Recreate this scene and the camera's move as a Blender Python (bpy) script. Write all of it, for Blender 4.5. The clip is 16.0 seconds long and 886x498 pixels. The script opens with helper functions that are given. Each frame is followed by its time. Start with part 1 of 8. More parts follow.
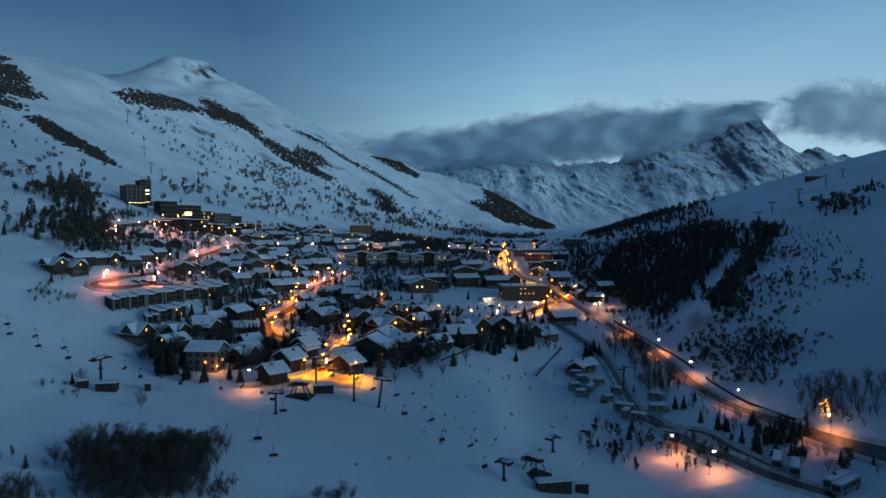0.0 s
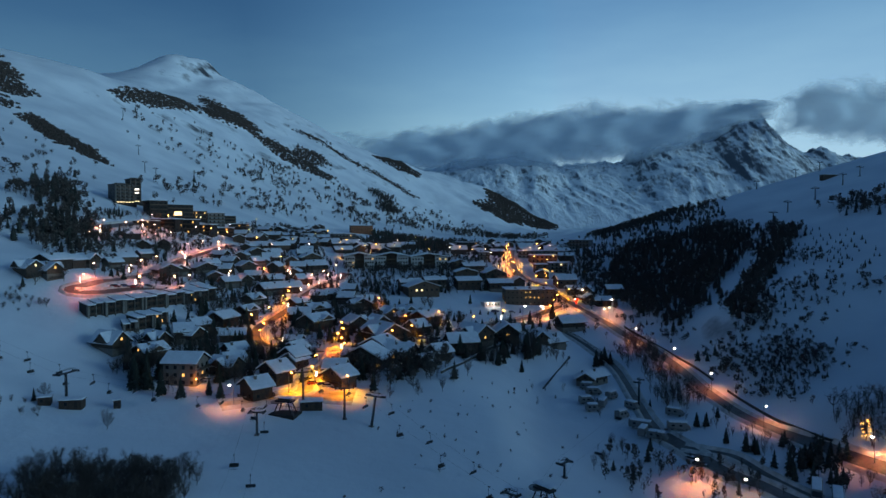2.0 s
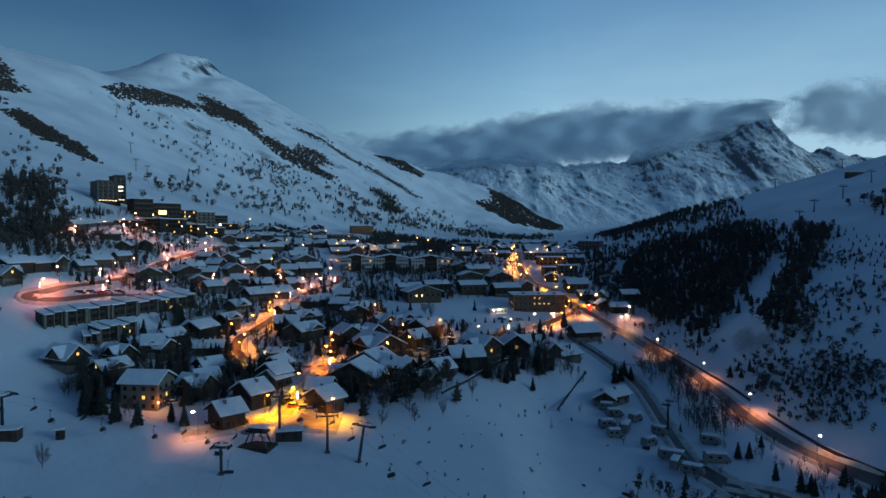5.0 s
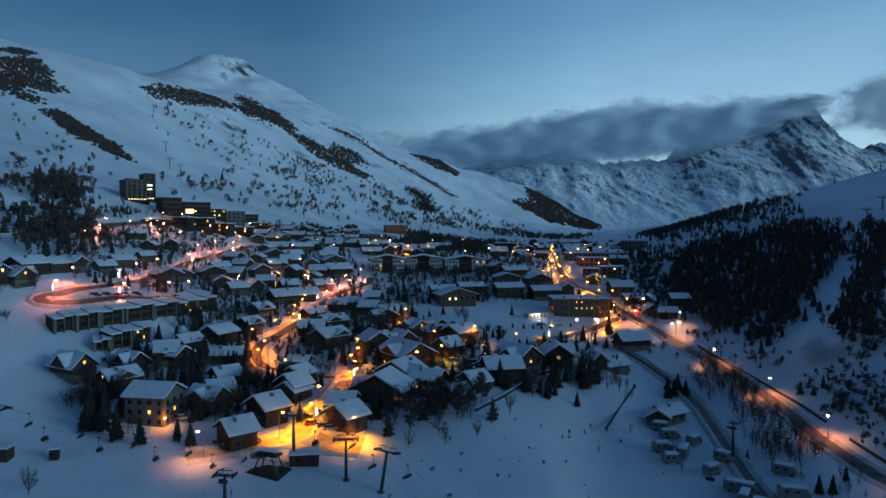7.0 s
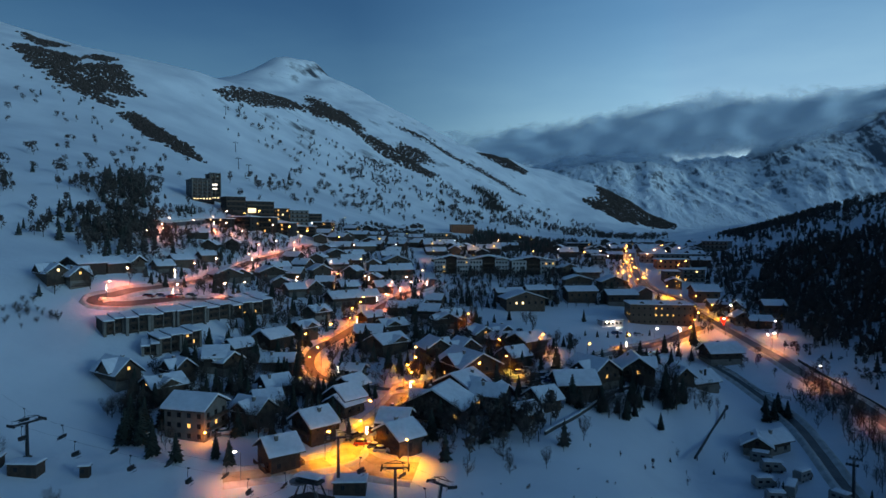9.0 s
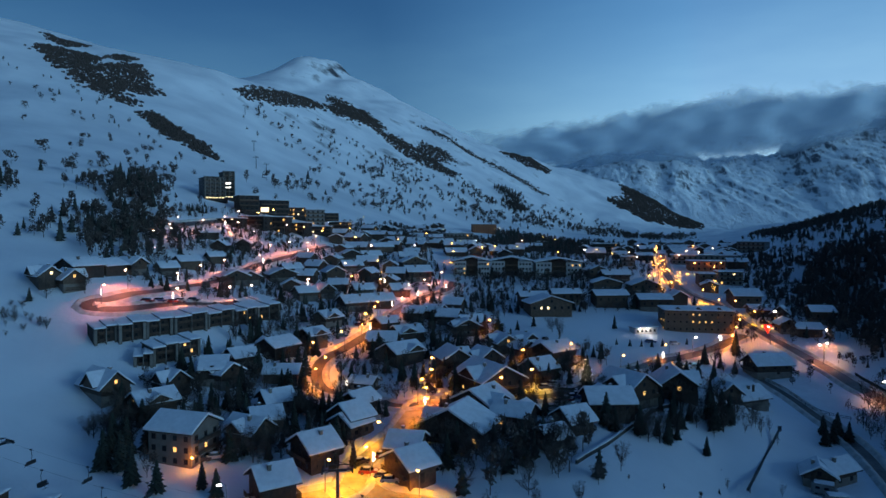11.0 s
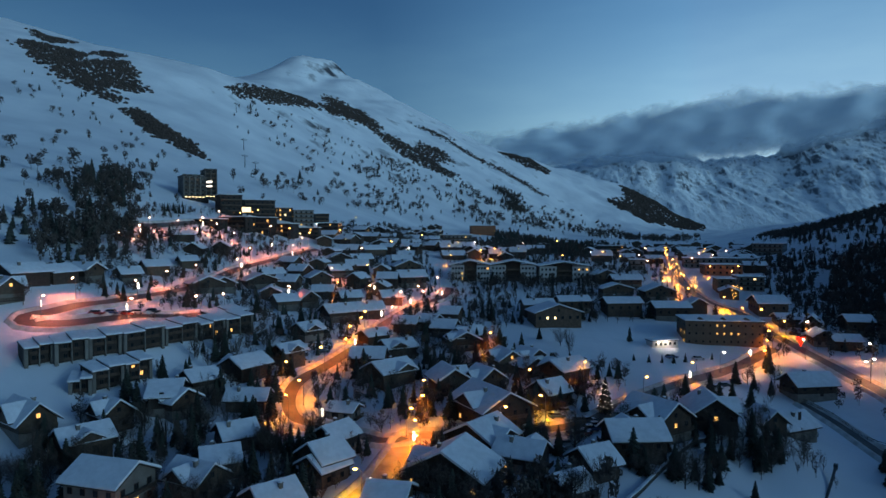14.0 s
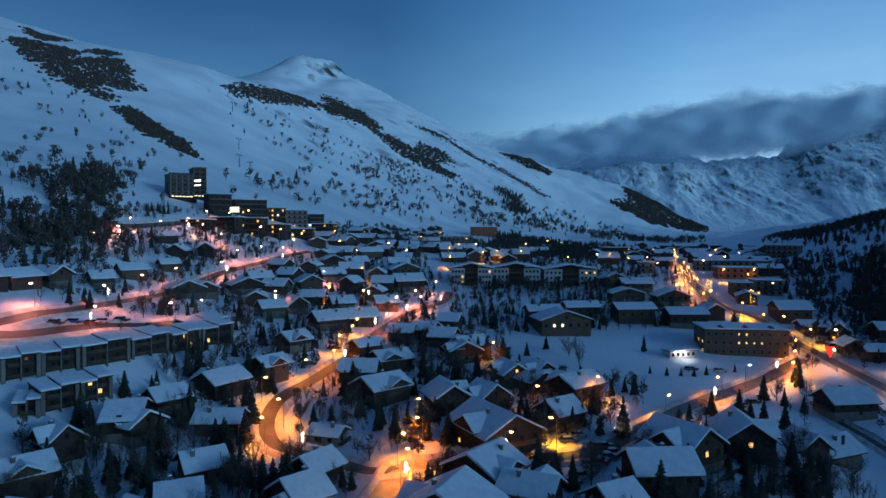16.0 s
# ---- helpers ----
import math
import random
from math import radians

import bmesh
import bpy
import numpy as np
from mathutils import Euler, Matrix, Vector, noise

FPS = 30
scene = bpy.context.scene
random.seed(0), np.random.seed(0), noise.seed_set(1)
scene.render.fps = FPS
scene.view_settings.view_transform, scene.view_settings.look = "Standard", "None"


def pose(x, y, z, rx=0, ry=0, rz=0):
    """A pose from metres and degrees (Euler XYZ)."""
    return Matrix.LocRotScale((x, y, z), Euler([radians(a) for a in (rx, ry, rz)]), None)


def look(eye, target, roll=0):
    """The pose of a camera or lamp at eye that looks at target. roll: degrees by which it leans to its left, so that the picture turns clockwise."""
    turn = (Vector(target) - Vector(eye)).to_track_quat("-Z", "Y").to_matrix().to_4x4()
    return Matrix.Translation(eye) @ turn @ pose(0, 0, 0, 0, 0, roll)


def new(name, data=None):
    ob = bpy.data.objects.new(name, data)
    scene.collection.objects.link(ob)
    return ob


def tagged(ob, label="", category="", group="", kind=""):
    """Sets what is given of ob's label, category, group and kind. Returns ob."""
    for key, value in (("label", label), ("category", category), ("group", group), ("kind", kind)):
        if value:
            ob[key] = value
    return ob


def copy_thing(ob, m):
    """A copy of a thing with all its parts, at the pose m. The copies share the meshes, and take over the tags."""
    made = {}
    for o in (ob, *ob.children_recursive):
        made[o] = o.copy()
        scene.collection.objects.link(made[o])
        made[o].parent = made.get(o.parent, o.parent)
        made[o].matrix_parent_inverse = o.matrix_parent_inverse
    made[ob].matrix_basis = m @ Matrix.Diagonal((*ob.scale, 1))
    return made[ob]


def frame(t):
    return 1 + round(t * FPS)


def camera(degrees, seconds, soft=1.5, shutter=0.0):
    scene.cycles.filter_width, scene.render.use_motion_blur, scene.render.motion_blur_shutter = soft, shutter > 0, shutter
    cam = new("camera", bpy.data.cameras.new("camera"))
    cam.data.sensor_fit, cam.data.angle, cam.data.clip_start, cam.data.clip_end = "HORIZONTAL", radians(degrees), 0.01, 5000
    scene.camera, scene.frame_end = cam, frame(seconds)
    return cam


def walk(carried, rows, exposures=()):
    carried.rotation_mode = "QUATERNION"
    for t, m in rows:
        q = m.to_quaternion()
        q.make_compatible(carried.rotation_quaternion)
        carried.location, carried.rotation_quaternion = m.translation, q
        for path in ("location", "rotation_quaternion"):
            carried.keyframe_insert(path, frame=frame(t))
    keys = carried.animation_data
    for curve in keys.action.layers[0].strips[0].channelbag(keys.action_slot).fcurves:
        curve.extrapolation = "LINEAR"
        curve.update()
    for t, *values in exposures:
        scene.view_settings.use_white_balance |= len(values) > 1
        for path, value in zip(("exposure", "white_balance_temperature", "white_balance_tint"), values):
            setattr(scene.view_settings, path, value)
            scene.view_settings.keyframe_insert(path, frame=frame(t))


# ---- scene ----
cam = camera(69.18, 16.0)
PATH = [
    (0, (0.00, -0.00, 50.00), (0.00, 99.96, 47.02), -0.03),
    (1, (0.25, 9.40, 50.33), (0.12, 109.35, 47.31), -0.02),
    (2, (0.63, 19.10, 50.28), (0.34, 119.05, 47.31), -0.02),
    (3, (0.52, 28.80, 50.31), (0.16, 128.75, 47.37), -0.01),
    (4, (0.98, 38.33, 50.16), (0.30, 138.28, 47.27), 0.00),
    (4.2, (1.03, 40.10, 50.14), (0.32, 140.06, 47.28), 0.01),
    (6.3, (1.59, 59.73, 50.13), (-0.59, 159.66, 47.21), 0.02),
    (6.5, (1.52, 61.81, 50.10), (-1.83, 161.71, 47.18), 0.02),
    (7, (1.48, 66.91, 50.09), (-4.92, 166.66, 47.10), 0.03),
    (7.5, (1.45, 71.61, 50.15), (-8.26, 171.10, 47.14), 0.03),
    (8, (1.38, 76.46, 50.08), (-12.28, 175.48, 47.08), 0.04),
    (8.5, (1.27, 81.11, 50.03), (-15.27, 179.69, 47.01), 0.04),
    (9, (0.89, 85.79, 50.03), (-15.92, 184.32, 46.97), 0.04),
    (9.5, (0.40, 90.34, 49.96), (-17.81, 188.62, 46.93), 0.03),
    (9.7, (0.27, 92.15, 49.93), (-18.46, 190.33, 46.86), 0.02),
    (11.8, (-2.18, 111.59, 50.19), (-22.51, 209.45, 47.15), -0.00),
    (12, (-2.41, 113.49, 50.23), (-22.74, 211.35, 47.20), -0.02),
    (13, (-3.90, 122.53, 50.10), (-24.05, 220.43, 47.17), -0.03),
    (14, (-5.49, 131.56, 49.86), (-25.47, 229.50, 47.05), -0.04),
    (15, (-6.88, 140.89, 49.50), (-26.84, 238.84, 46.88), -0.05),
    (16, (-8.30, 149.77, 49.52), (-28.44, 247.69, 46.97), -0.05),
]
WHITE_BALANCE = ((0.0, 7050), (0.5, 6750), (1.0, 6750), (4.0, 6950), (6.5, 6900), (7.2, 6700), (8.0, 6750), (8.5, 6900), (9.5, 6700), (12.0, 5900), (12.5, 5950), (13.0, 6600), (14.0, 6700), (14.5, 5750), (16.0, 5750))
walk(cam, [(t, look(eye, target, roll)) for t, eye, target, roll in PATH], [(t, -0.08, kelvin, 10) for t, kelvin in WHITE_BALANCE])

# ---------------------------------------------------------------- dusk sky
world = bpy.data.worlds.new("dusk")
scene.world = world
world.use_nodes = True
wn, wl = world.node_tree.nodes, world.node_tree.links
wn.clear()


def wnode(kind, **values):
    n = wn.new(kind)
    for key, v in values.items():
        n.inputs[key].default_value = v
    return n


def wramp(*stops):
    n = wn.new("ShaderNodeValToRGB")
    n.color_ramp.interpolation = "B_SPLINE" if len(stops) > 3 else "EASE"
    while len(n.color_ramp.elements) < len(stops):
        n.color_ramp.elements.new(0.5)
    for e, (p, c) in zip(n.color_ramp.elements, stops):
        e.position, e.color = p, (*c, 1)
    return n


way = wn.new("ShaderNodeTexCoord")
parts_of = wn.new("ShaderNodeSeparateXYZ")
wl.new(way.outputs["Generated"], parts_of.inputs[0])
# deep blue overhead, paler towards the rim
lift = wramp((0.0, (0.34, 0.48, 0.56)), (0.13, (0.225, 0.39, 0.52)), (0.3, (0.064, 0.175, 0.335)), (0.5, (0.022, 0.067, 0.165)), (1.0, (0.013, 0.037, 0.095)))
wl.new(parts_of.outputs["Z"], lift.inputs[0])
# the last light, low over the far peak
glow = wn.new("ShaderNodeVectorMath")
glow.operation = "DOT_PRODUCT"
glow.inputs[1].default_value = Vector((0.95, 0.24, 0.17)).normalized()
wl.new(way.outputs["Generated"], glow.inputs[0])
halo = wramp((0.0, (0.2, 0.305, 0.395)), (0.25, (0.7, 0.79, 0.82)), (0.5, (1.06, 1.09, 1.08)), (0.76, (1.85, 1.68, 1.56)), (1.0, (7.2, 6.4, 5.7)))
wl.new(glow.outputs["Value"], halo.inputs[0])
both = wn.new("ShaderNodeMix")
both.data_type, both.blend_type = "RGBA", "MULTIPLY"
both.inputs["Factor"].default_value = 1
wl.new(lift.outputs[0], both.inputs["A"])
wl.new(halo.outputs[0], both.inputs["B"])
# thin veils of high cloud
veil = wnode("ShaderNodeTexNoise", Scale=2.6, Detail=5, Roughness=0.55)
squeeze = wn.new("ShaderNodeMapping")
squeeze.inputs["Scale"].default_value = (1, 1, 4)
wl.new(way.outputs["Generated"], squeeze.inputs[0])
wl.new(squeeze.outputs[0], veil.inputs["Vector"])
thin = wramp((0.35, (0.93, 0.95, 0.97)), (0.7, (1.1, 1.07, 1.03)))
wl.new(veil.outputs["Fac"], thin.inputs[0])
veiled = wn.new("ShaderNodeMix")
veiled.data_type, veiled.blend_type = "RGBA", "MULTIPLY"
veiled.inputs["Factor"].default_value = 1
wl.new(both.outputs["Result"], veiled.inputs["A"])
wl.new(thin.outputs[0], veiled.inputs["B"])
back = wnode("ShaderNodeBackground", Strength=1.75)
wl.new(veiled.outputs["Result"], back.inputs["Color"])
wl.new(back.outputs[0], wn.new("ShaderNodeOutputWorld").inputs[0])

# what is left of the day: a broad glow low over the western rim
dusk = bpy.data.lights.new("dusk_glow", "SUN")
dusk.energy, dusk.color, dusk.angle = 1.3, (0.4, 0.75, 1.0), radians(24)
new("dusk_glow", dusk).matrix_basis = look((0, 0, 0), (-0.9, 0.3, -0.15))


# ---------------------------------------------------------------- materials
def material(name, base, rough=0.8, metal=0.0, grain=0.0, size=1.0, bump=0.0, second=None, random_tint=0.0, detail=6, island=False):
    """A surface with two scales of variation and a fine relief; size: metres of the large scale."""
    m = bpy.data.materials.new(name)
    m.use_nodes = True
    n, l = m.node_tree.nodes, m.node_tree.links
    b = n["Principled BSDF"]
    b.inputs["Roughness"].default_value, b.inputs["Metallic"].default_value = rough, metal
    where = n.new("ShaderNodeTexCoord")
    tex = n.new("ShaderNodeTexNoise")
    tex.inputs["Scale"].default_value, tex.inputs["Detail"].default_value = 1.0 / size, detail
    l.new(where.outputs["Object"], tex.inputs["Vector"])
    ramp = n.new("ShaderNodeValToRGB")
    dark = second or tuple(c * (1 - grain) for c in base)
    ramp.color_ramp.elements[0].position, ramp.color_ramp.elements[0].color = 0.35, (*dark, 1)
    ramp.color_ramp.elements[1].position, ramp.color_ramp.elements[1].color = 0.65, (*base, 1)
    l.new(tex.outputs["Fac"], ramp.inputs[0])
    out = ramp.outputs[0]
    if random_tint:
        info = n.new("ShaderNodeNewGeometry" if island else "ShaderNodeObjectInfo")
        vary = n.new("ShaderNodeMapRange")
        vary.inputs["To Min"].default_value, vary.inputs["To Max"].default_value = 1 - random_tint, 1 + random_tint
        l.new(info.outputs["Random Per Island" if island else "Random"], vary.inputs["Value"])
        hue = n.new("ShaderNodeHueSaturation")
        l.new(vary.outputs[0], hue.inputs["Value"])
        l.new(out, hue.inputs["Color"])
        out = hue.outputs[0]
    l.new(out, b.inputs["Base Color"])
    if bump:
        fine = n.new("ShaderNodeTexNoise")
        fine.inputs["Scale"].default_value, fine.inputs["Detail"].default_value = 6.0 / size, 4
        l.new(where.outputs["Object"], fine.inputs["Vector"])
        relief = n.new("ShaderNodeBump")
        relief.inputs["Strength"].default_value, relief.inputs["Distance"].default_value = bump, size * 0.15
        l.new(fine.outputs["Fac"], relief.inputs["Height"])
        l.new(relief.outputs[0], b.inputs["Normal"])
    return m


def lit(name, colour, strength):
    m = bpy.data.materials.new(name)
    m.use_nodes = True
    b = m.node_tree.nodes["Principled BSDF"]
    b.inputs["Base Color"].default_value = (*[min(c, 1) * 0.5 for c in colour], 1)
    b.inputs["Emission Color"].default_value, b.inputs["Emission Strength"].default_value = (*colour, 1), strength
    return m


def mountain_snow(name, rock_from, rock_to, scale, rock=(0.05, 0.05, 0.055)):
    """Snow on the gentle faces, bare rock and frozen scrub where the ground is steep."""
    m = bpy.data.materials.new(name)
    m.use_nodes = True
    n, l = m.node_tree.nodes, m.node_tree.links
    b = n["Principled BSDF"]
    b.inputs["Roughness"].default_value = 0.75
    where = n.new("ShaderNodeTexCoord")
    geo = n.new("ShaderNodeNewGeometry")
    sep = n.new("ShaderNodeSeparateXYZ")
    l.new(geo.outputs["Normal"], sep.inputs[0])
    tex = n.new("ShaderNodeTexNoise")
    tex.inputs["Scale"].default_value, tex.inputs["Detail"].default_value, tex.inputs["Roughness"].default_value = 1 / scale, 9, 0.62
    l.new(where.outputs["Object"], tex.inputs["Vector"])
    mix = n.new("ShaderNodeMath")
    mix.operation = "MULTIPLY_ADD"
    mix.inputs[1].default_value = 0.55
    l.new(tex.outputs["Fac"], mix.inputs[0])
    l.new(sep.outputs["Z"], mix.inputs[2])
    cover = n.new("ShaderNodeMapRange")
    cover.inputs["From Min"].default_value, cover.inputs["From Max"].default_value = rock_from, rock_to
    l.new(mix.outputs[0], cover.inputs["Value"])
    drift = n.new("ShaderNodeTexNoise")
    drift.inputs["Scale"].default_value, drift.inputs["Detail"].default_value = 1 / 60, 6
    l.new(where.outputs["Object"], drift.inputs["Vector"])
    white = n.new("ShaderNodeValToRGB")
    white.color_ramp.elements[0].position, white.color_ramp.elements[0].color = 0.32, (0.7, 0.72, 0.75, 1)
    white.color_ramp.elements[1].position, white.color_ramp.elements[1].color = 0.62, (0.88, 0.89, 0.9, 1)
    l.new(drift.outputs["Fac"], white.inputs[0])
    col = n.new("ShaderNodeMix")
    col.data_type = "RGBA"
    col.inputs["A"].default_value = (*rock, 1)
    l.new(cover.outputs[0], col.inputs["Factor"])
    l.new(white.outputs[0], col.inputs["B"])
    l.new(col.outputs["Result"], b.inputs["Base Color"])
    fine = n.new("ShaderNodeTexNoise")
    fine.inputs["Scale"].default_value, fine.inputs["Detail"].default_value = 0.35, 5
    l.new(where.outputs["Object"], fine.inputs["Vector"])
    relief = n.new("ShaderNodeBump")
    relief.inputs["Strength"].default_value, relief.inputs["Distance"].default_value = 0.45, 0.5
    l.new(fine.outputs["Fac"], relief.inputs["Height"])
    broad = n.new("ShaderNodeTexNoise")
    broad.inputs["Scale"].default_value, broad.inputs["Detail"].default_value = 1 / 16, 5
    l.new(where.outputs["Object"], broad.inputs["Vector"])
    swells = n.new("ShaderNodeBump")
    swells.inputs["Strength"].default_value, swells.inputs["Distance"].default_value = 0.5, 2.2
    l.new(broad.outputs["Fac"], swells.inputs["Height"])
    l.new(relief.outputs[0], swells.inputs["Normal"])
    l.new(swells.outputs[0], b.inputs["Normal"])
    return m


def massif_snow(name):
    """Far snow faces with thin ribs of rock that run down the fall line, thickest on the crags."""
    m = bpy.data.materials.new(name)
    m.use_nodes = True
    n, l = m.node_tree.nodes, m.node_tree.links
    b = n["Principled BSDF"]
    b.inputs["Roughness"].default_value = 0.85
    where = n.new("ShaderNodeTexCoord")
    geo = n.new("ShaderNodeNewGeometry")
    sep = n.new("ShaderNodeSeparateXYZ")
    l.new(geo.outputs["Normal"], sep.inputs[0])

    def noise(size, squash, detail, warp):
        q = n.new("ShaderNodeMapping")
        q.inputs["Scale"].default_value = squash
        l.new(where.outputs["Object"], q.inputs[0])
        t = n.new("ShaderNodeTexNoise")
        t.inputs["Scale"].default_value, t.inputs["Detail"].default_value, t.inputs["Distortion"].default_value = 1 / size, detail, warp
        t.inputs["Roughness"].default_value = 0.65
        l.new(q.outputs[0], t.inputs["Vector"])
        return t.outputs["Fac"]

    def blend(a, k, c):
        q = n.new("ShaderNodeMath")
        q.operation = "MULTIPLY_ADD"
        q.inputs[1].default_value = k
        l.new(a, q.inputs[0])
        l.new(c, q.inputs[2])
        return q.outputs[0]

    ribs = noise(26, (1, 0.22, 0.3), 8, 0.6)
    crags = noise(330, (1, 1, 1), 4, 0.3)
    steep = n.new("ShaderNodeMath")
    steep.operation = "MULTIPLY"
    steep.inputs[1].default_value = 1.5
    l.new(sep.outputs["Z"], steep.inputs[0])
    value = blend(crags, 0.9, blend(ribs, 1.3, steep.outputs[0]))
    cover = n.new("ShaderNodeMapRange")
    cover.inputs["From Min"].default_value, cover.inputs["From Max"].default_value = 2.06, 2.36
    l.new(value, cover.inputs["Value"])
    col = n.new("ShaderNodeMix")
    col.data_type = "RGBA"
    # The rock is paled and blued, distance haze put into its colour.
    col.inputs["A"].default_value, col.inputs["B"].default_value = (0.12, 0.135, 0.16, 1), (0.86, 0.88, 0.9, 1)
    l.new(cover.outputs[0], col.inputs["Factor"])
    l.new(col.outputs["Result"], b.inputs["Base Color"])
    relief = n.new("ShaderNodeBump")
    relief.inputs["Strength"].default_value, relief.inputs["Distance"].default_value = 0.6, 14
    l.new(ribs, relief.inputs["Height"])
    l.new(relief.outputs[0], b.inputs["Normal"])
    return m


SNOW_GROUND = mountain_snow("snow_ground", 0.94, 1.06, 45)
SNOW_PEAK = massif_snow("snow_peak")
SNOW = material("snow", (0.84, 0.85, 0.87), 0.7, grain=0.12, size=1.4, bump=0.25)
# Dirty ploughed snow; part of its warm tint stands in for lamplight.
DIRTY_WARMED_SNOW = material("dirty_warmed_snow", (0.72, 0.69, 0.64), 0.8, second=(0.5, 0.46, 0.4), size=2.2, bump=0.5)
ASPHALT = material("wet_asphalt", (0.07, 0.06, 0.054), 0.48, second=(0.13, 0.115, 0.105), size=5.0, bump=0.2)
# Packed snow with the yellow of the sodium lamps put into its colour.
LAMP_TINTED_SNOW = material("lamp_tinted_snow", (0.56, 0.46, 0.33), 0.7, second=(0.34, 0.26, 0.18), size=3.0, bump=0.4)
WOOD = material("dark_larch", (0.068, 0.041, 0.027), 0.75, grain=0.45, size=0.8, bump=0.3, random_tint=0.35)
PALEWOOD = material("weathered_larch", (0.11, 0.072, 0.047), 0.75, grain=0.4, size=0.8, bump=0.3, random_tint=0.3)
EAVES = material("eaves_wood", (0.045, 0.03, 0.022), 0.8, grain=0.3, size=0.5)
PLASTER = material("roughcast", (0.2, 0.175, 0.15), 0.9, grain=0.25, size=1.5, bump=0.3, random_tint=0.2)
CREAM = material("ochre_render", (0.145, 0.11, 0.078), 0.9, grain=0.2, size=2.5, bump=0.2)
GREY = material("grey_render", (0.22, 0.21, 0.2), 0.9, grain=0.25, size=3, bump=0.2)
WHITE = material("white_render", (0.55, 0.53, 0.5), 0.9, grain=0.15, size=3, bump=0.2)
CONCRETE = material("exposed_concrete", (0.16, 0.145, 0.135), 0.9, grain=0.3, size=3, bump=0.25)
TERRACOTTA = material("terracotta_render", (0.42, 0.17, 0.09), 0.9, grain=0.25, size=3, bump=0.2)
DARKWALL = material("dark_cladding", (0.036, 0.027, 0.022), 0.8, grain=0.4, size=2, bump=0.2)
METAL = material("galvanised_steel", (0.25, 0.26, 0.27), 0.5, 0.8, grain=0.3, size=0.5)
DARKMETAL = material("painted_steel", (0.035, 0.04, 0.045), 0.5, 0.3, grain=0.3, size=0.6)
BARK = material("bark", (0.07, 0.055, 0.045), 0.9, grain=0.5, size=0.3)
TWIG = material("bare_twigs", (0.105, 0.082, 0.066), 0.9, grain=0.4, size=0.7, random_tint=0.3)
NEEDLE = material("conifer_needles", (0.04, 0.052, 0.038), 0.85, grain=0.5, size=0.8, random_tint=0.35)
GLASS = material("dark_pane", (0.02, 0.025, 0.03), 0.08, grain=0.2, size=1)
WARM = lit("lit_pane", (1.0, 0.5, 0.13), 2.0)
PALE = lit("bright_pane", (1.0, 0.72, 0.35), 3.2)
AMBER = lit("sodium_bulb", (1.0, 0.36, 0.06), 42)
ROSE = lit("warm_bulb", (1.0, 0.5, 0.3), 40)
COOL = lit("white_bulb", (1.0, 0.87, 0.72), 70)
FAIRY = lit("fairy_lights", (1.0, 0.93, 0.82), 9)
GOLDEN = lit("golden_bulbs", (1.0, 0.48, 0.1), 12)
RED = lit("red_sign", (1.0, 0.03, 0.01), 1.8)
PAINT = [material("car_paint", c, 0.35, 0.2, grain=0.1, size=2) for c in ((0.5, 0.5, 0.5), (0.05, 0.05, 0.06), (0.25, 0.03, 0.03), (0.06, 0.1, 0.2))]
RUBBER = material("rubber", (0.02, 0.02, 0.02), 0.9, grain=0.2, size=0.3)
CAMPER = material("camper_shell", (0.2, 0.2, 0.195), 0.5, grain=0.12, size=1.2)
TWIG_FAR = material("bare_twigs_far", (0.1, 0.08, 0.068), 0.9, grain=0.4, size=3.0, random_tint=0.3, island=True)
SCRUB = material("alder_scrub", (0.09, 0.064, 0.052), 0.95, grain=0.45, size=4.0, random_tint=0.35, island=True)
NEEDLE_FAR = material("conifer_needles_far", (0.045, 0.052, 0.042), 0.85, grain=0.5, size=3.0, random_tint=0.35, island=True)
CONCRETE_DARK = material("dark_masonry", (0.07, 0.065, 0.06), 0.9, grain=0.4, size=1.5, bump=0.4)
SIGN_WHITE = lit("sign_white", (1.0, 0.9, 0.78), 2.2)
SIGN_GOLD = lit("sign_gold", (1.0, 0.75, 0.4), 2.4)


# ---------------------------------------------------------------- the lie of the land
SECTIONS = []


def section(y, *pairs):
    """One cross-section of the valley at y: x, height, x, height ..."""
    SECTIONS.append((y, np.array(pairs[0::2], float), np.array(pairs[1::2], float)))


section(-700, -900, 260, -300, 60, -100, -20, 0, -50, 60, -66, 110, -60, 160, -45, 300, 50, 800, 200)
section(100, -420, 70, -200, 14, -100, -6, -50, -13, 0, -20, 50, -28, 88, -24, 108, -23, 130, -20, 160, -8, 240, 24, 420, 92)
section(170, -420, 75, -260, 32, -160, 11, -100, -3, -50, -7, 0, -12, 30, -18, 60, -22, 75, -19, 90, -17.5, 105, -17, 116, -14, 130, -6, 160, 6, 240, 38, 400, 98)
section(210, -420, 80, -260, 40, -160, 17, -111, 1.5, -86, -0.5, -50, -2.5, -20, -4.5, 0, -5, 15, -6, 30, -14, 56, -19, 75, -16, 90, -13.5, 104, -13, 120, -6, 163, 11, 240, 44, 400, 103)
section(250, -420, 88, -300, 56, -200, 31, -150, 18, -115, 8.5, -85, 2, -50, 0.5, 0, 1, 16, -3, 38, -14, 60, -13.5, 75, -12, 90, -9.5, 104, -9, 120, -1, 160, 15, 240, 49, 400, 106)
section(300, -420, 96, -250, 52, -168, 34, -130, 23, -95, 10, -60, 4.5, -20, 4, 20, 4, 40, 1, 55, -6, 70, -8, 85, -5, 100, -3.5, 112, 2, 128, 16, 160, 29, 240, 55, 400, 109)
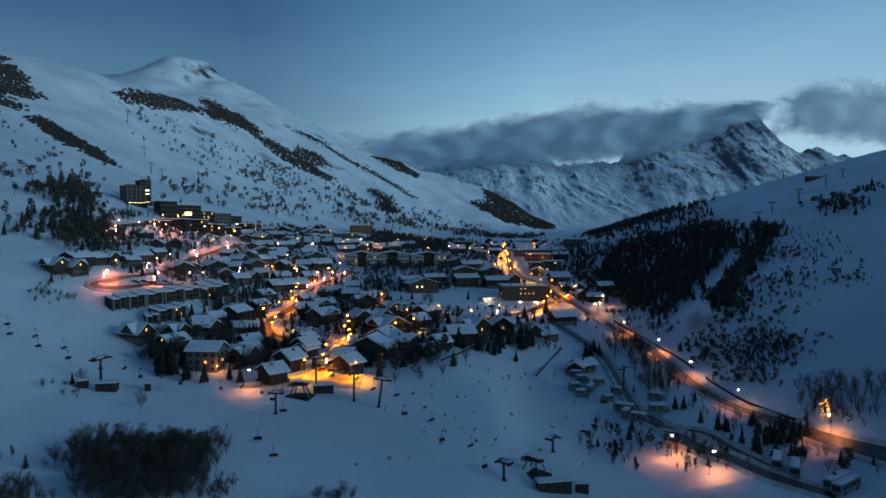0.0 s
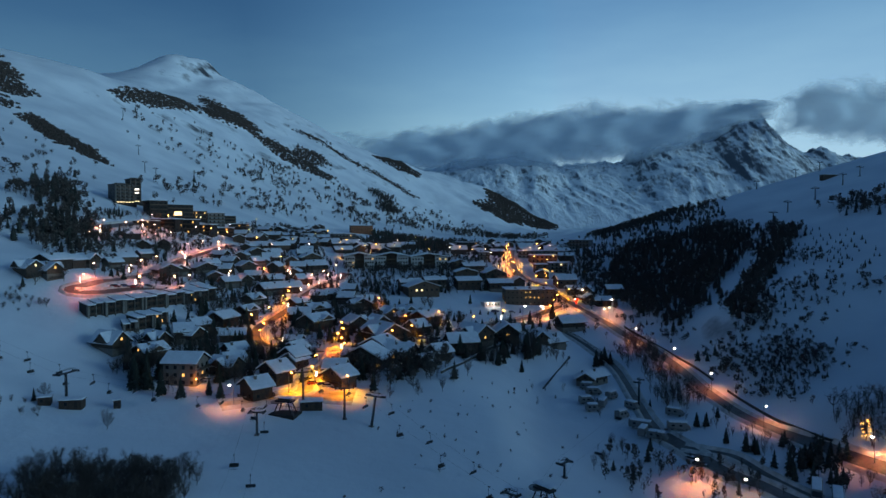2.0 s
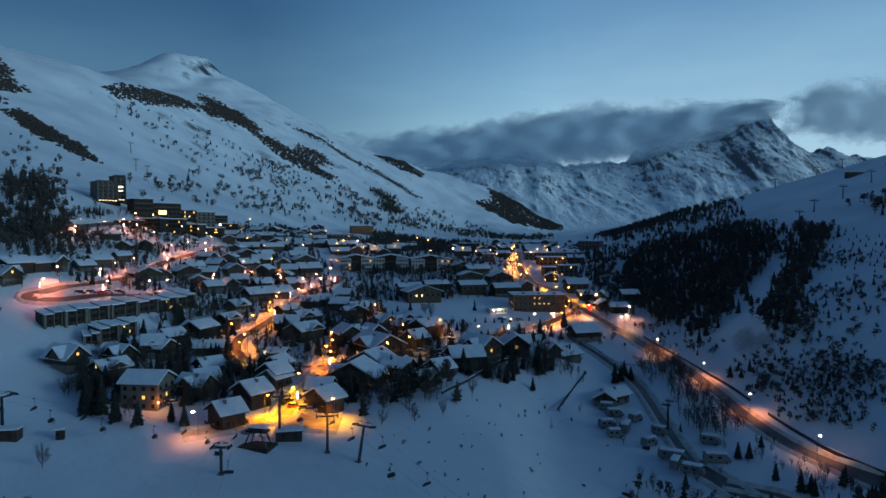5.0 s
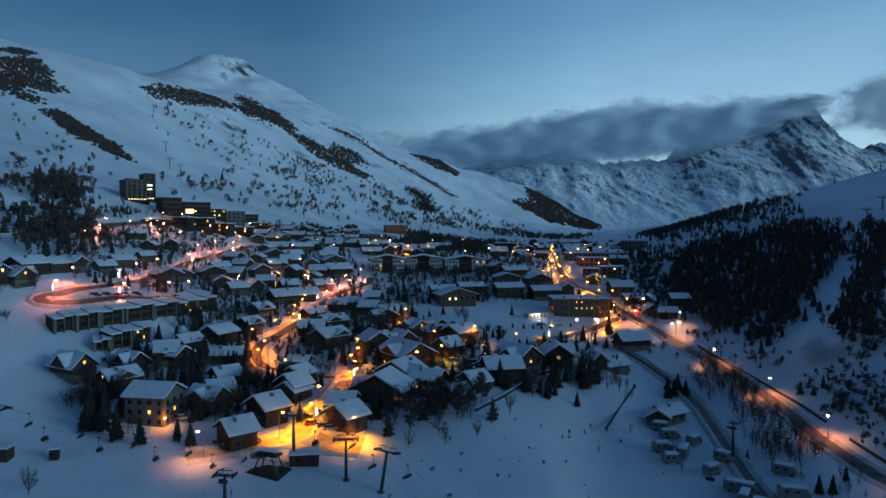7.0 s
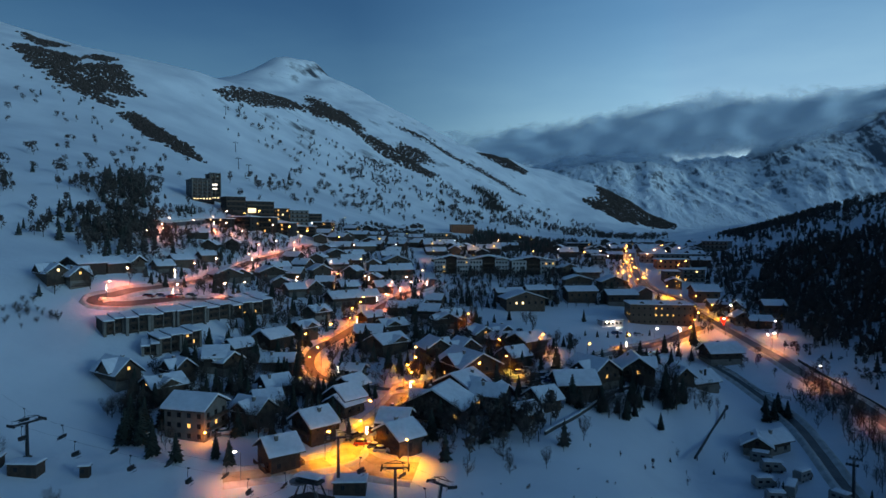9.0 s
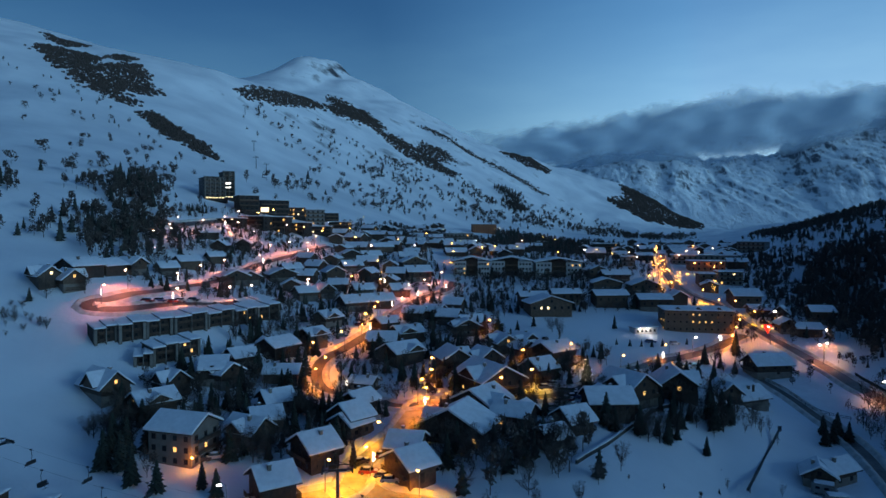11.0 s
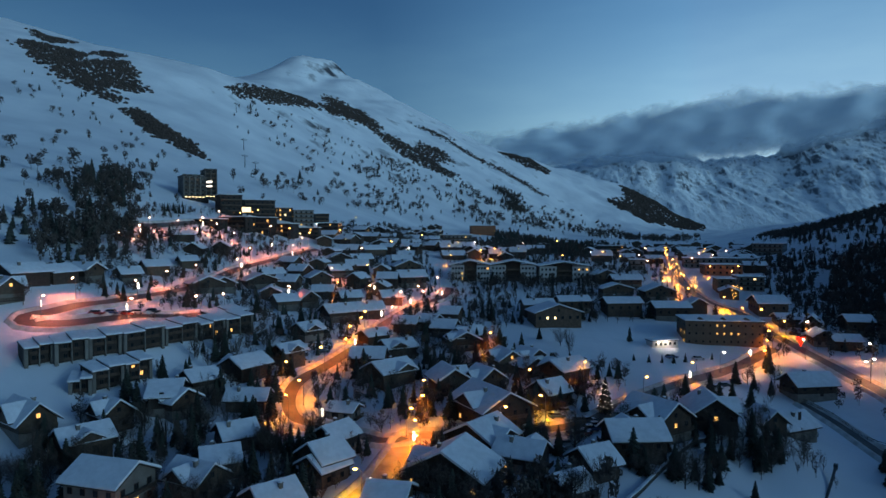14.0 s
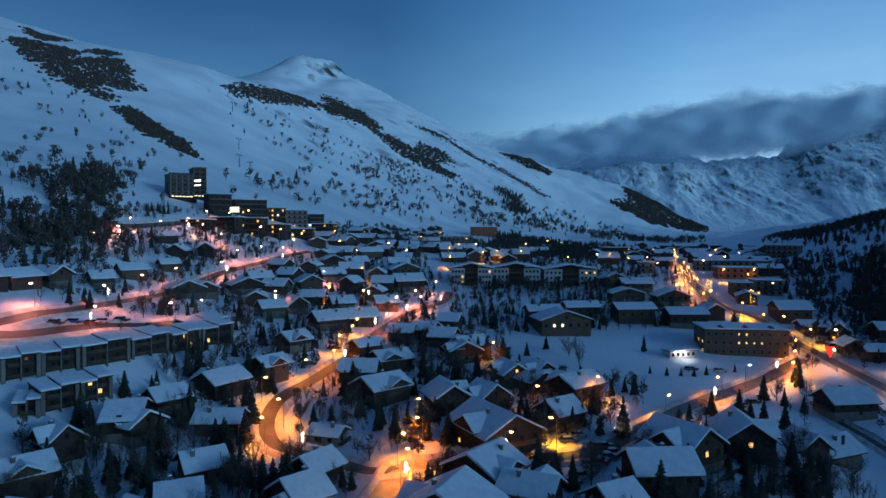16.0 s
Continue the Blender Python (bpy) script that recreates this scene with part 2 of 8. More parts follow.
section(350, -420, 104, -250, 62, -200, 43, -150, 27, -100, 16, -60, 9.5, -20, 8, 20, 6, 60, 1.5, 85, 2, 100, 3, 120, 8, 160, 26, 234, 56, 400, 112)
section(420, -420, 112, -250, 73, -200, 50, -150, 33, -100, 24, -50, 18, 0, 15, 50, 12, 90, 10, 124, 12, 160, 27, 234, 58, 400, 114)
section(500, -420, 124, -300, 92, -228, 68, -170, 48, -120, 35, -60, 28, 0, 25, 60, 22, 110, 21, 150, 33, 234, 62, 400, 116)
section(600, -520, 168, -400, 130, -366, 119, -280, 88, -200, 60, -120, 42, -60, 34, 0, 30, 80, 29, 130, 36, 170, 51, 289, 88, 420, 126)
section(800, -1000, 370, -700, 283, -480, 198, -350, 132, -250, 82, -150, 46, 0, 32, 120, 32, 200, 46, 320, 80, 500, 124)
section(1100, -1300, 440, -1000, 420, -800, 366, -645, 330, -552, 300, -482, 252, -350, 158, -200, 76, -100, 46, 0, 33, 150, 33, 260, 45, 400, 75, 600, 120)
section(1500, -1500, 410, -1200, 420, -800, 396, -594, 345, -452, 296, -253, 180, -100, 95, 0, 50, 120, 33, 260, 36, 420, 60, 800, 130)
section(2000, -1700, 380, -1124, 540, -1026, 515, -949, 512, -893, 516, -850, 530, -810, 552, -770, 560, -735, 557, -705, 538, -680, 512, -650, 498, -619, 490, -548, 448, -496, 416, -425, 380, -325, 330, -68, 216, 120, 128, 330, 34, 480, 36, 900, 120)
section(2400, -1600, 360, -900, 400, -400, 340, -100, 272, 145, 205, 300, 124, 425, 64, 560, 40, 900, 110)
section(3000, -1600, 320, -600, 260, 0, 180, 400, 70, 640, 40, 1000, 90)
section(5600, -2000, 100, 0, 60, 2000, 60)


def monotone(xs, zs, q):
    """A smooth curve through the knots that does not overshoot."""
    h, d = np.diff(xs), np.diff(zs, axis=0) / np.diff(xs).reshape((-1,) + (1,) * (zs.ndim - 1))
    hh = h.reshape((-1,) + (1,) * (zs.ndim - 1))
    m = np.concatenate([d[:1], np.where(d[:-1] * d[1:] > 0, (hh[1:] + hh[:-1]) * d[:-1] * d[1:] / np.where(d[:-1] * d[1:] > 0, hh[1:] * d[:-1] + hh[:-1] * d[1:], 1), 0), d[-1:]])
    k = np.clip(np.searchsorted(xs, q) - 1, 0, len(xs) - 2)
    t = np.clip((q - xs[k]) / h[k], 0, 1)
    past = np.where(q > xs[-1], q - xs[-1], np.where(q < xs[0], q - xs[0], 0))
    if zs.ndim == 1:
        a, b, ma, mb, w = zs[k], zs[k + 1], m[k], m[k + 1], h[k]
        return a * (1 + 2 * t) * (1 - t) ** 2 + b * t * t * (3 - 2 * t) + w * (ma * t * (1 - t) ** 2 - mb * t * t * (1 - t)) + 0.25 * past * np.where(past > 0, m[-1], m[0])
    i = np.arange(zs.shape[1])
    a, b, ma, mb, w = zs[k, i], zs[k + 1, i], m[k, i], m[k + 1, i], h[k]
    return a * (1 + 2 * t) * (1 - t) ** 2 + b * t * t * (3 - 2 * t) + w * (ma * t * (1 - t) ** 2 - mb * t * t * (1 - t))


def swell(x, y, size, seed):
    """Soft, uneven waves between -1 and 1."""
    out = 0 * x
    for n in range(6):
        a = 2.4 * n + seed * 1.7
        f = (0.7 + 0.23 * n) * 6.283 / size
        out = out + np.sin(f * (x * np.cos(a) + y * np.sin(a)) + 3.1 * n + seed + 1.3 * np.sin(0.53 * f * (y * np.cos(a) - x * np.sin(a)) + seed))
    return out / 6


def ridged(x, y, size, seed):
    """Sharp crests, as of eroded rock."""
    out, amp = 0 * x, 1.0
    for n in range(5):
        out = out + amp * (1 - 2 * np.abs(swell(x + 31 * n, y - 17 * n, size / 1.9**n, seed + n)))
        amp *= 0.5
    return out / 1.9


def height(x, y):
    """The height of the snow at x, y."""
    x, y = np.atleast_1d(np.asarray(x, float)), np.atleast_1d(np.asarray(y, float))
    x, y = np.broadcast_arrays(x, y)
    shape, x, y = x.shape, x.ravel(), y.ravel()
    table = np.array([monotone(xs, zs, x) for _, xs, zs in SECTIONS])
    z = monotone(np.array([s[0] for s in SECTIONS], float), table, y)
    far = np.clip((np.hypot(x, y - 300) - 330) / 700, 0, 1)
    z = z + 0.35 * swell(x, y, 38, 1) + far * (3.5 * swell(x, y, 130, 2) + 1.2 * swell(x, y, 47, 3)) + np.clip((y - 900) / 800, 0, 1) * (9 * swell(x, y, 260, 4) + 3 * swell(x, y, 90, 5))
    crag = np.exp(-(((x + 775) / 65) ** 2) - ((y - 1850) / 75) ** 2)
    z = z + crag * (9 * ridged(x, y, 60, 11) + 11 * ridged(x, y, 26, 13)) + np.clip((y - 1300) / 700, 0, 1) * np.clip((-x - 250) / 300, 0, 1) * 9 * ridged(x, y, 170, 12)
    return z.reshape(shape)


def ground(x, y):
    return float(height(x, y)[0])


def spread(lo, hi, fine_lo, fine_hi, step, growth):
    """Grid lines: even between fine_lo and fine_hi, wider and wider outside."""
    lines = list(np.arange(fine_lo, fine_hi + step / 2, step))
    for end, sign in ((hi, 1), (lo, -1)):
        s, at = step, lines[-1] if sign > 0 else lines[0]
        more = []
        while (at < end) if sign > 0 else (at > end):
            s *= growth
            at += sign * s
            more.append(at)
        lines = lines + more if sign > 0 else more[::-1] + lines
    return np.array(lines)


def sheet(name, xs, ys, zs, mat):
    """A height field as one smooth mesh."""
    nx, ny = len(xs), len(ys)
    gx, gy = np.meshgrid(xs, ys)
    verts = np.stack([gx.ravel(), gy.ravel(), zs.ravel()], -1)
    i = (np.arange(ny - 1)[:, None] * nx + np.arange(nx - 1)).ravel()
    me = bpy.data.meshes.new(name)
    me.from_pydata(verts.tolist(), [], np.stack([i, i + 1, i + nx + 1, i + nx], -1).tolist())
    me.polygons.foreach_set("use_smooth", [True] * len(me.polygons))
    me.materials.append(mat)
    return new(name, me)


gx, gy = spread(-2600, 2600, -230, 230, 2.5, 1.03), spread(-900, 4990, 110, 560, 2.5, 1.012)
land = sheet("ground", gx, gy, height(*np.meshgrid(gx, gy)), SNOW_GROUND)
tagged(land, "snow-covered valley floor and ski slopes at dusk", "ground", kind="structure")


# the far massif: its skyline along x, falling towards the valley
px_ = np.arange(-700, 3500, 8.0)
py_ = np.arange(3150, 4850, 8.0)
PX, PY = np.meshgrid(px_, py_)
crest = monotone(np.array([-700, -150, 60, 200, 385, 480, 560, 700, 800, 1120, 1200, 1260, 1330, 1480, 1600, 1720, 1830, 1980, 2090, 2180, 2290, 2450, 2560, 2700, 3400.0]),
                 np.array([420, 430, 500, 540, 575, 540, 560, 490, 470, 470, 485, 560, 615, 665, 695, 705, 800, 870, 850, 750, 640, 545, 570, 510, 480.0]), PX.ravel()).reshape(PX.shape)
fall = 1 - np.clip(np.abs(PY - 4420) / 1150, 0, 1)
rise = fall**1.25
bend = 130 * swell(PX, PY, 900, 5)
gully = ridged(PX + bend + 0.35 * (PY - 4400), 0.22 * PY, 300, 7)
PZ = 20 + (crest - 20) * rise + rise * (1 - 0.6 * rise) * (70 * ridged(PX, PY, 620, 7) + 62 * gully) + rise * (16 * ridged(PX, 0.5 * PY, 120, 3) + 7 * ridged(PX, PY, 45, 9))
massif = sheet("far_mountain", px_, py_, PZ, SNOW_PEAK)
tagged(massif, "distant rocky mountain massif streaked with snow", "mountain", kind="structure")


# ---------------------------------------------------------------- clouds resting on the massif
def cloud_stuff(name, shade):
    m = bpy.data.materials.new(name)
    m.use_nodes = True
    n, k = m.node_tree.nodes, m.node_tree.links
    b, out = n["Principled BSDF"], n["Material Output"]
    b.inputs["Base Color"].default_value, b.inputs["Roughness"].default_value = (*shade, 1), 1
    b.inputs["Specular IOR Level"].default_value = 0
    uv = n.new("ShaderNodeUVMap")
    where = n.new("ShaderNodeTexCoord")
    sep = n.new("ShaderNodeSeparateXYZ")
    k.new(uv.outputs[0], sep.inputs[0])
    tex = n.new("ShaderNodeTexNoise")
    tex.inputs["Scale"].default_value, tex.inputs["Detail"].default_value, tex.inputs["Roughness"].default_value = 1 / 230, 7, 0.6
    k.new(where.outputs["Object"], tex.inputs["Vector"])

    def maths(op, a, b_):
        q = n.new("ShaderNodeMath")
        q.operation = op
        for i, v in enumerate((a, b_)):
            if isinstance(v, (int, float)):
                q.inputs[i].default_value = v
            else:
                k.new(v, q.inputs[i])
        return q.outputs[0]

    # full in the middle, frayed towards every rim
    v = sep.outputs["Y"]
    rim = maths("MINIMUM", maths("MULTIPLY", maths("SUBTRACT", 1.0, v), 1.5), maths("MULTIPLY", v, 1.9))
    side = maths("MINIMUM", maths("MULTIPLY", sep.outputs["X"], 5.0), maths("MULTIPLY", maths("SUBTRACT", 1.0, sep.outputs["X"]), 7.0))
    body = maths("ADD", maths("MINIMUM", rim, side), maths("MULTIPLY", maths("SUBTRACT", tex.outputs["Fac"], 0.5), 1.1))
    ease = n.new("ShaderNodeMapRange")
    ease.interpolation_type = "SMOOTHSTEP"
    ease.inputs["From Min"].default_value, ease.inputs["From Max"].default_value, ease.inputs["To Max"].default_value = 0.02, 0.5, 0.93
    k.new(body, ease.inputs["Value"])
    clear = n.new("ShaderNodeBsdfTransparent")
    mix = n.new("ShaderNodeMixShader")
    k.new(ease.outputs[0], mix.inputs[0])
    k.new(clear.outputs[0], mix.inputs[1])
    through_light = n.new("ShaderNodeBsdfTranslucent")
    through_light.inputs["Color"].default_value = (*shade, 1)
    halves = n.new("ShaderNodeMixShader")
    halves.inputs[0].default_value = 0.45
    k.new(b.outputs[0], halves.inputs[1])
    k.new(through_light.outputs[0], halves.inputs[2])
    k.new(halves.outputs[0], mix.inputs[2])
    k.new(mix.outputs[0], out.inputs["Surface"])
    return m


CLOUD = cloud_stuff("cloud", (0.66, 0.76, 0.84))


def cloud(label, y, xs, tops, bottoms):
    """A bank of cloud: a billowing sheet between its upper and lower rims."""
    nu, nv = 90, 14
    us = np.linspace(0, 1, nu)
    x = xs[0] + (xs[-1] - xs[0]) * us
    top, low = np.interp(x, xs, tops), np.interp(x, xs, bottoms)
    vs = np.linspace(0, 1, nv)
    pts = [(x[i], y + 60 * float(swell(x[i : i + 1], np.array([900 * v]), 420, 6)[0]) - 130 * math.sin(math.pi * v), low[i] + (top[i] - low[i]) * v) for v in vs for i in range(nu)]
    me = bpy.data.meshes.new("cloud")
    q = [(j * nu + i, j * nu + i + 1, (j + 1) * nu + i + 1, (j + 1) * nu + i) for j in range(nv - 1) for i in range(nu - 1)]
    me.from_pydata(pts, [], q)
    layer = me.uv_layers.new(name="UVMap")
    layer.data.foreach_set("uv", [c for f in q for i in f for c in (us[i % nu], vs[i // nu])])
    me.polygons.foreach_set("use_smooth", [True] * len(me.polygons))
    me.materials.append(CLOUD)
    tagged(new("cloud", me), label, "cloud", kind="structure")


cloud("grey evening cloud bank lying on the peaks", 4050, [-700, 0, 500, 900, 1400, 2050], [660, 720, 800, 880, 880, 860], [390, 420, 455, 440, 530, 740])
cloud("grey evening cloud bank lying on the peaks", 4250, [-500, 200, 800, 1300, 1900], [630, 720, 850, 860, 820], [400, 400, 400, 480, 680])
cloud("dark evening cloud beside the peak", 4150, [2050, 2300, 2800, 3600], [880, 1010, 1060, 1060], [640, 600, 560, 560])


# ---------------------------------------------------------------- building kit
class Shape:
    """Vertices and faces gathered for one mesh."""

    def __init__(self):
        self.v, self.f = [], []

    def add(self, verts, faces):
        n = len(self.v)
        self.v += [tuple(p) for p in verts]
        self.f += [tuple(i + n for i in q) for q in faces]
        return self

    def box(self, x, y, z, sx, sy, sz, turn=0.0):
        """A box on its base centre."""
        c, s = math.cos(turn), math.sin(turn)
        pts = [(x + c * a * sx / 2 - s * b * sy / 2, y + s * a * sx / 2 + c * b * sy / 2, z + h * sz) for h in (0, 1) for a, b in ((-1, -1), (1, -1), (1, 1), (-1, 1))]
        return self.add(pts, [(3, 2, 1, 0), (4, 5, 6, 7), (0, 1, 5, 4), (1, 2, 6, 5), (2, 3, 7, 6), (3, 0, 4, 7)])

    def prism(self, profile, x0, x1, cuts=1, wave=0.0):
        """A profile in y, z drawn along x from x0 to x1."""
        n, pts = len(profile), []
        for k in range(cuts + 1):
            for j, (y, z) in enumerate(profile):
                pts.append((x0 + (x1 - x0) * k / cuts, y, z + (wave * math.sin(2.3 * k + 1.7 * j) if 0 < j < n - 1 else 0)))
        faces = [(k * n + j, k * n + (j + 1) % n, (k + 1) * n + (j + 1) % n, (k + 1) * n + j) for k in range(cuts) for j in range(n)]
        faces += [tuple(range(n - 1, -1, -1)), tuple(range(cuts * n, cuts * n + n))]
        return self.add(pts, faces)

    def tube(self, a, b, ra, rb, sides=6):
        a, b = Vector(a), Vector(b)
        q = (b - a).to_track_quat("Z", "Y")
        pts = []
        for p, r in ((a, ra), (b, rb)):
            pts += [p + q @ Vector((r * math.cos(6.2832 * k / sides), r * math.sin(6.2832 * k / sides), 0)) for k in range(sides)]
        faces = [(k, (k + 1) % sides, sides + (k + 1) % sides, sides + k) for k in range(sides)]
        return self.add(pts, faces + [tuple(range(sides - 1, -1, -1)), tuple(range(sides, 2 * sides))])

    def ball(self, x, y, z, rx, ry, rz, rings=4, sides=7):
        pts = [(x, y, z - rz)]
        for i in range(1, rings):
            a = math.pi * i / rings
            pts += [(x + rx * math.sin(a) * math.cos(6.2832 * k / sides), y + ry * math.sin(a) * math.sin(6.2832 * k / sides), z - rz * math.cos(a)) for k in range(sides)]
        pts.append((x, y, z + rz))
        faces = [(0, 1 + (k + 1) % sides, 1 + k) for k in range(sides)]
        for i in range(rings - 2):
            o = 1 + i * sides
            faces += [(o + k, o + (k + 1) % sides, o + sides + (k + 1) % sides, o + sides + k) for k in range(sides)]
        o = 1 + (rings - 2) * sides
        return self.add(pts, faces + [(o + k, o + (k + 1) % sides, len(pts) - 1) for k in range(sides)])

    def mesh(self, name, mat, smooth=False):
        me = bpy.data.meshes.new(name)
        me.from_pydata(self.v, [], self.f)
        if smooth:
            me.polygons.foreach_set("use_smooth", [True] * len(me.polygons))
        me.materials.append(mat)
        return me


def part(name, shape, mat, parent, label="", at=None, smooth=False):
    """One mesh under a thing or under a part of it."""
    ob = new(name, shape if isinstance(shape, bpy.types.Mesh) else shape.mesh(name, mat, smooth))
    ob.parent = parent
    if at is not None:
        ob.matrix_basis = at
    return tagged(ob, label)


def thing(name, x, y, yaw, label, category, group="", sink=0.0, kind=""):
    ob = new(name)
    ob.matrix_basis = pose(x, y, ground(x, y) - sink, 0, 0, yaw)
    return tagged(ob, label, category, group, kind)


PLOTS = []
# the snowy meadow before the hotel
SNOW_LANE = [(-124, 631), (-120, 671), (-60, 429), (-66, 419)]
CAR_PARK = [(-12, 286), (6, 298), (7, 290), (2, 273), (-4, 265), (-10, 266), (-17, 272)]
OPEN_FIELD = [(-34, 384), (40, 414), (50, 372), (-2, 336), (-27, 343)]


def footing(house, x, y, yaw, ln, wd):
    """Sets a house on the low side of its plot; the lowest and highest ground at its corners, from there."""
    lo, hi = lowest(x, y, yaw, ln, wd)
    drop = 0.75 * lo
    PLOTS.append((x, y, yaw, ln / 2 + 1.2, wd / 2 + 1.2))
    house.matrix_basis = pose(x, y, ground(x, y) + drop, 0, 0, yaw)
    return lo - drop, hi - drop


def lowest(x, y, yaw, ln, wd):
    """The ground at a footprint's corners: the lowest and the highest, from that at its centre."""
    c, s = math.cos(radians(yaw)), math.sin(radians(yaw))
    q = [(x + c * a * ln / 2 - s * b * wd / 2, y + s * a * ln / 2 + c * b * wd / 2) for a in (-1, 1) for b in (-1, 1)]
    z = height([p[0] for p in q], [p[1] for p in q]) - ground(x, y)
    return float(z.min()), float(z.max())


FRAME_MESH = Shape().box(0, 0, -0.62, 1.06, 0.1, 0.1).box(0, 0, 0.52, 1.06, 0.1, 0.1).box(-0.48, 0, -0.52, 0.1, 0.1, 1.04).box(0.48, 0, -0.52, 0.1, 0.1, 1.04).box(0, 0, -0.52, 0.06, 0.08, 1.04).mesh("window", EAVES)
PANE_MESH = Shape().box(0, -0.0, -0.52, 0.9, 0.05, 1.04).mesh("pane", GLASS)
WARM_MESH = Shape().box(0, -0.0, -0.52, 0.9, 0.05, 1.04).mesh("pane", WARM)
PALE_MESH = Shape().box(0, -0.0, -0.52, 0.9, 0.05, 1.04).mesh("pane", PALE)


def window(parent, x, y, z, turn, size, glow):
    """A framed window on a wall; turn: which way the wall faces."""
    w = part("window", FRAME_MESH, None, parent, at=pose(x, y, z, 0, 0, turn) @ Matrix.Diagonal((size, 1, size, 1)))
    part("pane", (PANE_MESH, WARM_MESH, PALE_MESH)[glow], None, w, ("", "warmly lit window pane", "brightly lit window pane")[glow])


def snow_cap(ln, wd, eave, rise, over, deep):
    """The blanket of snow on a saddle roof, rounded at the eaves."""
    k = rise / (wd / 2)
    y0, z0 = wd / 2 + over, eave - over * k + 0.2
    right = [(y0 - 0.02, z0), (y0 + 0.04, z0 + deep * 0.55), (y0 - 0.18, z0 + deep * 0.95), (y0 - 0.6, z0 + 0.6 * k + deep), (y0 * 0.5, z0 + y0 * 0.5 * k + deep * 1.12), (0.25, z0 + (y0 - 0.25) * k + deep)]
    return Shape().prism(left_right(right, z0 + y0 * k, deep), -ln / 2 - over * 0.92, ln / 2 + over * 0.92, 6, 0.035)


def left_right(right, top, deep):
    under = [(-right[0][0], right[0][1]), (0, top), (right[0][0], right[0][1])]
    return under + right[1:] + [(0, top + deep * 0.92)] + [(-y, z) for y, z in reversed(right[1:])]


def roof_slabs(ln, wd, eave, rise, over):
    k = rise / (wd / 2)
    y0, z0 = wd / 2 + over, eave - over * k
    top = eave + rise
    return Shape().prism([(-y0, z0), (0, top), (y0, z0), (y0, z0 + 0.2), (0, top + 0.2), (-y0, z0 + 0.2)], -ln / 2 - over, ln / 2 + over)


WOOD_KINDS = ((WOOD, "dark timber"), (PALEWOOD, "weathered timber"), (WOOD, "dark larch"))


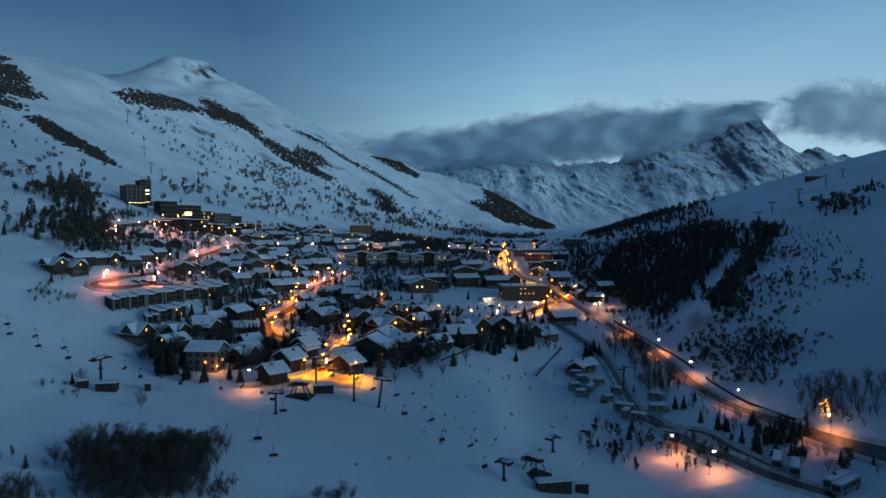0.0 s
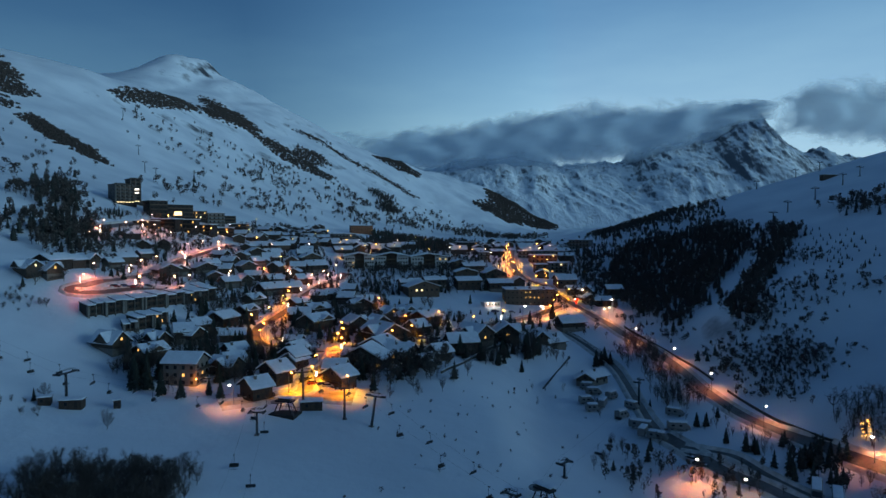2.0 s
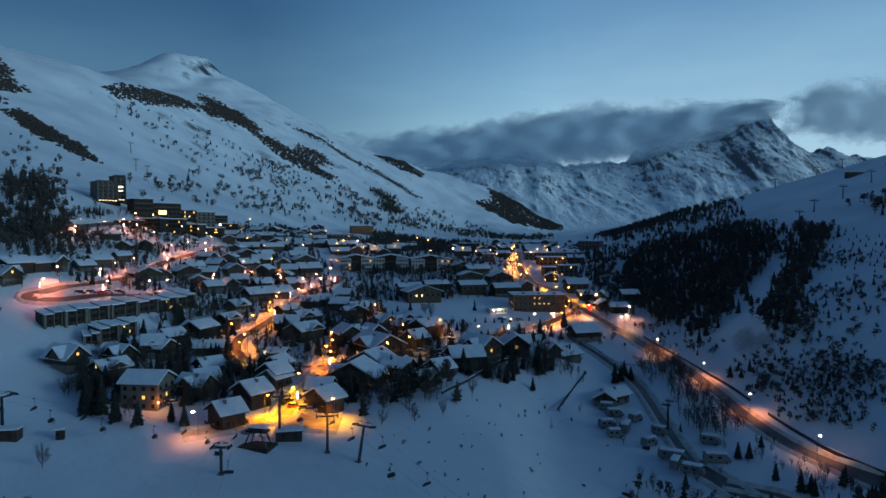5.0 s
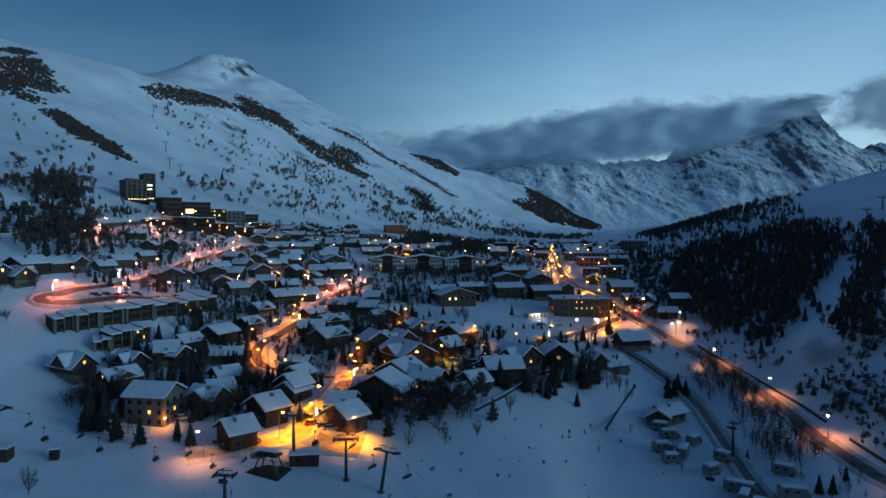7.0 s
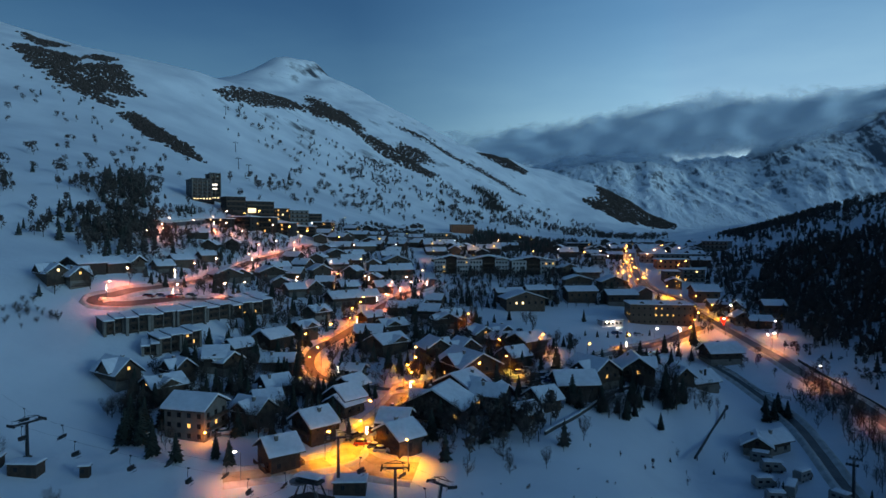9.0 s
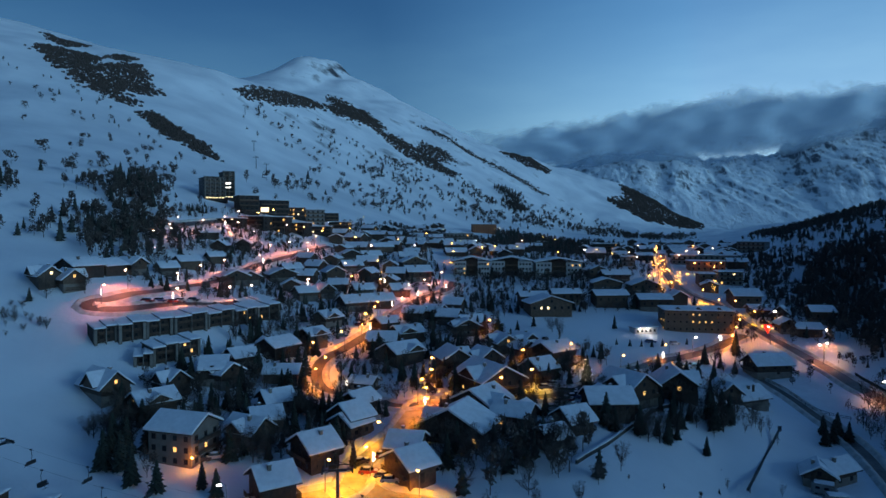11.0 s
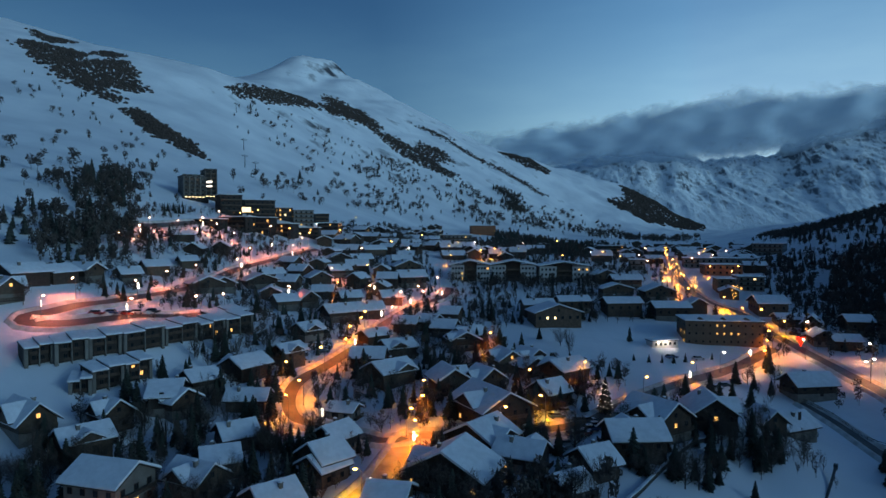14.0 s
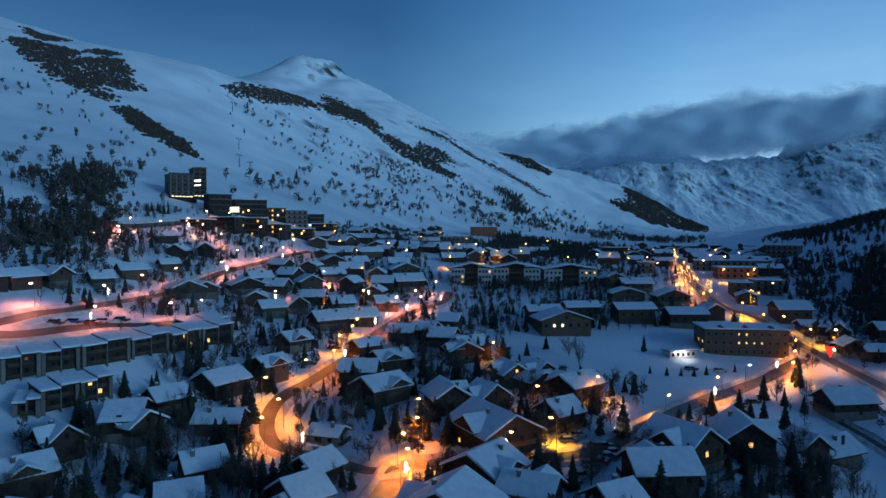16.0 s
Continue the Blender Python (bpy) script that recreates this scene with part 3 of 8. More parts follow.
def chalet(x, y, yaw, ln, wd, eave, rise, glow, near):
    """A timber chalet: ridge along its length; near: 2 all details, 1 fewer, 0 far off."""
    rnd = random.Random(int(x * 7 + y * 13))
    mat, word = WOOD_KINDS[rnd.randrange(3)]
    house = thing("chalet", x, y, yaw, f"{word} chalet with snow-laden roof{', windows lit' if glow else ''}", "chalet", "chalets of the village")
    lo, hi = footing(house, x, y, yaw, ln, wd)
    base = lo - 0.6
    k = rise / (wd / 2)
    wall = part("wall", Shape().prism([(-wd / 2, base), (wd / 2, base), (wd / 2, eave), (0, eave + rise), (-wd / 2, eave)], -ln / 2, ln / 2), mat, house)
    over = 0.9 if near else 0.8
    part("roof", roof_slabs(ln, wd, eave, rise, over), EAVES, house, "dark timber roof")
    part("roof_snow", snow_cap(ln, wd, eave, rise, over, rnd.uniform(0.35, 0.55)), SNOW, house, "thick snow blanket", smooth=False)
    cx, cy = rnd.uniform(-0.3, 0.3) * ln, rnd.choice((-1, 1)) * wd * 0.18
    ctop = eave + rise - abs(cy) * k
    chimney = part("chimney", Shape().box(cx, cy, ctop - 0.3, 0.7, 0.7, 1.75).box(cx, cy, ctop + 1.45, 0.9, 0.9, 0.12), PLASTER, house)
    part("snow_cap", Shape().ball(cx, cy, ctop + 1.6, 0.45, 0.45, 0.22, 4, 8), SNOW, chimney, smooth=True)
    if near:
        if rnd.random() < 0.55:
            part("plinth", Shape().box(0, 0, base, ln + 0.14, wd + 0.14, min(hi + 1.2, 2.4) - base), PLASTER, house, "pale roughcast ground floor")
    floors = max(1, int((eave + 0.6) / 2.5))
    lit_left = glow
    spots = []
    for side in (-1, 1):
        for fl in range(floors):
            z = 1.5 + fl * 2.5
            if z > eave - 0.7:
                continue
            if near:
                n = max(1, int(ln / 3.2))
                spots += [((i + 0.5) / n * ln - ln / 2, side * (wd / 2 + 0.09), z, 0 if side < 0 else 180, 0.9) for i in range(n)]
            n = max(1, int(wd / (3.0 if near else 4.5)))
            spots += [(side * (ln / 2 + 0.09), (i + 0.5) / n * wd - wd / 2, z, 90 if side > 0 else -90, 1.0) for i in range(n)]
        if near:
            spots.append((side * (ln / 2 + 0.06), 0, eave + rise * 0.28, 90 if side > 0 else -90, 0.85))
    rnd.shuffle(spots)
    # lit rooms lie on the sides towards the valley mouth
    c, s = math.cos(radians(yaw)), math.sin(radians(yaw))
    for px, py, pz, turn, size in spots:
        if pz < hi + 0.4:
            continue
        out = radians(yaw + turn - 90)
        faces = math.sin(out) * -1 + 0.25 * math.cos(out) * (-1 if x > 0 else 1)
        on = 0
        if lit_left and faces > 0.3:
            lit_left -= 1
            on = 1 if rnd.random() < 0.75 else 2
        if on or (near and faces > (-0.35 if near == 2 else 0.15)):
            window(wall, px, py, pz, turn, size, on)
    if near == 2 and ln > 7.4:
        # a cross gable over the front
        g = rnd.choice((-1, 1))
        w2, gx2 = min(0.5 * ln, 0.75 * wd), rnd.uniform(-0.18, 0.18) * ln
        run = wd / 2 + 0.9
        at = pose(gx2, g * run / 2, 0, 0, 0, 90)
        r2 = k * w2 / 2 * 1.05
        up = eave + min(0.5, rise - r2 - 0.2)
        gable = part("gable_wall", Shape().prism([(-w2 / 2, eave - 0.9), (w2 / 2, eave - 0.9), (w2 / 2, up), (0, up + r2), (-w2 / 2, up)], -run / 2, run / 2), mat, house, at=at)
        part("gable_roof", roof_slabs(run, w2, up, r2, 0.6), EAVES, house, at=at)
        part("gable_snow", snow_cap(run, w2, up, r2, 0.6, 0.4), SNOW, house, "thick snow blanket", at=at)
    if near == 2:
        for side in (-1, 1):
            e = side * (ln / 2 + 0.62)
            z = 2.55 if floors > 1 else 0.4
            deck = Shape().box(e, 0, z, 1.15, wd * 0.9, 0.14)
            balcony = part("balcony", deck, EAVES, house, "timber balcony")
            rail = Shape().box(side * (ln / 2 + 1.16), 0, z + 0.95, 0.08, wd * 0.9, 0.1)
            n = int(wd * 0.9 / 0.35)
            for i in range(n + 1):
                rail.box(side * (ln / 2 + 1.16), (i / n - 0.5) * wd * 0.88, z + 0.14, 0.05, 0.2, 0.8)
            part("railing", rail, PALEWOOD, balcony)
        dx = rnd.uniform(-0.25, 0.25) * ln
        part("door", Shape().box(dx, -wd / 2 - 0.1, max(hi, 0) + 0.05, 1.0, 0.1, 2.05), EAVES, wall)
    return house


def flat_snow(ln, wd, z, deep=0.45):
    """Snow on a flat roof, soft at the rim."""
    s = Shape()
    rings = ((0.0, 0.0), (0.06, deep * 0.6), (-0.2, deep), (-0.9, deep * 1.12))
    pts = []
    for grow, up in rings:
        pts += [(a * (ln / 2 + grow), b * (wd / 2 + grow), z + up) for a, b in ((-1, -1), (1, -1), (1, 1), (-1, 1))]
    faces = [(r * 4 + k, r * 4 + (k + 1) % 4, r * 4 + 4 + (k + 1) % 4, r * 4 + 4 + k) for r in range(3) for k in range(4)]
    return s.add(pts, faces + [(12, 13, 14, 15), (3, 2, 1, 0)])


def flats(x, y, yaw, ln, wd, tall, floors, mat, glow, style):
    """A block of flats or hotel with a grid of windows, balconies and a flat snowy roof."""
    rnd = random.Random(int(x * 3 + y * 5))
    kindof = {"hotel": ("hotel", "cream hotel with rows of lit windows and a snowy roof"), "tower": ("tower_block", "tall concrete tower block above the village"), "block": ("apartment_block", "apartment block with balconies under a snowy flat roof")}[style]
    b = thing(kindof[0], x, y, yaw, kindof[1], "hotel" if style == "hotel" else "building")
    lo, hi = footing(b, x, y, yaw, ln, wd)
    wall = part("wall", Shape().box(0, 0, lo - 1, ln, wd, tall - lo + 1), mat, b)
    part("roof", Shape().box(0, 0, tall, ln + 0.8, wd + 0.8, 0.3), EAVES, b)
    part("roof_snow", flat_snow(ln + 0.8, wd + 0.8, tall + 0.3), SNOW, b, "snow on the flat roof", smooth=False)
    step = tall / floors
    n = max(2, int(ln / (2.3 if style == "hotel" else 3.0)))
    for fl in range(floors):
        z = (fl + 0.55) * step
        lit_row = style != "hotel" or fl >= 1
        for i in range(n):
            on = 1 if rnd.random() < glow * (2.2 if style == "hotel" and fl >= 1 else 0.8) and lit_row and (style != "hotel" or 0.28 < i / n < 0.78) else 0
            window(wall, (i + 0.5) / n * ln - ln / 2, -wd / 2 - 0.04, z, 0, 0.6 if style == "hotel" else 1.1, on * (1 if rnd.random() < 0.75 else 2))
        if style != "hotel" and fl:
            bal = part("balcony", Shape().box(0, -wd / 2 - 0.6, fl * step, ln * 0.96, 1.2, 0.16), mat, b)
            part("railing", Shape().box(0, -wd / 2 - 1.16, fl * step + 0.16, ln * 0.96, 0.07, 0.85), PALEWOOD if mat is not TERRACOTTA else TERRACOTTA, bal)
        for i in range(max(1, int(wd / 4))):
            for side in (-1, 1):
                window(wall, side * (ln / 2 + 0.04), (i + 0.5) / max(1, int(wd / 4)) * wd - wd / 2, z, 90 * side, 1.0, 1 if rnd.random() < glow * 0.4 else 0)
    if style == "tower":
        for i in range(n + 1):
            part("fin", Shape().box((i / n - 0.5) * ln * 0.98, -wd / 2 - 0.75, 0.5, 0.5, 1.3, tall - 0.9), PLASTER, b, "pale upright fin wall")
        part("parapet", Shape().box(0, -wd / 2 - 0.3, tall + 0.3, ln + 0.9, 0.3, 0.7), DARKWALL, b)
        part("plinth", Shape().box(0, -wd / 2 - 1.6, lo - 0.5, ln + 2.0, 2.2, 3.0 - lo), DARKWALL, b, "dark ground-floor gallery")
        for i in range(int(ln / 2)):
            part("gallery_light", Shape().box((i + 0.5) * 2 - ln / 2, -wd / 2 - 2.72, 2.0, 1.1, 0.06, 0.5), PALE, b, "lit gallery window")
    if style == "hotel":
        for gx0 in (-0.3, 0.0, 0.3):
            part("dormer", Shape().prism([(-1.6, tall - 0.6), (1.6, tall - 0.6), (1.6, tall + 0.2), (0, tall + 1.5), (-1.6, tall + 0.2)], 0, 3.0), mat, b, at=pose(gx0 * ln, -wd / 2 - 0.15, 0, 0, 0, 90))
    return b


def lodge(x, y, yaw, ln, wd, tall):
    """A wide hotel lodge: white wings, a recessed timber middle, a shallow saddle roof across."""
    b = thing("hotel_lodge", x, y, yaw, "white hotel lodge with timber middle and shallow snowy roof", "hotel", "row of hotel lodges")
    lo, hi = footing(b, x, y, yaw, ln, wd)
    wings = [part("wing", Shape().box(s * ln * 0.33, 0, lo - 1, ln * 0.34, wd, tall - lo + 1), WHITE, b, "white rendered wing") for s in (-1, 1)]
    middle = part("middle", Shape().prism([(-ln * 0.17, lo - 1), (ln * 0.17, lo - 1), (ln * 0.17, tall + 1.1), (0, tall + 1.9), (-ln * 0.17, tall + 1.1)], -wd / 2 + 0.05, wd / 2 - 1.4), WOOD, b, "dark timber middle", at=pose(0, 0, 0, 0, 0, -90))
    part("roof", roof_slabs(wd, ln, tall, 2.2, 1.0), EAVES, b, at=pose(0, 0, 0, 0, 0, 90))
    part("roof_snow", snow_cap(wd, ln, tall, 2.2, 1.0, 0.5), SNOW, b, "thick snow blanket", at=pose(0, 0, 0, 0, 0, 90))
    rnd = random.Random(int(x))
    for s, wing in zip((-1, 1), wings):
        for fl in range(3):
            for i in range(4):
                window(wing, s * ln * 0.33 + (i - 1.5) * ln * 0.078, -wd / 2 - 0.04, 1.7 + fl * 2.6, 0, 0.95, 1 if rnd.random() < 0.06 else 0)
    for fl in range(3):
        part("balcony", Shape().box(0, -wd / 2 + 0.6, 0.6 + fl * 2.6, ln * 0.33, 1.5, 0.14).box(0, -wd / 2 - 0.1, 0.74 + fl * 2.6, ln * 0.33, 0.08, 0.8), PALEWOOD, middle, at=pose(0, 0, 0, 0, 0, 90))
    return b


def terrace_house(x, y, yaw, ln, wd, tall):
    """One house of a stepped terrace: pale fin walls, dark balconies, a roof sloping to the front."""
    b = thing("terrace_house", x, y, yaw, "terraced holiday house with pale fin walls and snowy lean-to roof", "house", "terraced houses")
    lo, hi = footing(b, x, y, yaw, ln, wd)
    wall = part("wall", Shape().prism([(-wd / 2, lo - 1), (wd / 2, lo - 1), (wd / 2, tall + 0.9), (-wd / 2, tall)], -ln / 2, ln / 2), DARKWALL, b)
    for s in (-1, 1):
        part("fin_wall", Shape().prism([(-wd / 2 - 1.1, lo - 1), (wd / 2, lo - 1), (wd / 2, tall + 0.8), (-wd / 2 - 1.1, tall - 0.15)], -0.4, 0.4), PLASTER, b, "pale rendered fin wall", at=pose(s * (ln / 2 - 0.41), 0, 0))
    for half in (-1, 1):
        up, x0, x1 = tall + 0.28 * half, min(0, half * (ln / 2 + 0.15)), max(0, half * (ln / 2 + 0.15))
        part("roof", Shape().prism([(-wd / 2 - 1.4, up - 0.2), (wd / 2 + 0.4, up + 0.95), (wd / 2 + 0.4, up + 1.15), (-wd / 2 - 1.4, up)], x0, x1), EAVES, b)
        part("roof_snow", Shape().prism([(-wd / 2 - 1.38, up), (wd / 2 + 0.38, up + 1.16), (wd / 2 + 0.3, up + 1.5), (0, up + 1.0), (-wd / 2 - 1.1, up + 0.5), (-wd / 2 - 1.42, up + 0.3)], x0 + 0.05, x1 - 0.05, 5, 0.03), SNOW, b, "thick snow blanket")
    part("party_wall", Shape().prism([(-wd / 2 - 1.2, lo - 1), (wd / 2, lo - 1), (wd / 2, tall + 1.0), (-wd / 2 - 1.2, tall - 0.1)], -0.12, 0.12), PLASTER, b, "rendered party wall")
    floors = int(tall / 2.2)
    n = max(2, int(ln / 3))
    for fl in range(floors):
        z = 0.3 + fl * (tall - 0.3) / floors
        bal = part("balcony", Shape().box(0, -wd / 2 - 0.5, z, ln - 2.3, 1.0, 0.14), EAVES, b)
        part("railing", Shape().box(0, -wd / 2 - 0.96, z + 0.14, ln - 2.3, 0.06, 0.75), WOOD, bal)
        for i in range(n):
            window(wall, ((i + 0.5) / n - 0.5) * (ln - 2.6), -wd / 2 - 0.05, z + 1.25, 0, 0.95, 1 if (i + fl + int(x)) % 19 == 0 else 0)
    return b


def apartment_house(x, y, yaw, ln, wd, eave, rise):
    """A three-storey house in pale render under a saddle roof."""
    b = thing("apartment_house", x, y, yaw, "three-storey rendered apartment house with snowy roof and wall lamp", "house")
    lo, hi = footing(b, x, y, yaw, ln, wd)
    wall = part("wall", Shape().prism([(-wd / 2, lo - 1), (wd / 2, lo - 1), (wd / 2, eave), (0, eave + rise), (-wd / 2, eave)], -ln / 2, ln / 2), PLASTER, b, "pale rendered wall")
    part("roof", roof_slabs(ln, wd, eave, rise, 0.8), EAVES, b)
    part("roof_snow", snow_cap(ln, wd, eave, rise, 0.8, 0.5), SNOW, b, "thick snow blanket")
    for fl in range(3):
        for i in range(4):
            window(wall, ((i + 0.5) / 4 - 0.5) * ln, -wd / 2 - 0.05, 1.2 + fl * 2.4, 0, 0.95, 1 if (fl, i) == (1, 2) else 0)
        for i in range(3):
            window(wall, ln / 2 + 0.05, ((i + 0.5) / 3 - 0.5) * wd, 1.2 + fl * 2.4, 90, 0.95, 1 if (fl, i) == (1, 1) else 0)
        if fl:
            bal = part("balcony", Shape().box(ln / 2 + 0.55, 0, fl * 2.4, 1.1, wd * 0.8, 0.15), PLASTER, b)
            part("railing", Shape().box(ln / 2 + 1.06, 0, fl * 2.4 + 0.15, 0.07, wd * 0.8, 0.8), WOOD, bal)
    lamp = part("wall_lamp", Shape().ball(ln / 2 + 0.25, -wd / 2 - 0.15, 2.3, 0.22, 0.22, 0.22), AMBER, b, "glowing wall lamp")
    glowing(lamp, (ln / 2 + 0.7, -wd / 2 - 0.7, 2.3), 400, (1, 0.3, 0.02))
    return b


def kiosk(x, y, yaw, ln, wd):
    b = thing("kiosk", x, y, yaw, "small white kiosk with bright lamps under snow", "kiosk")
    lo, hi = footing(b, x, y, yaw, ln, wd)
    wall = part("wall", Shape().box(0, 0, lo - 0.5, ln, wd, 2.6 - lo + 0.5), WHITE, b)
    part("roof", Shape().box(0, 0, 2.6, ln + 0.8, wd + 0.8, 0.2), EAVES, b)
    part("roof_snow", flat_snow(ln + 0.8, wd + 0.8, 2.8, 0.4), SNOW, b)
    for i in range(5):
        window(wall, (i - 2) * ln / 5.4, -wd / 2 - 0.04, 1.5, 0, 0.9, 0)
    for s in (-0.3, 0.0):
        lamp = part("lamp", Shape().ball(s * ln, -wd / 2 - 0.3, 2.2, 0.18, 0.18, 0.18), COOL, b, "bright round lamp")
    glowing(b, (0, -wd / 2 - 1.2, 2.2), 300, (1, 0.9, 0.8))
    return b


def glowing(parent, where, watts, colour, cone=0):
    """A real lamp's light, under the thing that gives it off; cone: degrees of a shielded lamp."""
    data = bpy.data.lights.new("light", "SPOT" if cone else "POINT")
    data.energy, data.color, data.shadow_soft_size = watts, colour, 0.25
    if cone:
        data.spot_size, data.spot_blend = radians(cone), 0.9
    ob = new("light", data)
    ob.parent = parent
    ob.location = where
    return ob


# ---------------------------------------------------------------- roads
def smooth_line(points, step):
    """A soft line through the points, in even steps."""
    p = [Vector((*q, 0)) for q in points]
    p = [2 * p[0] - p[1]] + p + [2 * p[-1] - p[-2]]
    line = []
    for a, b, c, d in zip(p, p[1:], p[2:], p[3:]):
        n = max(2, int((c - b).length / step))
        for k in range(n):
            t = k / n
            line.append(0.5 * (2 * b + (c - a) * t + (2 * a - 5 * b + 4 * c - d) * t * t + (3 * b - a - 3 * c + d) * t**3))
    return line + [p[-2]]


ROAD_LINES = []


def ribbon(name, line, offsets, lifts, mat, parent=None):
    """A strip along a line; offsets across, lifts above the ground."""
    pts, faces, m = [], [], len(offsets)
    xs, ys = [], []
    for i, p in enumerate(line):
        d = (line[min(i + 1, len(line) - 1)] - line[max(i - 1, 0)]).normalized()
        for o in offsets:
            xs.append(p.x + d.y * o)
            ys.append(p.y - d.x * o)
    zs = height(xs, ys) + np.tile(lifts, len(line))
    i = np.arange((len(line) - 1))[:, None] * m + np.arange(m - 1)
    i = i.ravel()
    me = bpy.data.meshes.new(name)
    me.from_pydata(np.stack([xs, ys, zs], -1).tolist(), [], np.stack([i, i + 1, i + m + 1, i + m], -1).tolist())
    me.polygons.foreach_set("use_smooth", [True] * len(me.polygons))
    me.materials.append(mat)
    ob = new(name, me)
    ob.parent = parent
    return ob


def road(name, wide, *points, top=None):
    """Cleared tarmac with worn snow at the edges and ploughed banks."""
    line = smooth_line(points, 2.0)
    ROAD_LINES.append((line, wide))
    h = wide / 2
    r = ribbon(name, line, [-h, -h * 0.5, 0, h * 0.5, h], [0.16, 0.2, 0.22, 0.2, 0.16], top or ASPHALT)
    tagged(r, "cleared tarmac road between ploughed snow banks", "road", kind="structure")
    for s in (-1, 1):
        edge = ribbon("snow_bank", line, [s * (h - 0.35), s * (h + 0.1), s * (h + 0.6), s * (h + 1.1), s * (h + 1.9)], [0.2, 0.42, 0.85, 0.7, -0.05], DIRTY_WARMED_SNOW, r)
        tagged(edge, "ploughed bank of dirty snow")


# ---------------------------------------------------------------- trees
def conifer_mesh(seed, tiers, sides, tall=10.0):
    """A spruce crown of drooping boughs in whorls round a dark core, 10 m tall."""
    rnd = random.Random(seed)
    s = Shape()
    core = 0.5 if tiers > 8 else 0.66
    s.tube((0, 0, tall * 0.1), (0, 0, tall * 0.94), 2.1 * core, 0.05, 6)
    for k in range(tiers):
        t = k / tiers
        r = 2.25 * (1 - t) ** 0.85 + 0.15
        turn = rnd.uniform(0, 6.283)
        for j in range(sides):
            a = turn + 6.2832 * (j + rnd.uniform(-0.3, 0.3)) / sides
            q = r * rnd.uniform(0.75, 1.2)
            z = tall * (0.12 + 0.85 * t) + rnd.uniform(-0.2, 0.2)
            c, d = math.cos(a), math.sin(a)
            w = (0.24 if tiers > 8 else 0.42) * q + 0.08
            mid, low = 0.55 * q, z - 0.12 * q
            s.add([(0, 0, z + 0.3), (c * mid - d * w, d * mid + c * w, low), (c * mid + d * w, d * mid - c * w, low), (c * q, d * q, z - 0.38 * q), (c * mid * 0.9, d * mid * 0.9, low - 0.3 * q - 0.12)],
                  [(0, 1, 3), (0, 3, 2), (1, 4, 3), (2, 3, 4)])
    return s


def bare_mesh(seed, limbs, twigs, spread_=0.5, thick=1.0):
    """Limbs and a haze of fine twigs of a leafless tree, 10 m tall."""
    rnd = random.Random(seed)
    s = Shape()
    tips = []
    for k in range(limbs):
        z = rnd.uniform(0.9, 4.6)
        a = 2.4 * k + rnd.uniform(-0.4, 0.4)
        q = Vector((0, 0, z))
        out = spread_ * rnd.uniform(2.6, 5.0)
        e = Vector((math.cos(a) * out, math.sin(a) * out, min(9.6, z + rnd.uniform(2.6, 5.4))))
        m = q.lerp(e, 0.5) + Vector((math.cos(a) * 0.3, math.sin(a) * 0.3, -0.35))
        s.tube(q, m, 0.09, 0.06, 3)
        s.tube(m, e, 0.06, 0.02, 3)
        tips += [q.lerp(m, 0.5), m, m.lerp(e, 0.3), m.lerp(e, 0.6), m.lerp(e, 0.85), e]
    tips += [Vector((0, 0, z)) for z in (4.5, 5.5, 6.5, 7.3, 8.2, 8.8)]
    for k in range(twigs):
        q = tips[k % len(tips)]
        d = Vector((rnd.gauss(0, 0.6), rnd.gauss(0, 0.6), rnd.uniform(-0.1, 1.2))).normalized() * rnd.uniform(0.7, 1.8)
        q = q + Vector((rnd.gauss(0, 0.3), rnd.gauss(0, 0.3), rnd.gauss(0, 0.25)))
        n = d.cross(Vector((rnd.random(), rnd.random(), rnd.random()))).normalized() * rnd.uniform(0.02, 0.045) * thick
        s.add([q - n, q + n, q + d], [(0, 1, 2)])
    return s


def trunk_shape(tall, r):
    return Shape().tube((0, 0, -0.6), (0.04, 0, tall * 0.45), r, r * 0.6, 6).tube((0.04, 0, tall * 0.45), (0, 0.03, tall * 0.92), r * 0.6, r * 0.12, 5)


TREES = {}


def tree_kinds():
    for k in range(4):
        t = tagged(new("conifer"), "dark green spruce dusted with snow", "tree", "trees among the houses")
        part("trunk", trunk_shape(10, 0.2), BARK, t)
        part("crown", conifer_mesh(k, 14, 8), NEEDLE, t)
        TREES["conifer", k] = t
        t = tagged(new("bare_tree"), "leafless winter tree with fine brown twigs", "tree", "trees among the houses")
        part("trunk", trunk_shape(9.5, 0.17), BARK, t)
        part("crown", bare_mesh(k + 9, 12, 700, 0.5 + 0.1 * k), TWIG, t)
        TREES["bare_tree", k] = t


tree_kinds()
PLANTED = set()


def plant(kind, x, y, tall):
    rnd = random.Random(int(x * 11 + y * 3))
    key = kind, rnd.randrange(4)
    m = pose(x, y, ground(x, y), 0, 0, rnd.uniform(0, 360)) @ Matrix.Diagonal((tall / 10 * rnd.uniform(0.85, 1.2),) * 2 + (tall / 10, 1))
    if key not in PLANTED:
        PLANTED.add(key)
        TREES[key].matrix_basis = m
        return
    made = copy_thing(TREES[key], m)
    made.matrix_basis = m


def conifer(x, y, tall):
    plant("conifer", x, y, tall)


def bare_tree(x, y, tall):
    plant("bare_tree", x, y, tall)


def arrays(shape):
    return np.array(shape.v), [tuple(f) for f in shape.f]


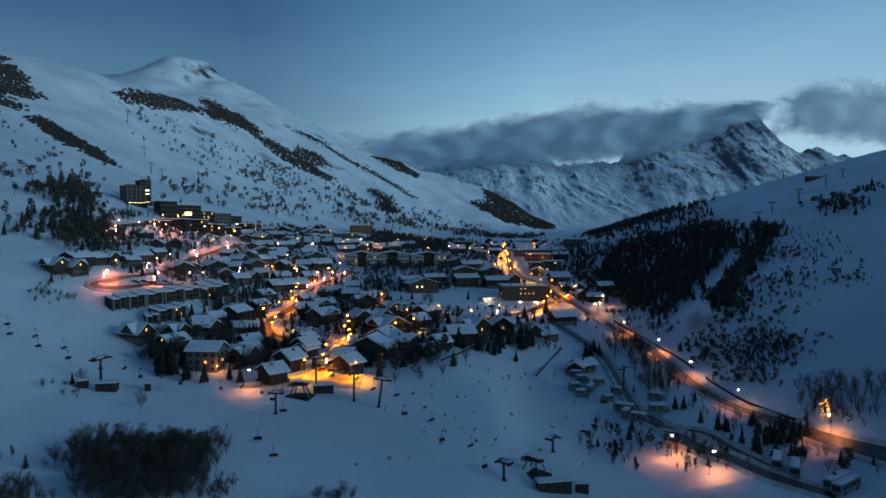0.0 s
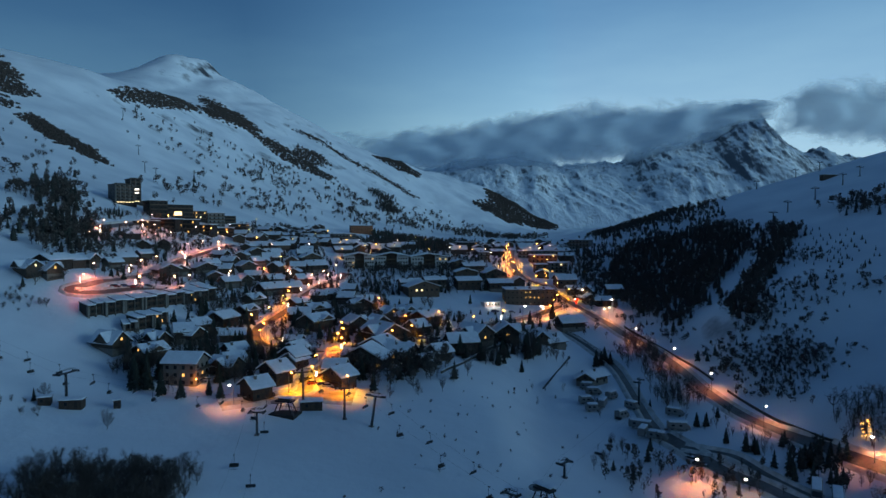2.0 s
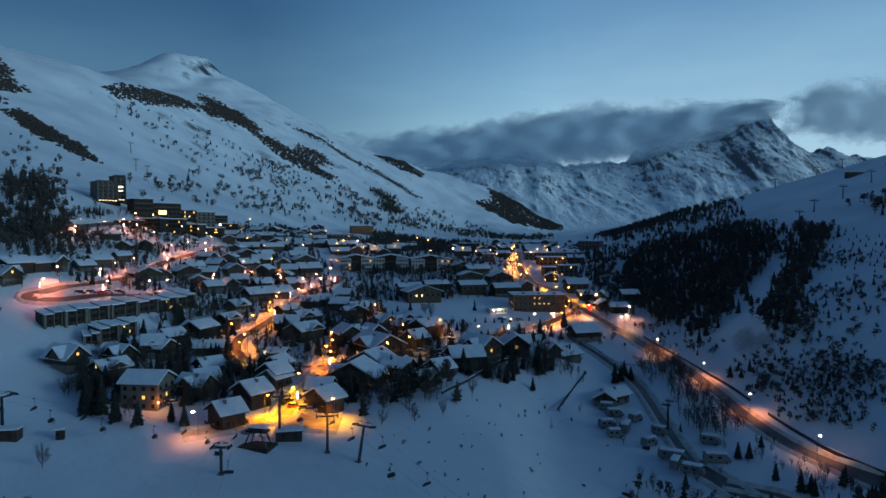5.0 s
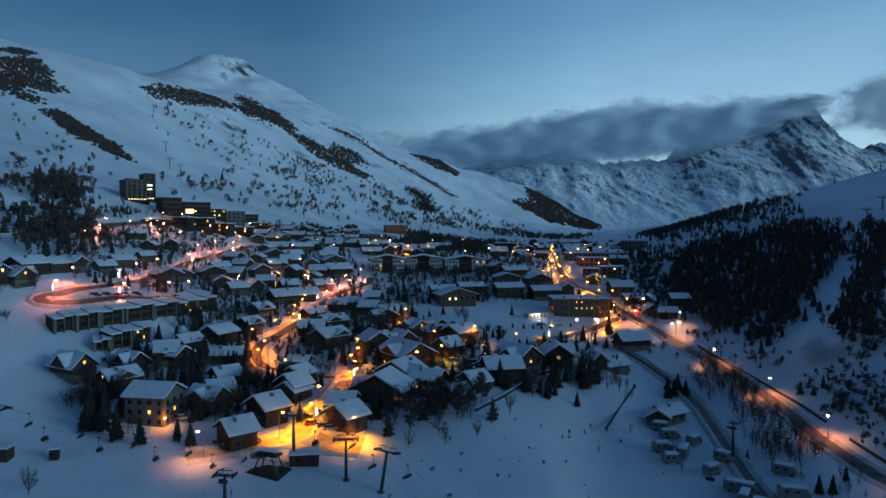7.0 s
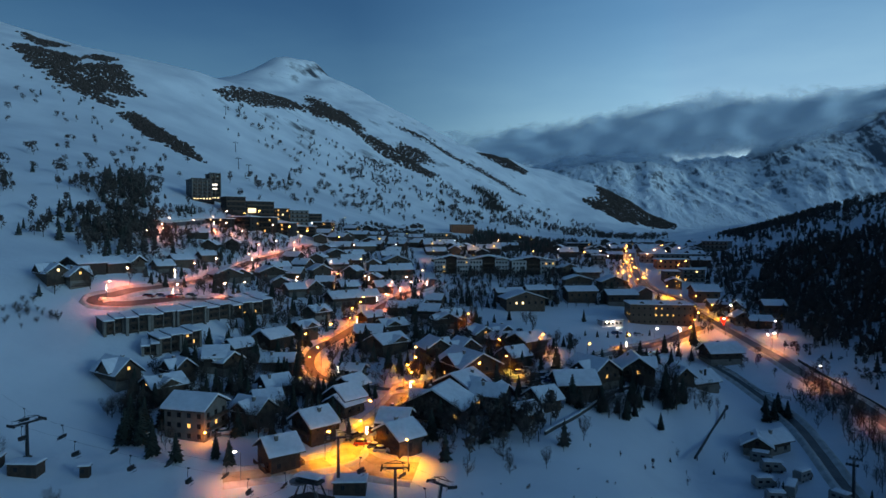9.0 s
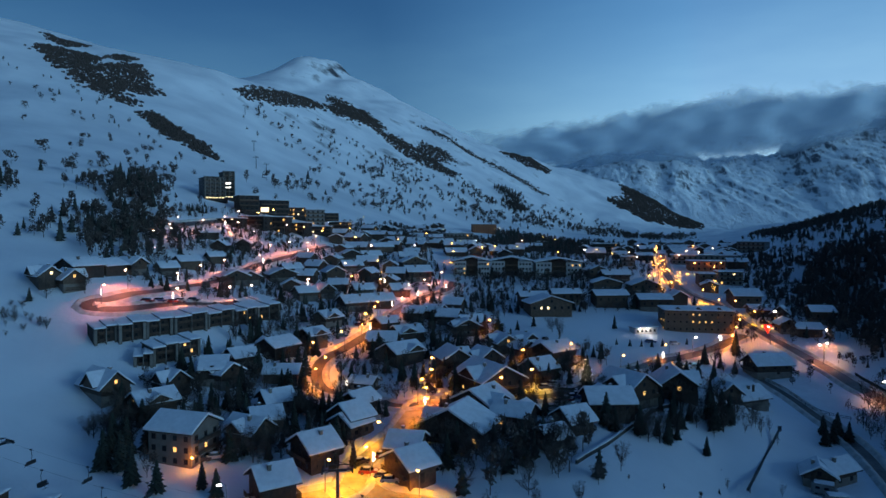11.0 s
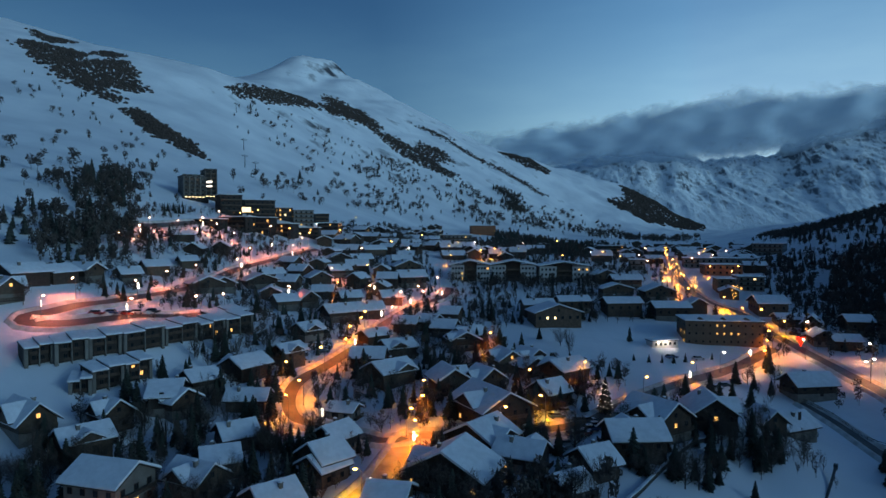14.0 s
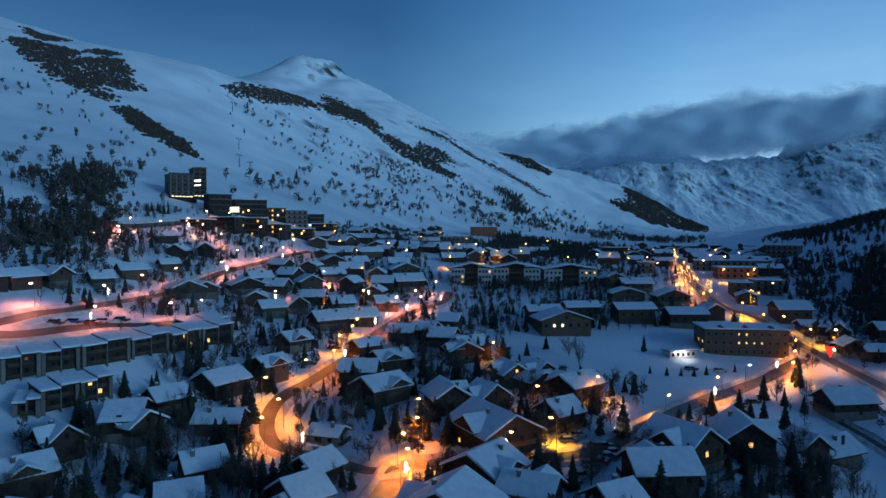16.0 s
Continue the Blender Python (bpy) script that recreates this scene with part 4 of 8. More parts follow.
FAR_CONIFERS = [arrays(conifer_mesh(40 + k, 5, 6).tube((0, 0, -1), (0, 0, 2), 0.2, 0.2, 3)) for k in range(3)]
FAR_BARE = [arrays(bare_mesh(60 + k, 5, 150, 0.42, 2.2).tube((0, 0, -1), (0, 0, 7.5), 0.14, 0.05, 3)) for k in range(3)]


def round_crown(seed, leaves, wide, low, size):
    """A rounded, hazy crown of fine twigs on a thin stem, 10 m tall."""
    rnd = random.Random(seed)
    s = Shape().tube((0, 0, -1.5), (0, 0, low + 2), 0.2, 0.12, 3)
    lumps = [(rnd.uniform(-0.45, 0.45) * wide, rnd.uniform(-0.45, 0.45) * wide, rnd.uniform(low + 1.8, 8.2)) for _ in range(6)]
    for k in range(leaves):
        cx, cy, cz = lumps[k % 6]
        d = Vector((rnd.gauss(0, 1), rnd.gauss(0, 1), rnd.gauss(0, 1))).normalized() * rnd.uniform(0.35, 1) ** 0.5
        p = Vector((cx + d.x * wide * 0.55, cy + d.y * wide * 0.55, min(10, max(low, cz + d.z * 1.9))))
        u = Vector((rnd.gauss(0, 0.5), rnd.gauss(0, 0.5), rnd.uniform(0.3, 1))).normalized() * size * rnd.uniform(0.8, 1.5)
        v = u.cross(Vector((rnd.random() - 0.5, rnd.random() - 0.5, 0.2))).normalized() * size * rnd.uniform(0.25, 0.5)
        s.add([p - v, p + v, p + u], [(0, 1, 2)])
    return s


def scrub_clump(seed):
    """A low, lumpy mound of leafless alder scrub, 10 m across."""
    rnd = random.Random(seed)
    s = Shape()
    for k in range(3):
        a, r = 2.1 * k + rnd.uniform(-0.4, 0.4), rnd.uniform(1.2, 3.2)
        s.ball(r * math.cos(a), r * math.sin(a), 0.6, rnd.uniform(2.0, 3.2), rnd.uniform(2.0, 3.2), rnd.uniform(2.2, 4.4), 3, 5)
    for k in range(16):
        a, r = rnd.uniform(0, 6.283), 5.2 * rnd.random() ** 0.5
        p = Vector((r * math.cos(a), r * math.sin(a), rnd.uniform(1.0, 3.6)))
        u = Vector((rnd.gauss(0, 0.5), rnd.gauss(0, 0.5), 1.0)) * rnd.uniform(1.0, 2.2)
        v = Vector((math.sin(a), -math.cos(a), 0)) * rnd.uniform(0.3, 0.7)
        s.add([p - v, p + v, p + u], [(0, 1, 2)])
    return s


FAR_ROUND = [arrays(round_crown(50 + k, 84, 4.2, 0.8, 1.35)) for k in range(4)]
FAR_TALL = [arrays(round_crown(55 + k, 120, 2.2, 1.0, 0.95)) for k in range(4)]
FAR_SCRUB = [arrays(scrub_clump(20 + k)) for k in range(4)]
NEAR_CROWN = [arrays(round_crown(30 + k, 150, 2.8, 0.8, 0.75)) for k in range(4)]
NEAR_BARE = [arrays(bare_mesh(90 + k, 10, 620, 0.6, 1.3).tube((0, 0, -1), (0, 0, 8), 0.14, 0.04, 4)) for k in range(4)]


def inside(x, y, poly):
    ok = np.zeros(len(x), bool)
    for (x1, y1), (x2, y2) in zip(poly, poly[-1:] + poly[:-1]):
        cut = (y1 > y) != (y2 > y)
        ok ^= cut & (x < (x2 - x1) * (y - y1) / (y2 - y1 + 1e-9) + x1)
    return ok


WOODS = [0]


def wood(label, kind, gap, lo, hi, *poly):
    """A wood too dense to count, as one mesh."""
    WOODS[0] += 1
    rng = np.random.default_rng(WOODS[0])
    poly = list(poly)
    px, py = np.array([p[0] for p in poly]), np.array([p[1] for p in poly])
    gx, gy = np.meshgrid(np.arange(px.min(), px.max() + gap, gap), np.arange(py.min(), py.max() + gap, gap))
    gx, gy = (gx + rng.uniform(-0.5, 0.5, gx.shape) * gap).ravel(), (gy + rng.uniform(-0.5, 0.5, gy.shape) * gap).ravel()
    wob = 1.3 * gap
    keep = inside(gx + rng.normal(0, wob, gx.shape), gy + rng.normal(0, wob, gy.shape), poly)
    if kind == "scrub":
        keep &= swell(gx, gy, 60, 9) + 0.6 * swell(gx, gy, 23, 3) + rng.uniform(-0.4, 0.4, gx.shape) > -0.78
    elif kind == "clumps":
        keep &= 1.3 * swell(gx, gy, 110, 8) + 0.7 * swell(gx, gy, 37, 4) + rng.uniform(-0.9, 0.9, gx.shape) > 0.42
    elif kind == "garden":
        keep &= swell(gx, gy, 30, 8) + rng.uniform(-0.6, 0.6, gx.shape) > -0.12
    elif kind in ("bare", "dense"):
        keep &= swell(gx, gy, 42, 8) + rng.uniform(-0.5, 0.5, gx.shape) > -0.16
    elif kind == "thicket":
        keep &= swell(gx, gy, 11, 5) + rng.uniform(-0.5, 0.5, gx.shape) > -0.5
    elif kind == "grove":
        keep &= swell(gx, gy, 36, 5) + rng.uniform(-0.5, 0.5, gx.shape) > -0.42
    elif kind in ("conifer", "larch"):
        keep &= swell(gx, gy, 34, 9) + rng.uniform(-0.6, 0.6, gx.shape) > -0.8
    elif kind == "mixed":
        keep &= swell(gx, gy, 60, 8) + rng.uniform(-0.6, 0.6, gx.shape) > -0.25
    gx, gy = gx[keep], gy[keep]
    if kind == "garden":
        # none in the houses or on the roads
        clear = np.ones(len(gx), bool)
        for hx, hy, yaw, a, b in PLOTS:
            c, s = math.cos(radians(yaw)), math.sin(radians(yaw))
            clear &= (np.abs((gx - hx) * c + (gy - hy) * s) > a) | (np.abs((gy - hy) * c - (gx - hx) * s) > b)
        for line, wide in ROAD_LINES:
            for p in line[::2]:
                clear &= np.hypot(gx - p.x, gy - p.y) > wide / 2 + 2.6
        clear &= ~inside(gx, gy, OPEN_FIELD) & ~inside(gx, gy, CAR_PARK) & ~inside(gx, gy, SNOW_LANE)
        gx, gy = gx[clear], gy[clear]
    gz = height(gx, gy)
    pools = {"conifer": [FAR_CONIFERS], "mixed": [FAR_CONIFERS, FAR_CONIFERS, FAR_TALL], "bare": [FAR_BARE], "dense": [FAR_TALL] * 5 + [FAR_BARE] * 4 + [FAR_CONIFERS],
             "larch": [FAR_CONIFERS, FAR_CONIFERS, FAR_TALL], "scrub": [FAR_SCRUB], "clumps": [FAR_ROUND] * 6 + [FAR_TALL] * 2 + [FAR_CONIFERS], "grove": [FAR_ROUND] + [FAR_TALL] * 5 + [FAR_CONIFERS] * 2,
             "thicket": [NEAR_BARE], "garden": [NEAR_CROWN] * 6 + [FAR_BARE] * 3 + [FAR_CONIFERS] * 2}[kind]
    sets = {"needles": ([], [], 0), "twigs": ([], [], 0), "scrub": ([], [], 0)}
    count = {"needles": 0, "twigs": 0, "scrub": 0}
    for x, y, z in zip(gx, gy, gz):
        pool = pools[rng.integers(len(pools))]
        v, f = pool[rng.integers(len(pool))]
        which = "needles" if pool is FAR_CONIFERS else "scrub" if pool is FAR_SCRUB else "twigs"
        s = rng.uniform(lo, hi) / 10
        a = rng.uniform(0, 6.28)
        w = s * rng.uniform(0.85, 1.25)
        q = np.stack([x + w * (v[:, 0] * math.cos(a) - v[:, 1] * math.sin(a)), y + w * (v[:, 0] * math.sin(a) + v[:, 1] * math.cos(a)), z + s * v[:, 2] - 0.1], -1)
        n = count[which]
        sets[which][0].append(q)
        sets[which][1].extend([tuple(i + n for i in face) for face in f])
        count[which] += len(v)
    if not len(gx):
        return
    top = tagged(new("woodland"), label, "woodland", kind="stuff")
    top.location = (float(gx.mean()), float(gy.mean()), ground(gx.mean(), gy.mean()))
    for which, mat in (("needles", NEEDLE_FAR), ("twigs", TWIG_FAR), ("scrub", SCRUB)):
        if count[which]:
            me = bpy.data.meshes.new(which)
            me.from_pydata((np.concatenate(sets[which][0]) - np.array(top.location)).tolist(), [], sets[which][1])
            me.materials.append(mat)
            ob = new({"needles": "conifer_crowns", "twigs": "bare_crowns", "scrub": "scrub_mounds"}[which], me)
            ob.parent = top
            tagged(ob, kind="stuff")


# ---------------------------------------------------------------- lamps
LAMP_KINDS = {"sodium": (AMBER, (1.0, 0.33, 0.0), 8500, "yellow sodium street lamp over the square"),
              "amber": (AMBER, (1.0, 0.24, 0.01), 7000, "amber sodium street lamp on a steel pole"),
              "rose": (ROSE, (1.0, 0.24, 0.12), 4700, "warm pinkish street lamp on a steel pole"),
              "white": (COOL, (1.0, 0.3, 0.09), 2900, "warm white street lamp beside the road")}


LAMP_CONES = {"sodium": 124, "amber": 124, "rose": 148, "white": 128}


def street_lamp(x, y, kind, shine=True):
    mat, colour, watts, label = LAMP_KINDS[kind]
    rnd = random.Random(int(x * 5 + y))
    # clear of the eaves
    for hx, hy, yaw, a, b in PLOTS:
        c, s = math.cos(radians(yaw)), math.sin(radians(yaw))
        u, v = (x - hx) * c + (y - hy) * s, (y - hy) * c - (x - hx) * s
        if abs(u) < a + 1.6 and abs(v) < b + 1.6:
            if a + 1.6 - abs(u) < b + 1.6 - abs(v):
                u = math.copysign(a + 1.7, u)
            else:
                v = math.copysign(b + 1.7, v)
            x, y = hx + u * c - v * s, hy + u * s + v * c
    t = thing("street_lamp", x, y, rnd.uniform(0, 360), label, "street lamp", "street lamps")
    part("pole", Shape().tube((0, 0, -0.5), (0, 0, 6.6), 0.1, 0.06, 7).tube((0, 0, 0), (0, 0, 0.6), 0.16, 0.14, 7), METAL, t)
    part("arm", Shape().tube((0, 0, 6.5), (0.5, 0, 6.95), 0.05, 0.045, 5).tube((0.5, 0, 6.95), (1.0, 0, 7.0), 0.045, 0.04, 5), METAL, t)
    head = part("lamp_head", Shape().ball(1.2, 0, 7.06, 0.42, 0.17, 0.1, 4, 8), METAL, t)
    # Glass made larger than life, in place of the bloom round a bright lamp.
    part("bulb", Shape().ball(1.2, 0, 6.84, 0.4, 0.32, 0.22, 4, 8), mat, head, "glowing lamp glass")
    if not shine:
        return t
    glowing(t, (1.2, 0, 6.55), watts * rnd.uniform(0.75, 1.25), colour, LAMP_CONES[kind])
    return t


# ---------------------------------------------------------------- ski lifts
def lift_pylon(x, y, tall, yaw, lean=0.0, arms=2.6):
    """A steel lift tower with cross-arm, sheave trains and work platforms."""
    t = thing("lift_pylon", x, y, yaw, "steel ski-lift pylon with cross-arm and cable wheels", "ski lift", "ski lift pylons")
    t.matrix_basis = t.matrix_basis @ pose(0, 0, 0, lean, 0, 0)
    part("footing", Shape().box(0, 0, -1.2, 1.3, 1.3, 1.4), CONCRETE, t)
    part("mast", Shape().tube((0, 0, 0), (0, 0, tall), 0.38, 0.26, 10), DARKMETAL, t)
    part("cross_arm", Shape().box(0, 0, tall - 0.2, 2 * arms, 0.35, 0.4).box(0, 0, tall + 0.9, 2 * arms * 0.8, 0.12, 0.12), DARKMETAL, t)
    for s in (-1, 1):
        tr = part("sheave_train", Shape().box(s * arms, 0, tall - 0.15, 0.3, 2.6, 0.25), DARKMETAL, t)
        for k in range(4):
            part("wheel", Shape().tube((s * arms - 0.1, -1.05 + 0.7 * k, tall + 0.22), (s * arms + 0.1, -1.05 + 0.7 * k, tall + 0.22), 0.24, 0.24, 9), RUBBER, tr)
        part("platform", Shape().box(s * (arms - 0.65), 0, tall + 0.02, 0.6, 2.4, 0.06).box(s * (arms - 0.95), 0, tall + 0.9, 0.05, 2.4, 0.05).box(s * (arms - 0.95), -1.15, tall, 0.05, 0.05, 0.9).box(s * (arms - 0.95), 1.15, tall, 0.05, 0.05, 0.9), METAL, t)
        part("arm_strut", Shape().tube((s * arms * 0.8, 0, tall + 0.9), (0, 0, tall + 1.5), 0.05, 0.05, 5), DARKMETAL, t)
    ladder = Shape().box(-0.2, -0.42, 0.6, 0.05, 0.05, tall - 0.8).box(0.2, -0.42, 0.6, 0.05, 0.05, tall - 0.8)
    for k in range(int(tall / 0.6) - 1):
        ladder.box(0, -0.42, 0.9 + 0.6 * k, 0.4, 0.04, 0.04)
    part("ladder", ladder, METAL, t)
    return t


def chair(x, y, z, yaw):
    """A hanging chair under a lift cable at height z."""
    t = new("lift_chair")
    t.matrix_basis = pose(x, y, z, 0, 0, yaw)
    tagged(t, "empty ski-lift chair hanging from its cable", "lift chair", "ski lift chairs")
    part("hanger", Shape().tube((0, 0, 0.05), (0, 0.25, -1.2), 0.05, 0.05, 6).tube((0, 0.25, -1.2), (0, 0.1, -2.2), 0.05, 0.05, 6).box(0, 0, -0.12, 0.2, 0.5, 0.22), DARKMETAL, t)
    part("seat", Shape().box(0, -0.25, -2.85, 2.1, 0.55, 0.12), DARKMETAL, t)
    part("backrest", Shape().box(0, 0.06, -2.75, 2.1, 0.1, 0.65), DARKMETAL, t)
    part("side_frame", Shape().tube((-1.05, 0.1, -2.2), (1.05, 0.1, -2.2), 0.04, 0.04, 5).tube((-1.05, 0.1, -2.2), (-1.05, -0.4, -2.8), 0.04, 0.04, 5).tube((1.05, 0.1, -2.2), (1.05, -0.4, -2.8), 0.04, 0.04, 5), DARKMETAL, t)
    part("foot_bar", Shape().tube((-0.8, -0.75, -3.25), (0.8, -0.75, -3.25), 0.03, 0.03, 5).tube((0, -0.4, -2.8), (0, -0.75, -3.25), 0.03, 0.03, 5), DARKMETAL, t)
    return t


def lift_line(*stops, gap=15, chairs=True, sag=0.02):
    """Two cables over the stops (x, y, z of the wheels), with chairs."""
    for side in (-1, 1):
        pts = []
        for (a, b) in zip(stops, stops[1:]):
            a, b = Vector(a), Vector(b)
            d = (b - a).normalized()
            n = Vector((d.y, -d.x, 0)).normalized() * 2.6 * side
            for k in range(9):
                t = k / 8
                p = a.lerp(b, t) + n
                p.z -= sag * (b - a).length * 4 * t * (1 - t)
                pts.append(p)
        s = Shape()
        for p, q in zip(pts, pts[1:]):
            s.tube(p, q, 0.014, 0.014, 4)
        tagged(new("lift_cable", s.mesh("lift_cable", DARKMETAL)), "taut steel haul cable of a ski lift", "cable", "lift cables")
        run, left = 0.0, gap * (0.5 if side > 0 else 0.9)
        for p, q in zip(pts, pts[1:]):
            ln = (q - p).length
            while chairs and left < run + ln:
                w = p.lerp(q, (left - run) / ln)
                d = q - p
                chair(w.x, w.y, w.z, math.degrees(math.atan2(d.y, d.x)) + (90 if side > 0 else -90))
                left += gap
            run += ln


def lift_station(x, y, yaw, size=1.0):
    """An open drive station: bull wheel on legs over a deck, with a control hut."""
    t = thing("lift_station", x, y, yaw, "open ski-lift station with bull wheel on steel legs", "ski lift")
    s = size
    part("deck", Shape().box(0, 0, -1.2, 9 * s, 6 * s, 1.6), DARKWALL, t)
    for a, b in ((-1, -1), (1, -1), (1, 1), (-1, 1)):
        part("leg", Shape().tube((a * 3.2 * s, b * 1.8 * s, 0.2), (a * 1.6 * s, b * 1.2 * s, 4.2 * s), 0.2, 0.16, 7), DARKMETAL, t)
    part("machine_frame", Shape().box(0, 0, 4.1 * s, 6.0 * s, 2.6 * s, 0.5).box(0, 0, 4.6 * s, 4.2 * s, 1.8 * s, 0.8), DARKMETAL, t)
    part("bull_wheel", Shape().tube((2.6 * s, 0, 3.7 * s), (2.6 * s, 0, 3.95 * s), 2.4 * s, 2.4 * s, 20), METAL, t)
    part("roof_snow", flat_snow(6.2 * s, 2.8 * s, 5.4 * s, 0.35), SNOW, t)
    for k in range(-3, 4):
        part("rail_post", Shape().box(k * 1.4 * s, -2.9 * s, 0.4, 0.07, 0.07, 1.1), METAL, t)
    part("hand_rail", Shape().box(0, -2.9 * s, 1.45, 8.6 * s, 0.07, 0.07), METAL, t)
    part("arch", Shape().tube((-4.2 * s, 2.2 * s, 0.3), (-3.4 * s, 2.2 * s, 3.2 * s), 0.1, 0.1, 6).tube((-3.4 * s, 2.2 * s, 3.2 * s), (-1.5 * s, 2.2 * s, 3.9 * s), 0.1, 0.1, 6), METAL, t)
    return t


def hut(x, y, yaw, ln, wd, tall, label):
    """A small flat-roofed service hut."""
    t = thing("service_hut", x, y, yaw, label, "hut")
    lo, hi = lowest(x, y, yaw, ln, wd)
    wall = part("wall", Shape().box(0, 0, lo - 0.5, ln, wd, tall - lo + 0.5), WOOD, t)
    part("roof", Shape().box(0, 0, tall, ln + 0.5, wd + 0.5, 0.15), EAVES, t)
    part("roof_snow", flat_snow(ln + 0.5, wd + 0.5, tall + 0.15, 0.4), SNOW, t)
    window(wall, -ln * 0.2, -wd / 2 - 0.04, tall * 0.6, 0, 0.8, 0)
    part("door", Shape().box(ln * 0.25, -wd / 2 - 0.04, 0.1, 0.9, 0.08, min(2.0, tall - 0.3)), EAVES, wall)
    return t


# ---------------------------------------------------------------- vehicles
def car(x, y, yaw, tone=0, snow=True):
    """A parked car, four wheels, snow on its roof."""
    t = thing("car", x, y, yaw, f"parked {('silver', 'black', 'dark red', 'dark blue')[tone]} car{' under fresh snow' if snow else ''}", "car", "parked cars", sink=-0.22)
    prof = [(-2.1, 0.3), (2.1, 0.3), (2.12, 0.62), (1.95, 0.84), (1.0, 0.95), (-2.0, 0.98), (-2.14, 0.6)]
    body = part("body", Shape().add([(a, s * 0.86, z) for s in (-1, 1) for a, z in prof], [tuple(range(6, -1, -1)), tuple(range(7, 14))] + [(k, (k + 1) % 7, 7 + (k + 1) % 7, 7 + k) for k in range(7)]), PAINT[tone], t)
    cab = [(-1.9, 0.96), (0.95, 0.94), (0.35, 1.45), (-1.3, 1.47)]
    part("cabin", Shape().add([(a, s * (0.8 if z < 1 else 0.66), z) for s in (-1, 1) for a, z in cab], [(3, 2, 1, 0), (4, 5, 6, 7)] + [(k, (k + 1) % 4, 4 + (k + 1) % 4, 4 + k) for k in range(4)]), GLASS, t, "dark car windows")
    for a in (-1.3, 1.3):
        for s in (-1, 1):
            wheel = part("wheel", Shape().tube((a, s * 0.7, 0.32), (a, s * 0.9, 0.32), 0.32, 0.32, 12), RUBBER, t)
            part("rim", Shape().tube((a, s * 0.9, 0.32), (a, s * 0.92, 0.32), 0.2, 0.18, 10), METAL, wheel)
    if snow:
        part("roof_snow", Shape().ball(-0.45, 0, 1.47, 0.95, 0.68, 0.2, 5, 12), SNOW, t, smooth=True)
        part("bonnet_snow", Shape().ball(1.45, 0, 0.9, 0.5, 0.72, 0.13, 5, 12), SNOW, t, smooth=True)
    for s in (-1, 1):
        part("headlight", Shape().box(2.1, s * 0.6, 0.6, 0.06, 0.3, 0.14), METAL, body)
    return t


def coach(x, y, yaw, ln=11.0):
    """A parked coach, its roof under snow."""
    t = thing("coach", x, y, yaw, "parked coach with dark windows and snow on its roof", "bus", "parked coaches", sink=-0.3)
    part("body", Shape().prism([(-1.2, 0.35), (1.2, 0.35), (1.25, 1.6), (1.22, 2.9), (1.0, 3.1), (-1.0, 3.1), (-1.22, 2.9), (-1.25, 1.6)], -ln / 2, ln / 2), CAMPER, t)
    for s in (-1, 1):
        for k in range(7):
            part("side_window", Shape().box((k - 3) * ln / 7.6, s * 1.25, 1.65, ln / 8.2, 0.05, 0.95), GLASS, t)
        part("windscreen", Shape().box(s * ln / 2, 0, 1.3, 0.06, 2.1, 1.4), GLASS, t)
        for a in (-0.3, 0.32):
            part("wheel", Shape().tube((a * ln, s * 0.95, 0.45), (a * ln, s * 1.27, 0.45), 0.48, 0.48, 14), RUBBER, t)
    part("roof_snow", flat_snow(ln - 0.2, 2.1, 3.1, 0.3), SNOW, t)
    return t


def camper(x, y, yaw, ln=6.0):
    """A parked camper van or caravan in the snow."""
    t = thing("camper", x, y, yaw, "white camper parked deep in snow", "camper", "parked campers", sink=-0.15)
    part("body", Shape().prism([(-1.1, 0.4), (1.1, 0.4), (1.12, 2.3), (0.9, 2.65), (-0.9, 2.65), (-1.12, 2.3)], -ln / 2, ln / 2 - 1.0), CAMPER, t)
    part("cab", Shape().add([(a, s * 1.0, z) for s in (-1, 1) for a, z in ((ln / 2 - 1.05, 0.4), (ln / 2 + 0.3, 0.4), (ln / 2 + 0.3, 1.1), (ln / 2 - 0.4, 1.9), (ln / 2 - 1.05, 1.95))], [(4, 3, 2, 1, 0), (5, 6, 7, 8, 9)] + [(k, (k + 1) % 5, 5 + (k + 1) % 5, 5 + k) for k in range(5)]), CAMPER, t)
    for s in (-1, 1):
        for a in (-0.25, 0.1):
            part("side_window", Shape().box(a * ln, s * 1.12, 1.4, 0.9, 0.05, 0.55), GLASS, t)
        for a in (-0.3, 0.36):
            part("wheel", Shape().tube((a * ln, s * 0.85, 0.33), (a * ln, s * 1.08, 0.33), 0.34, 0.34, 12), RUBBER, t)
    part("roof_snow", flat_snow(ln - 1.1, 2.1, 2.6, 0.4), SNOW, t)
    return t


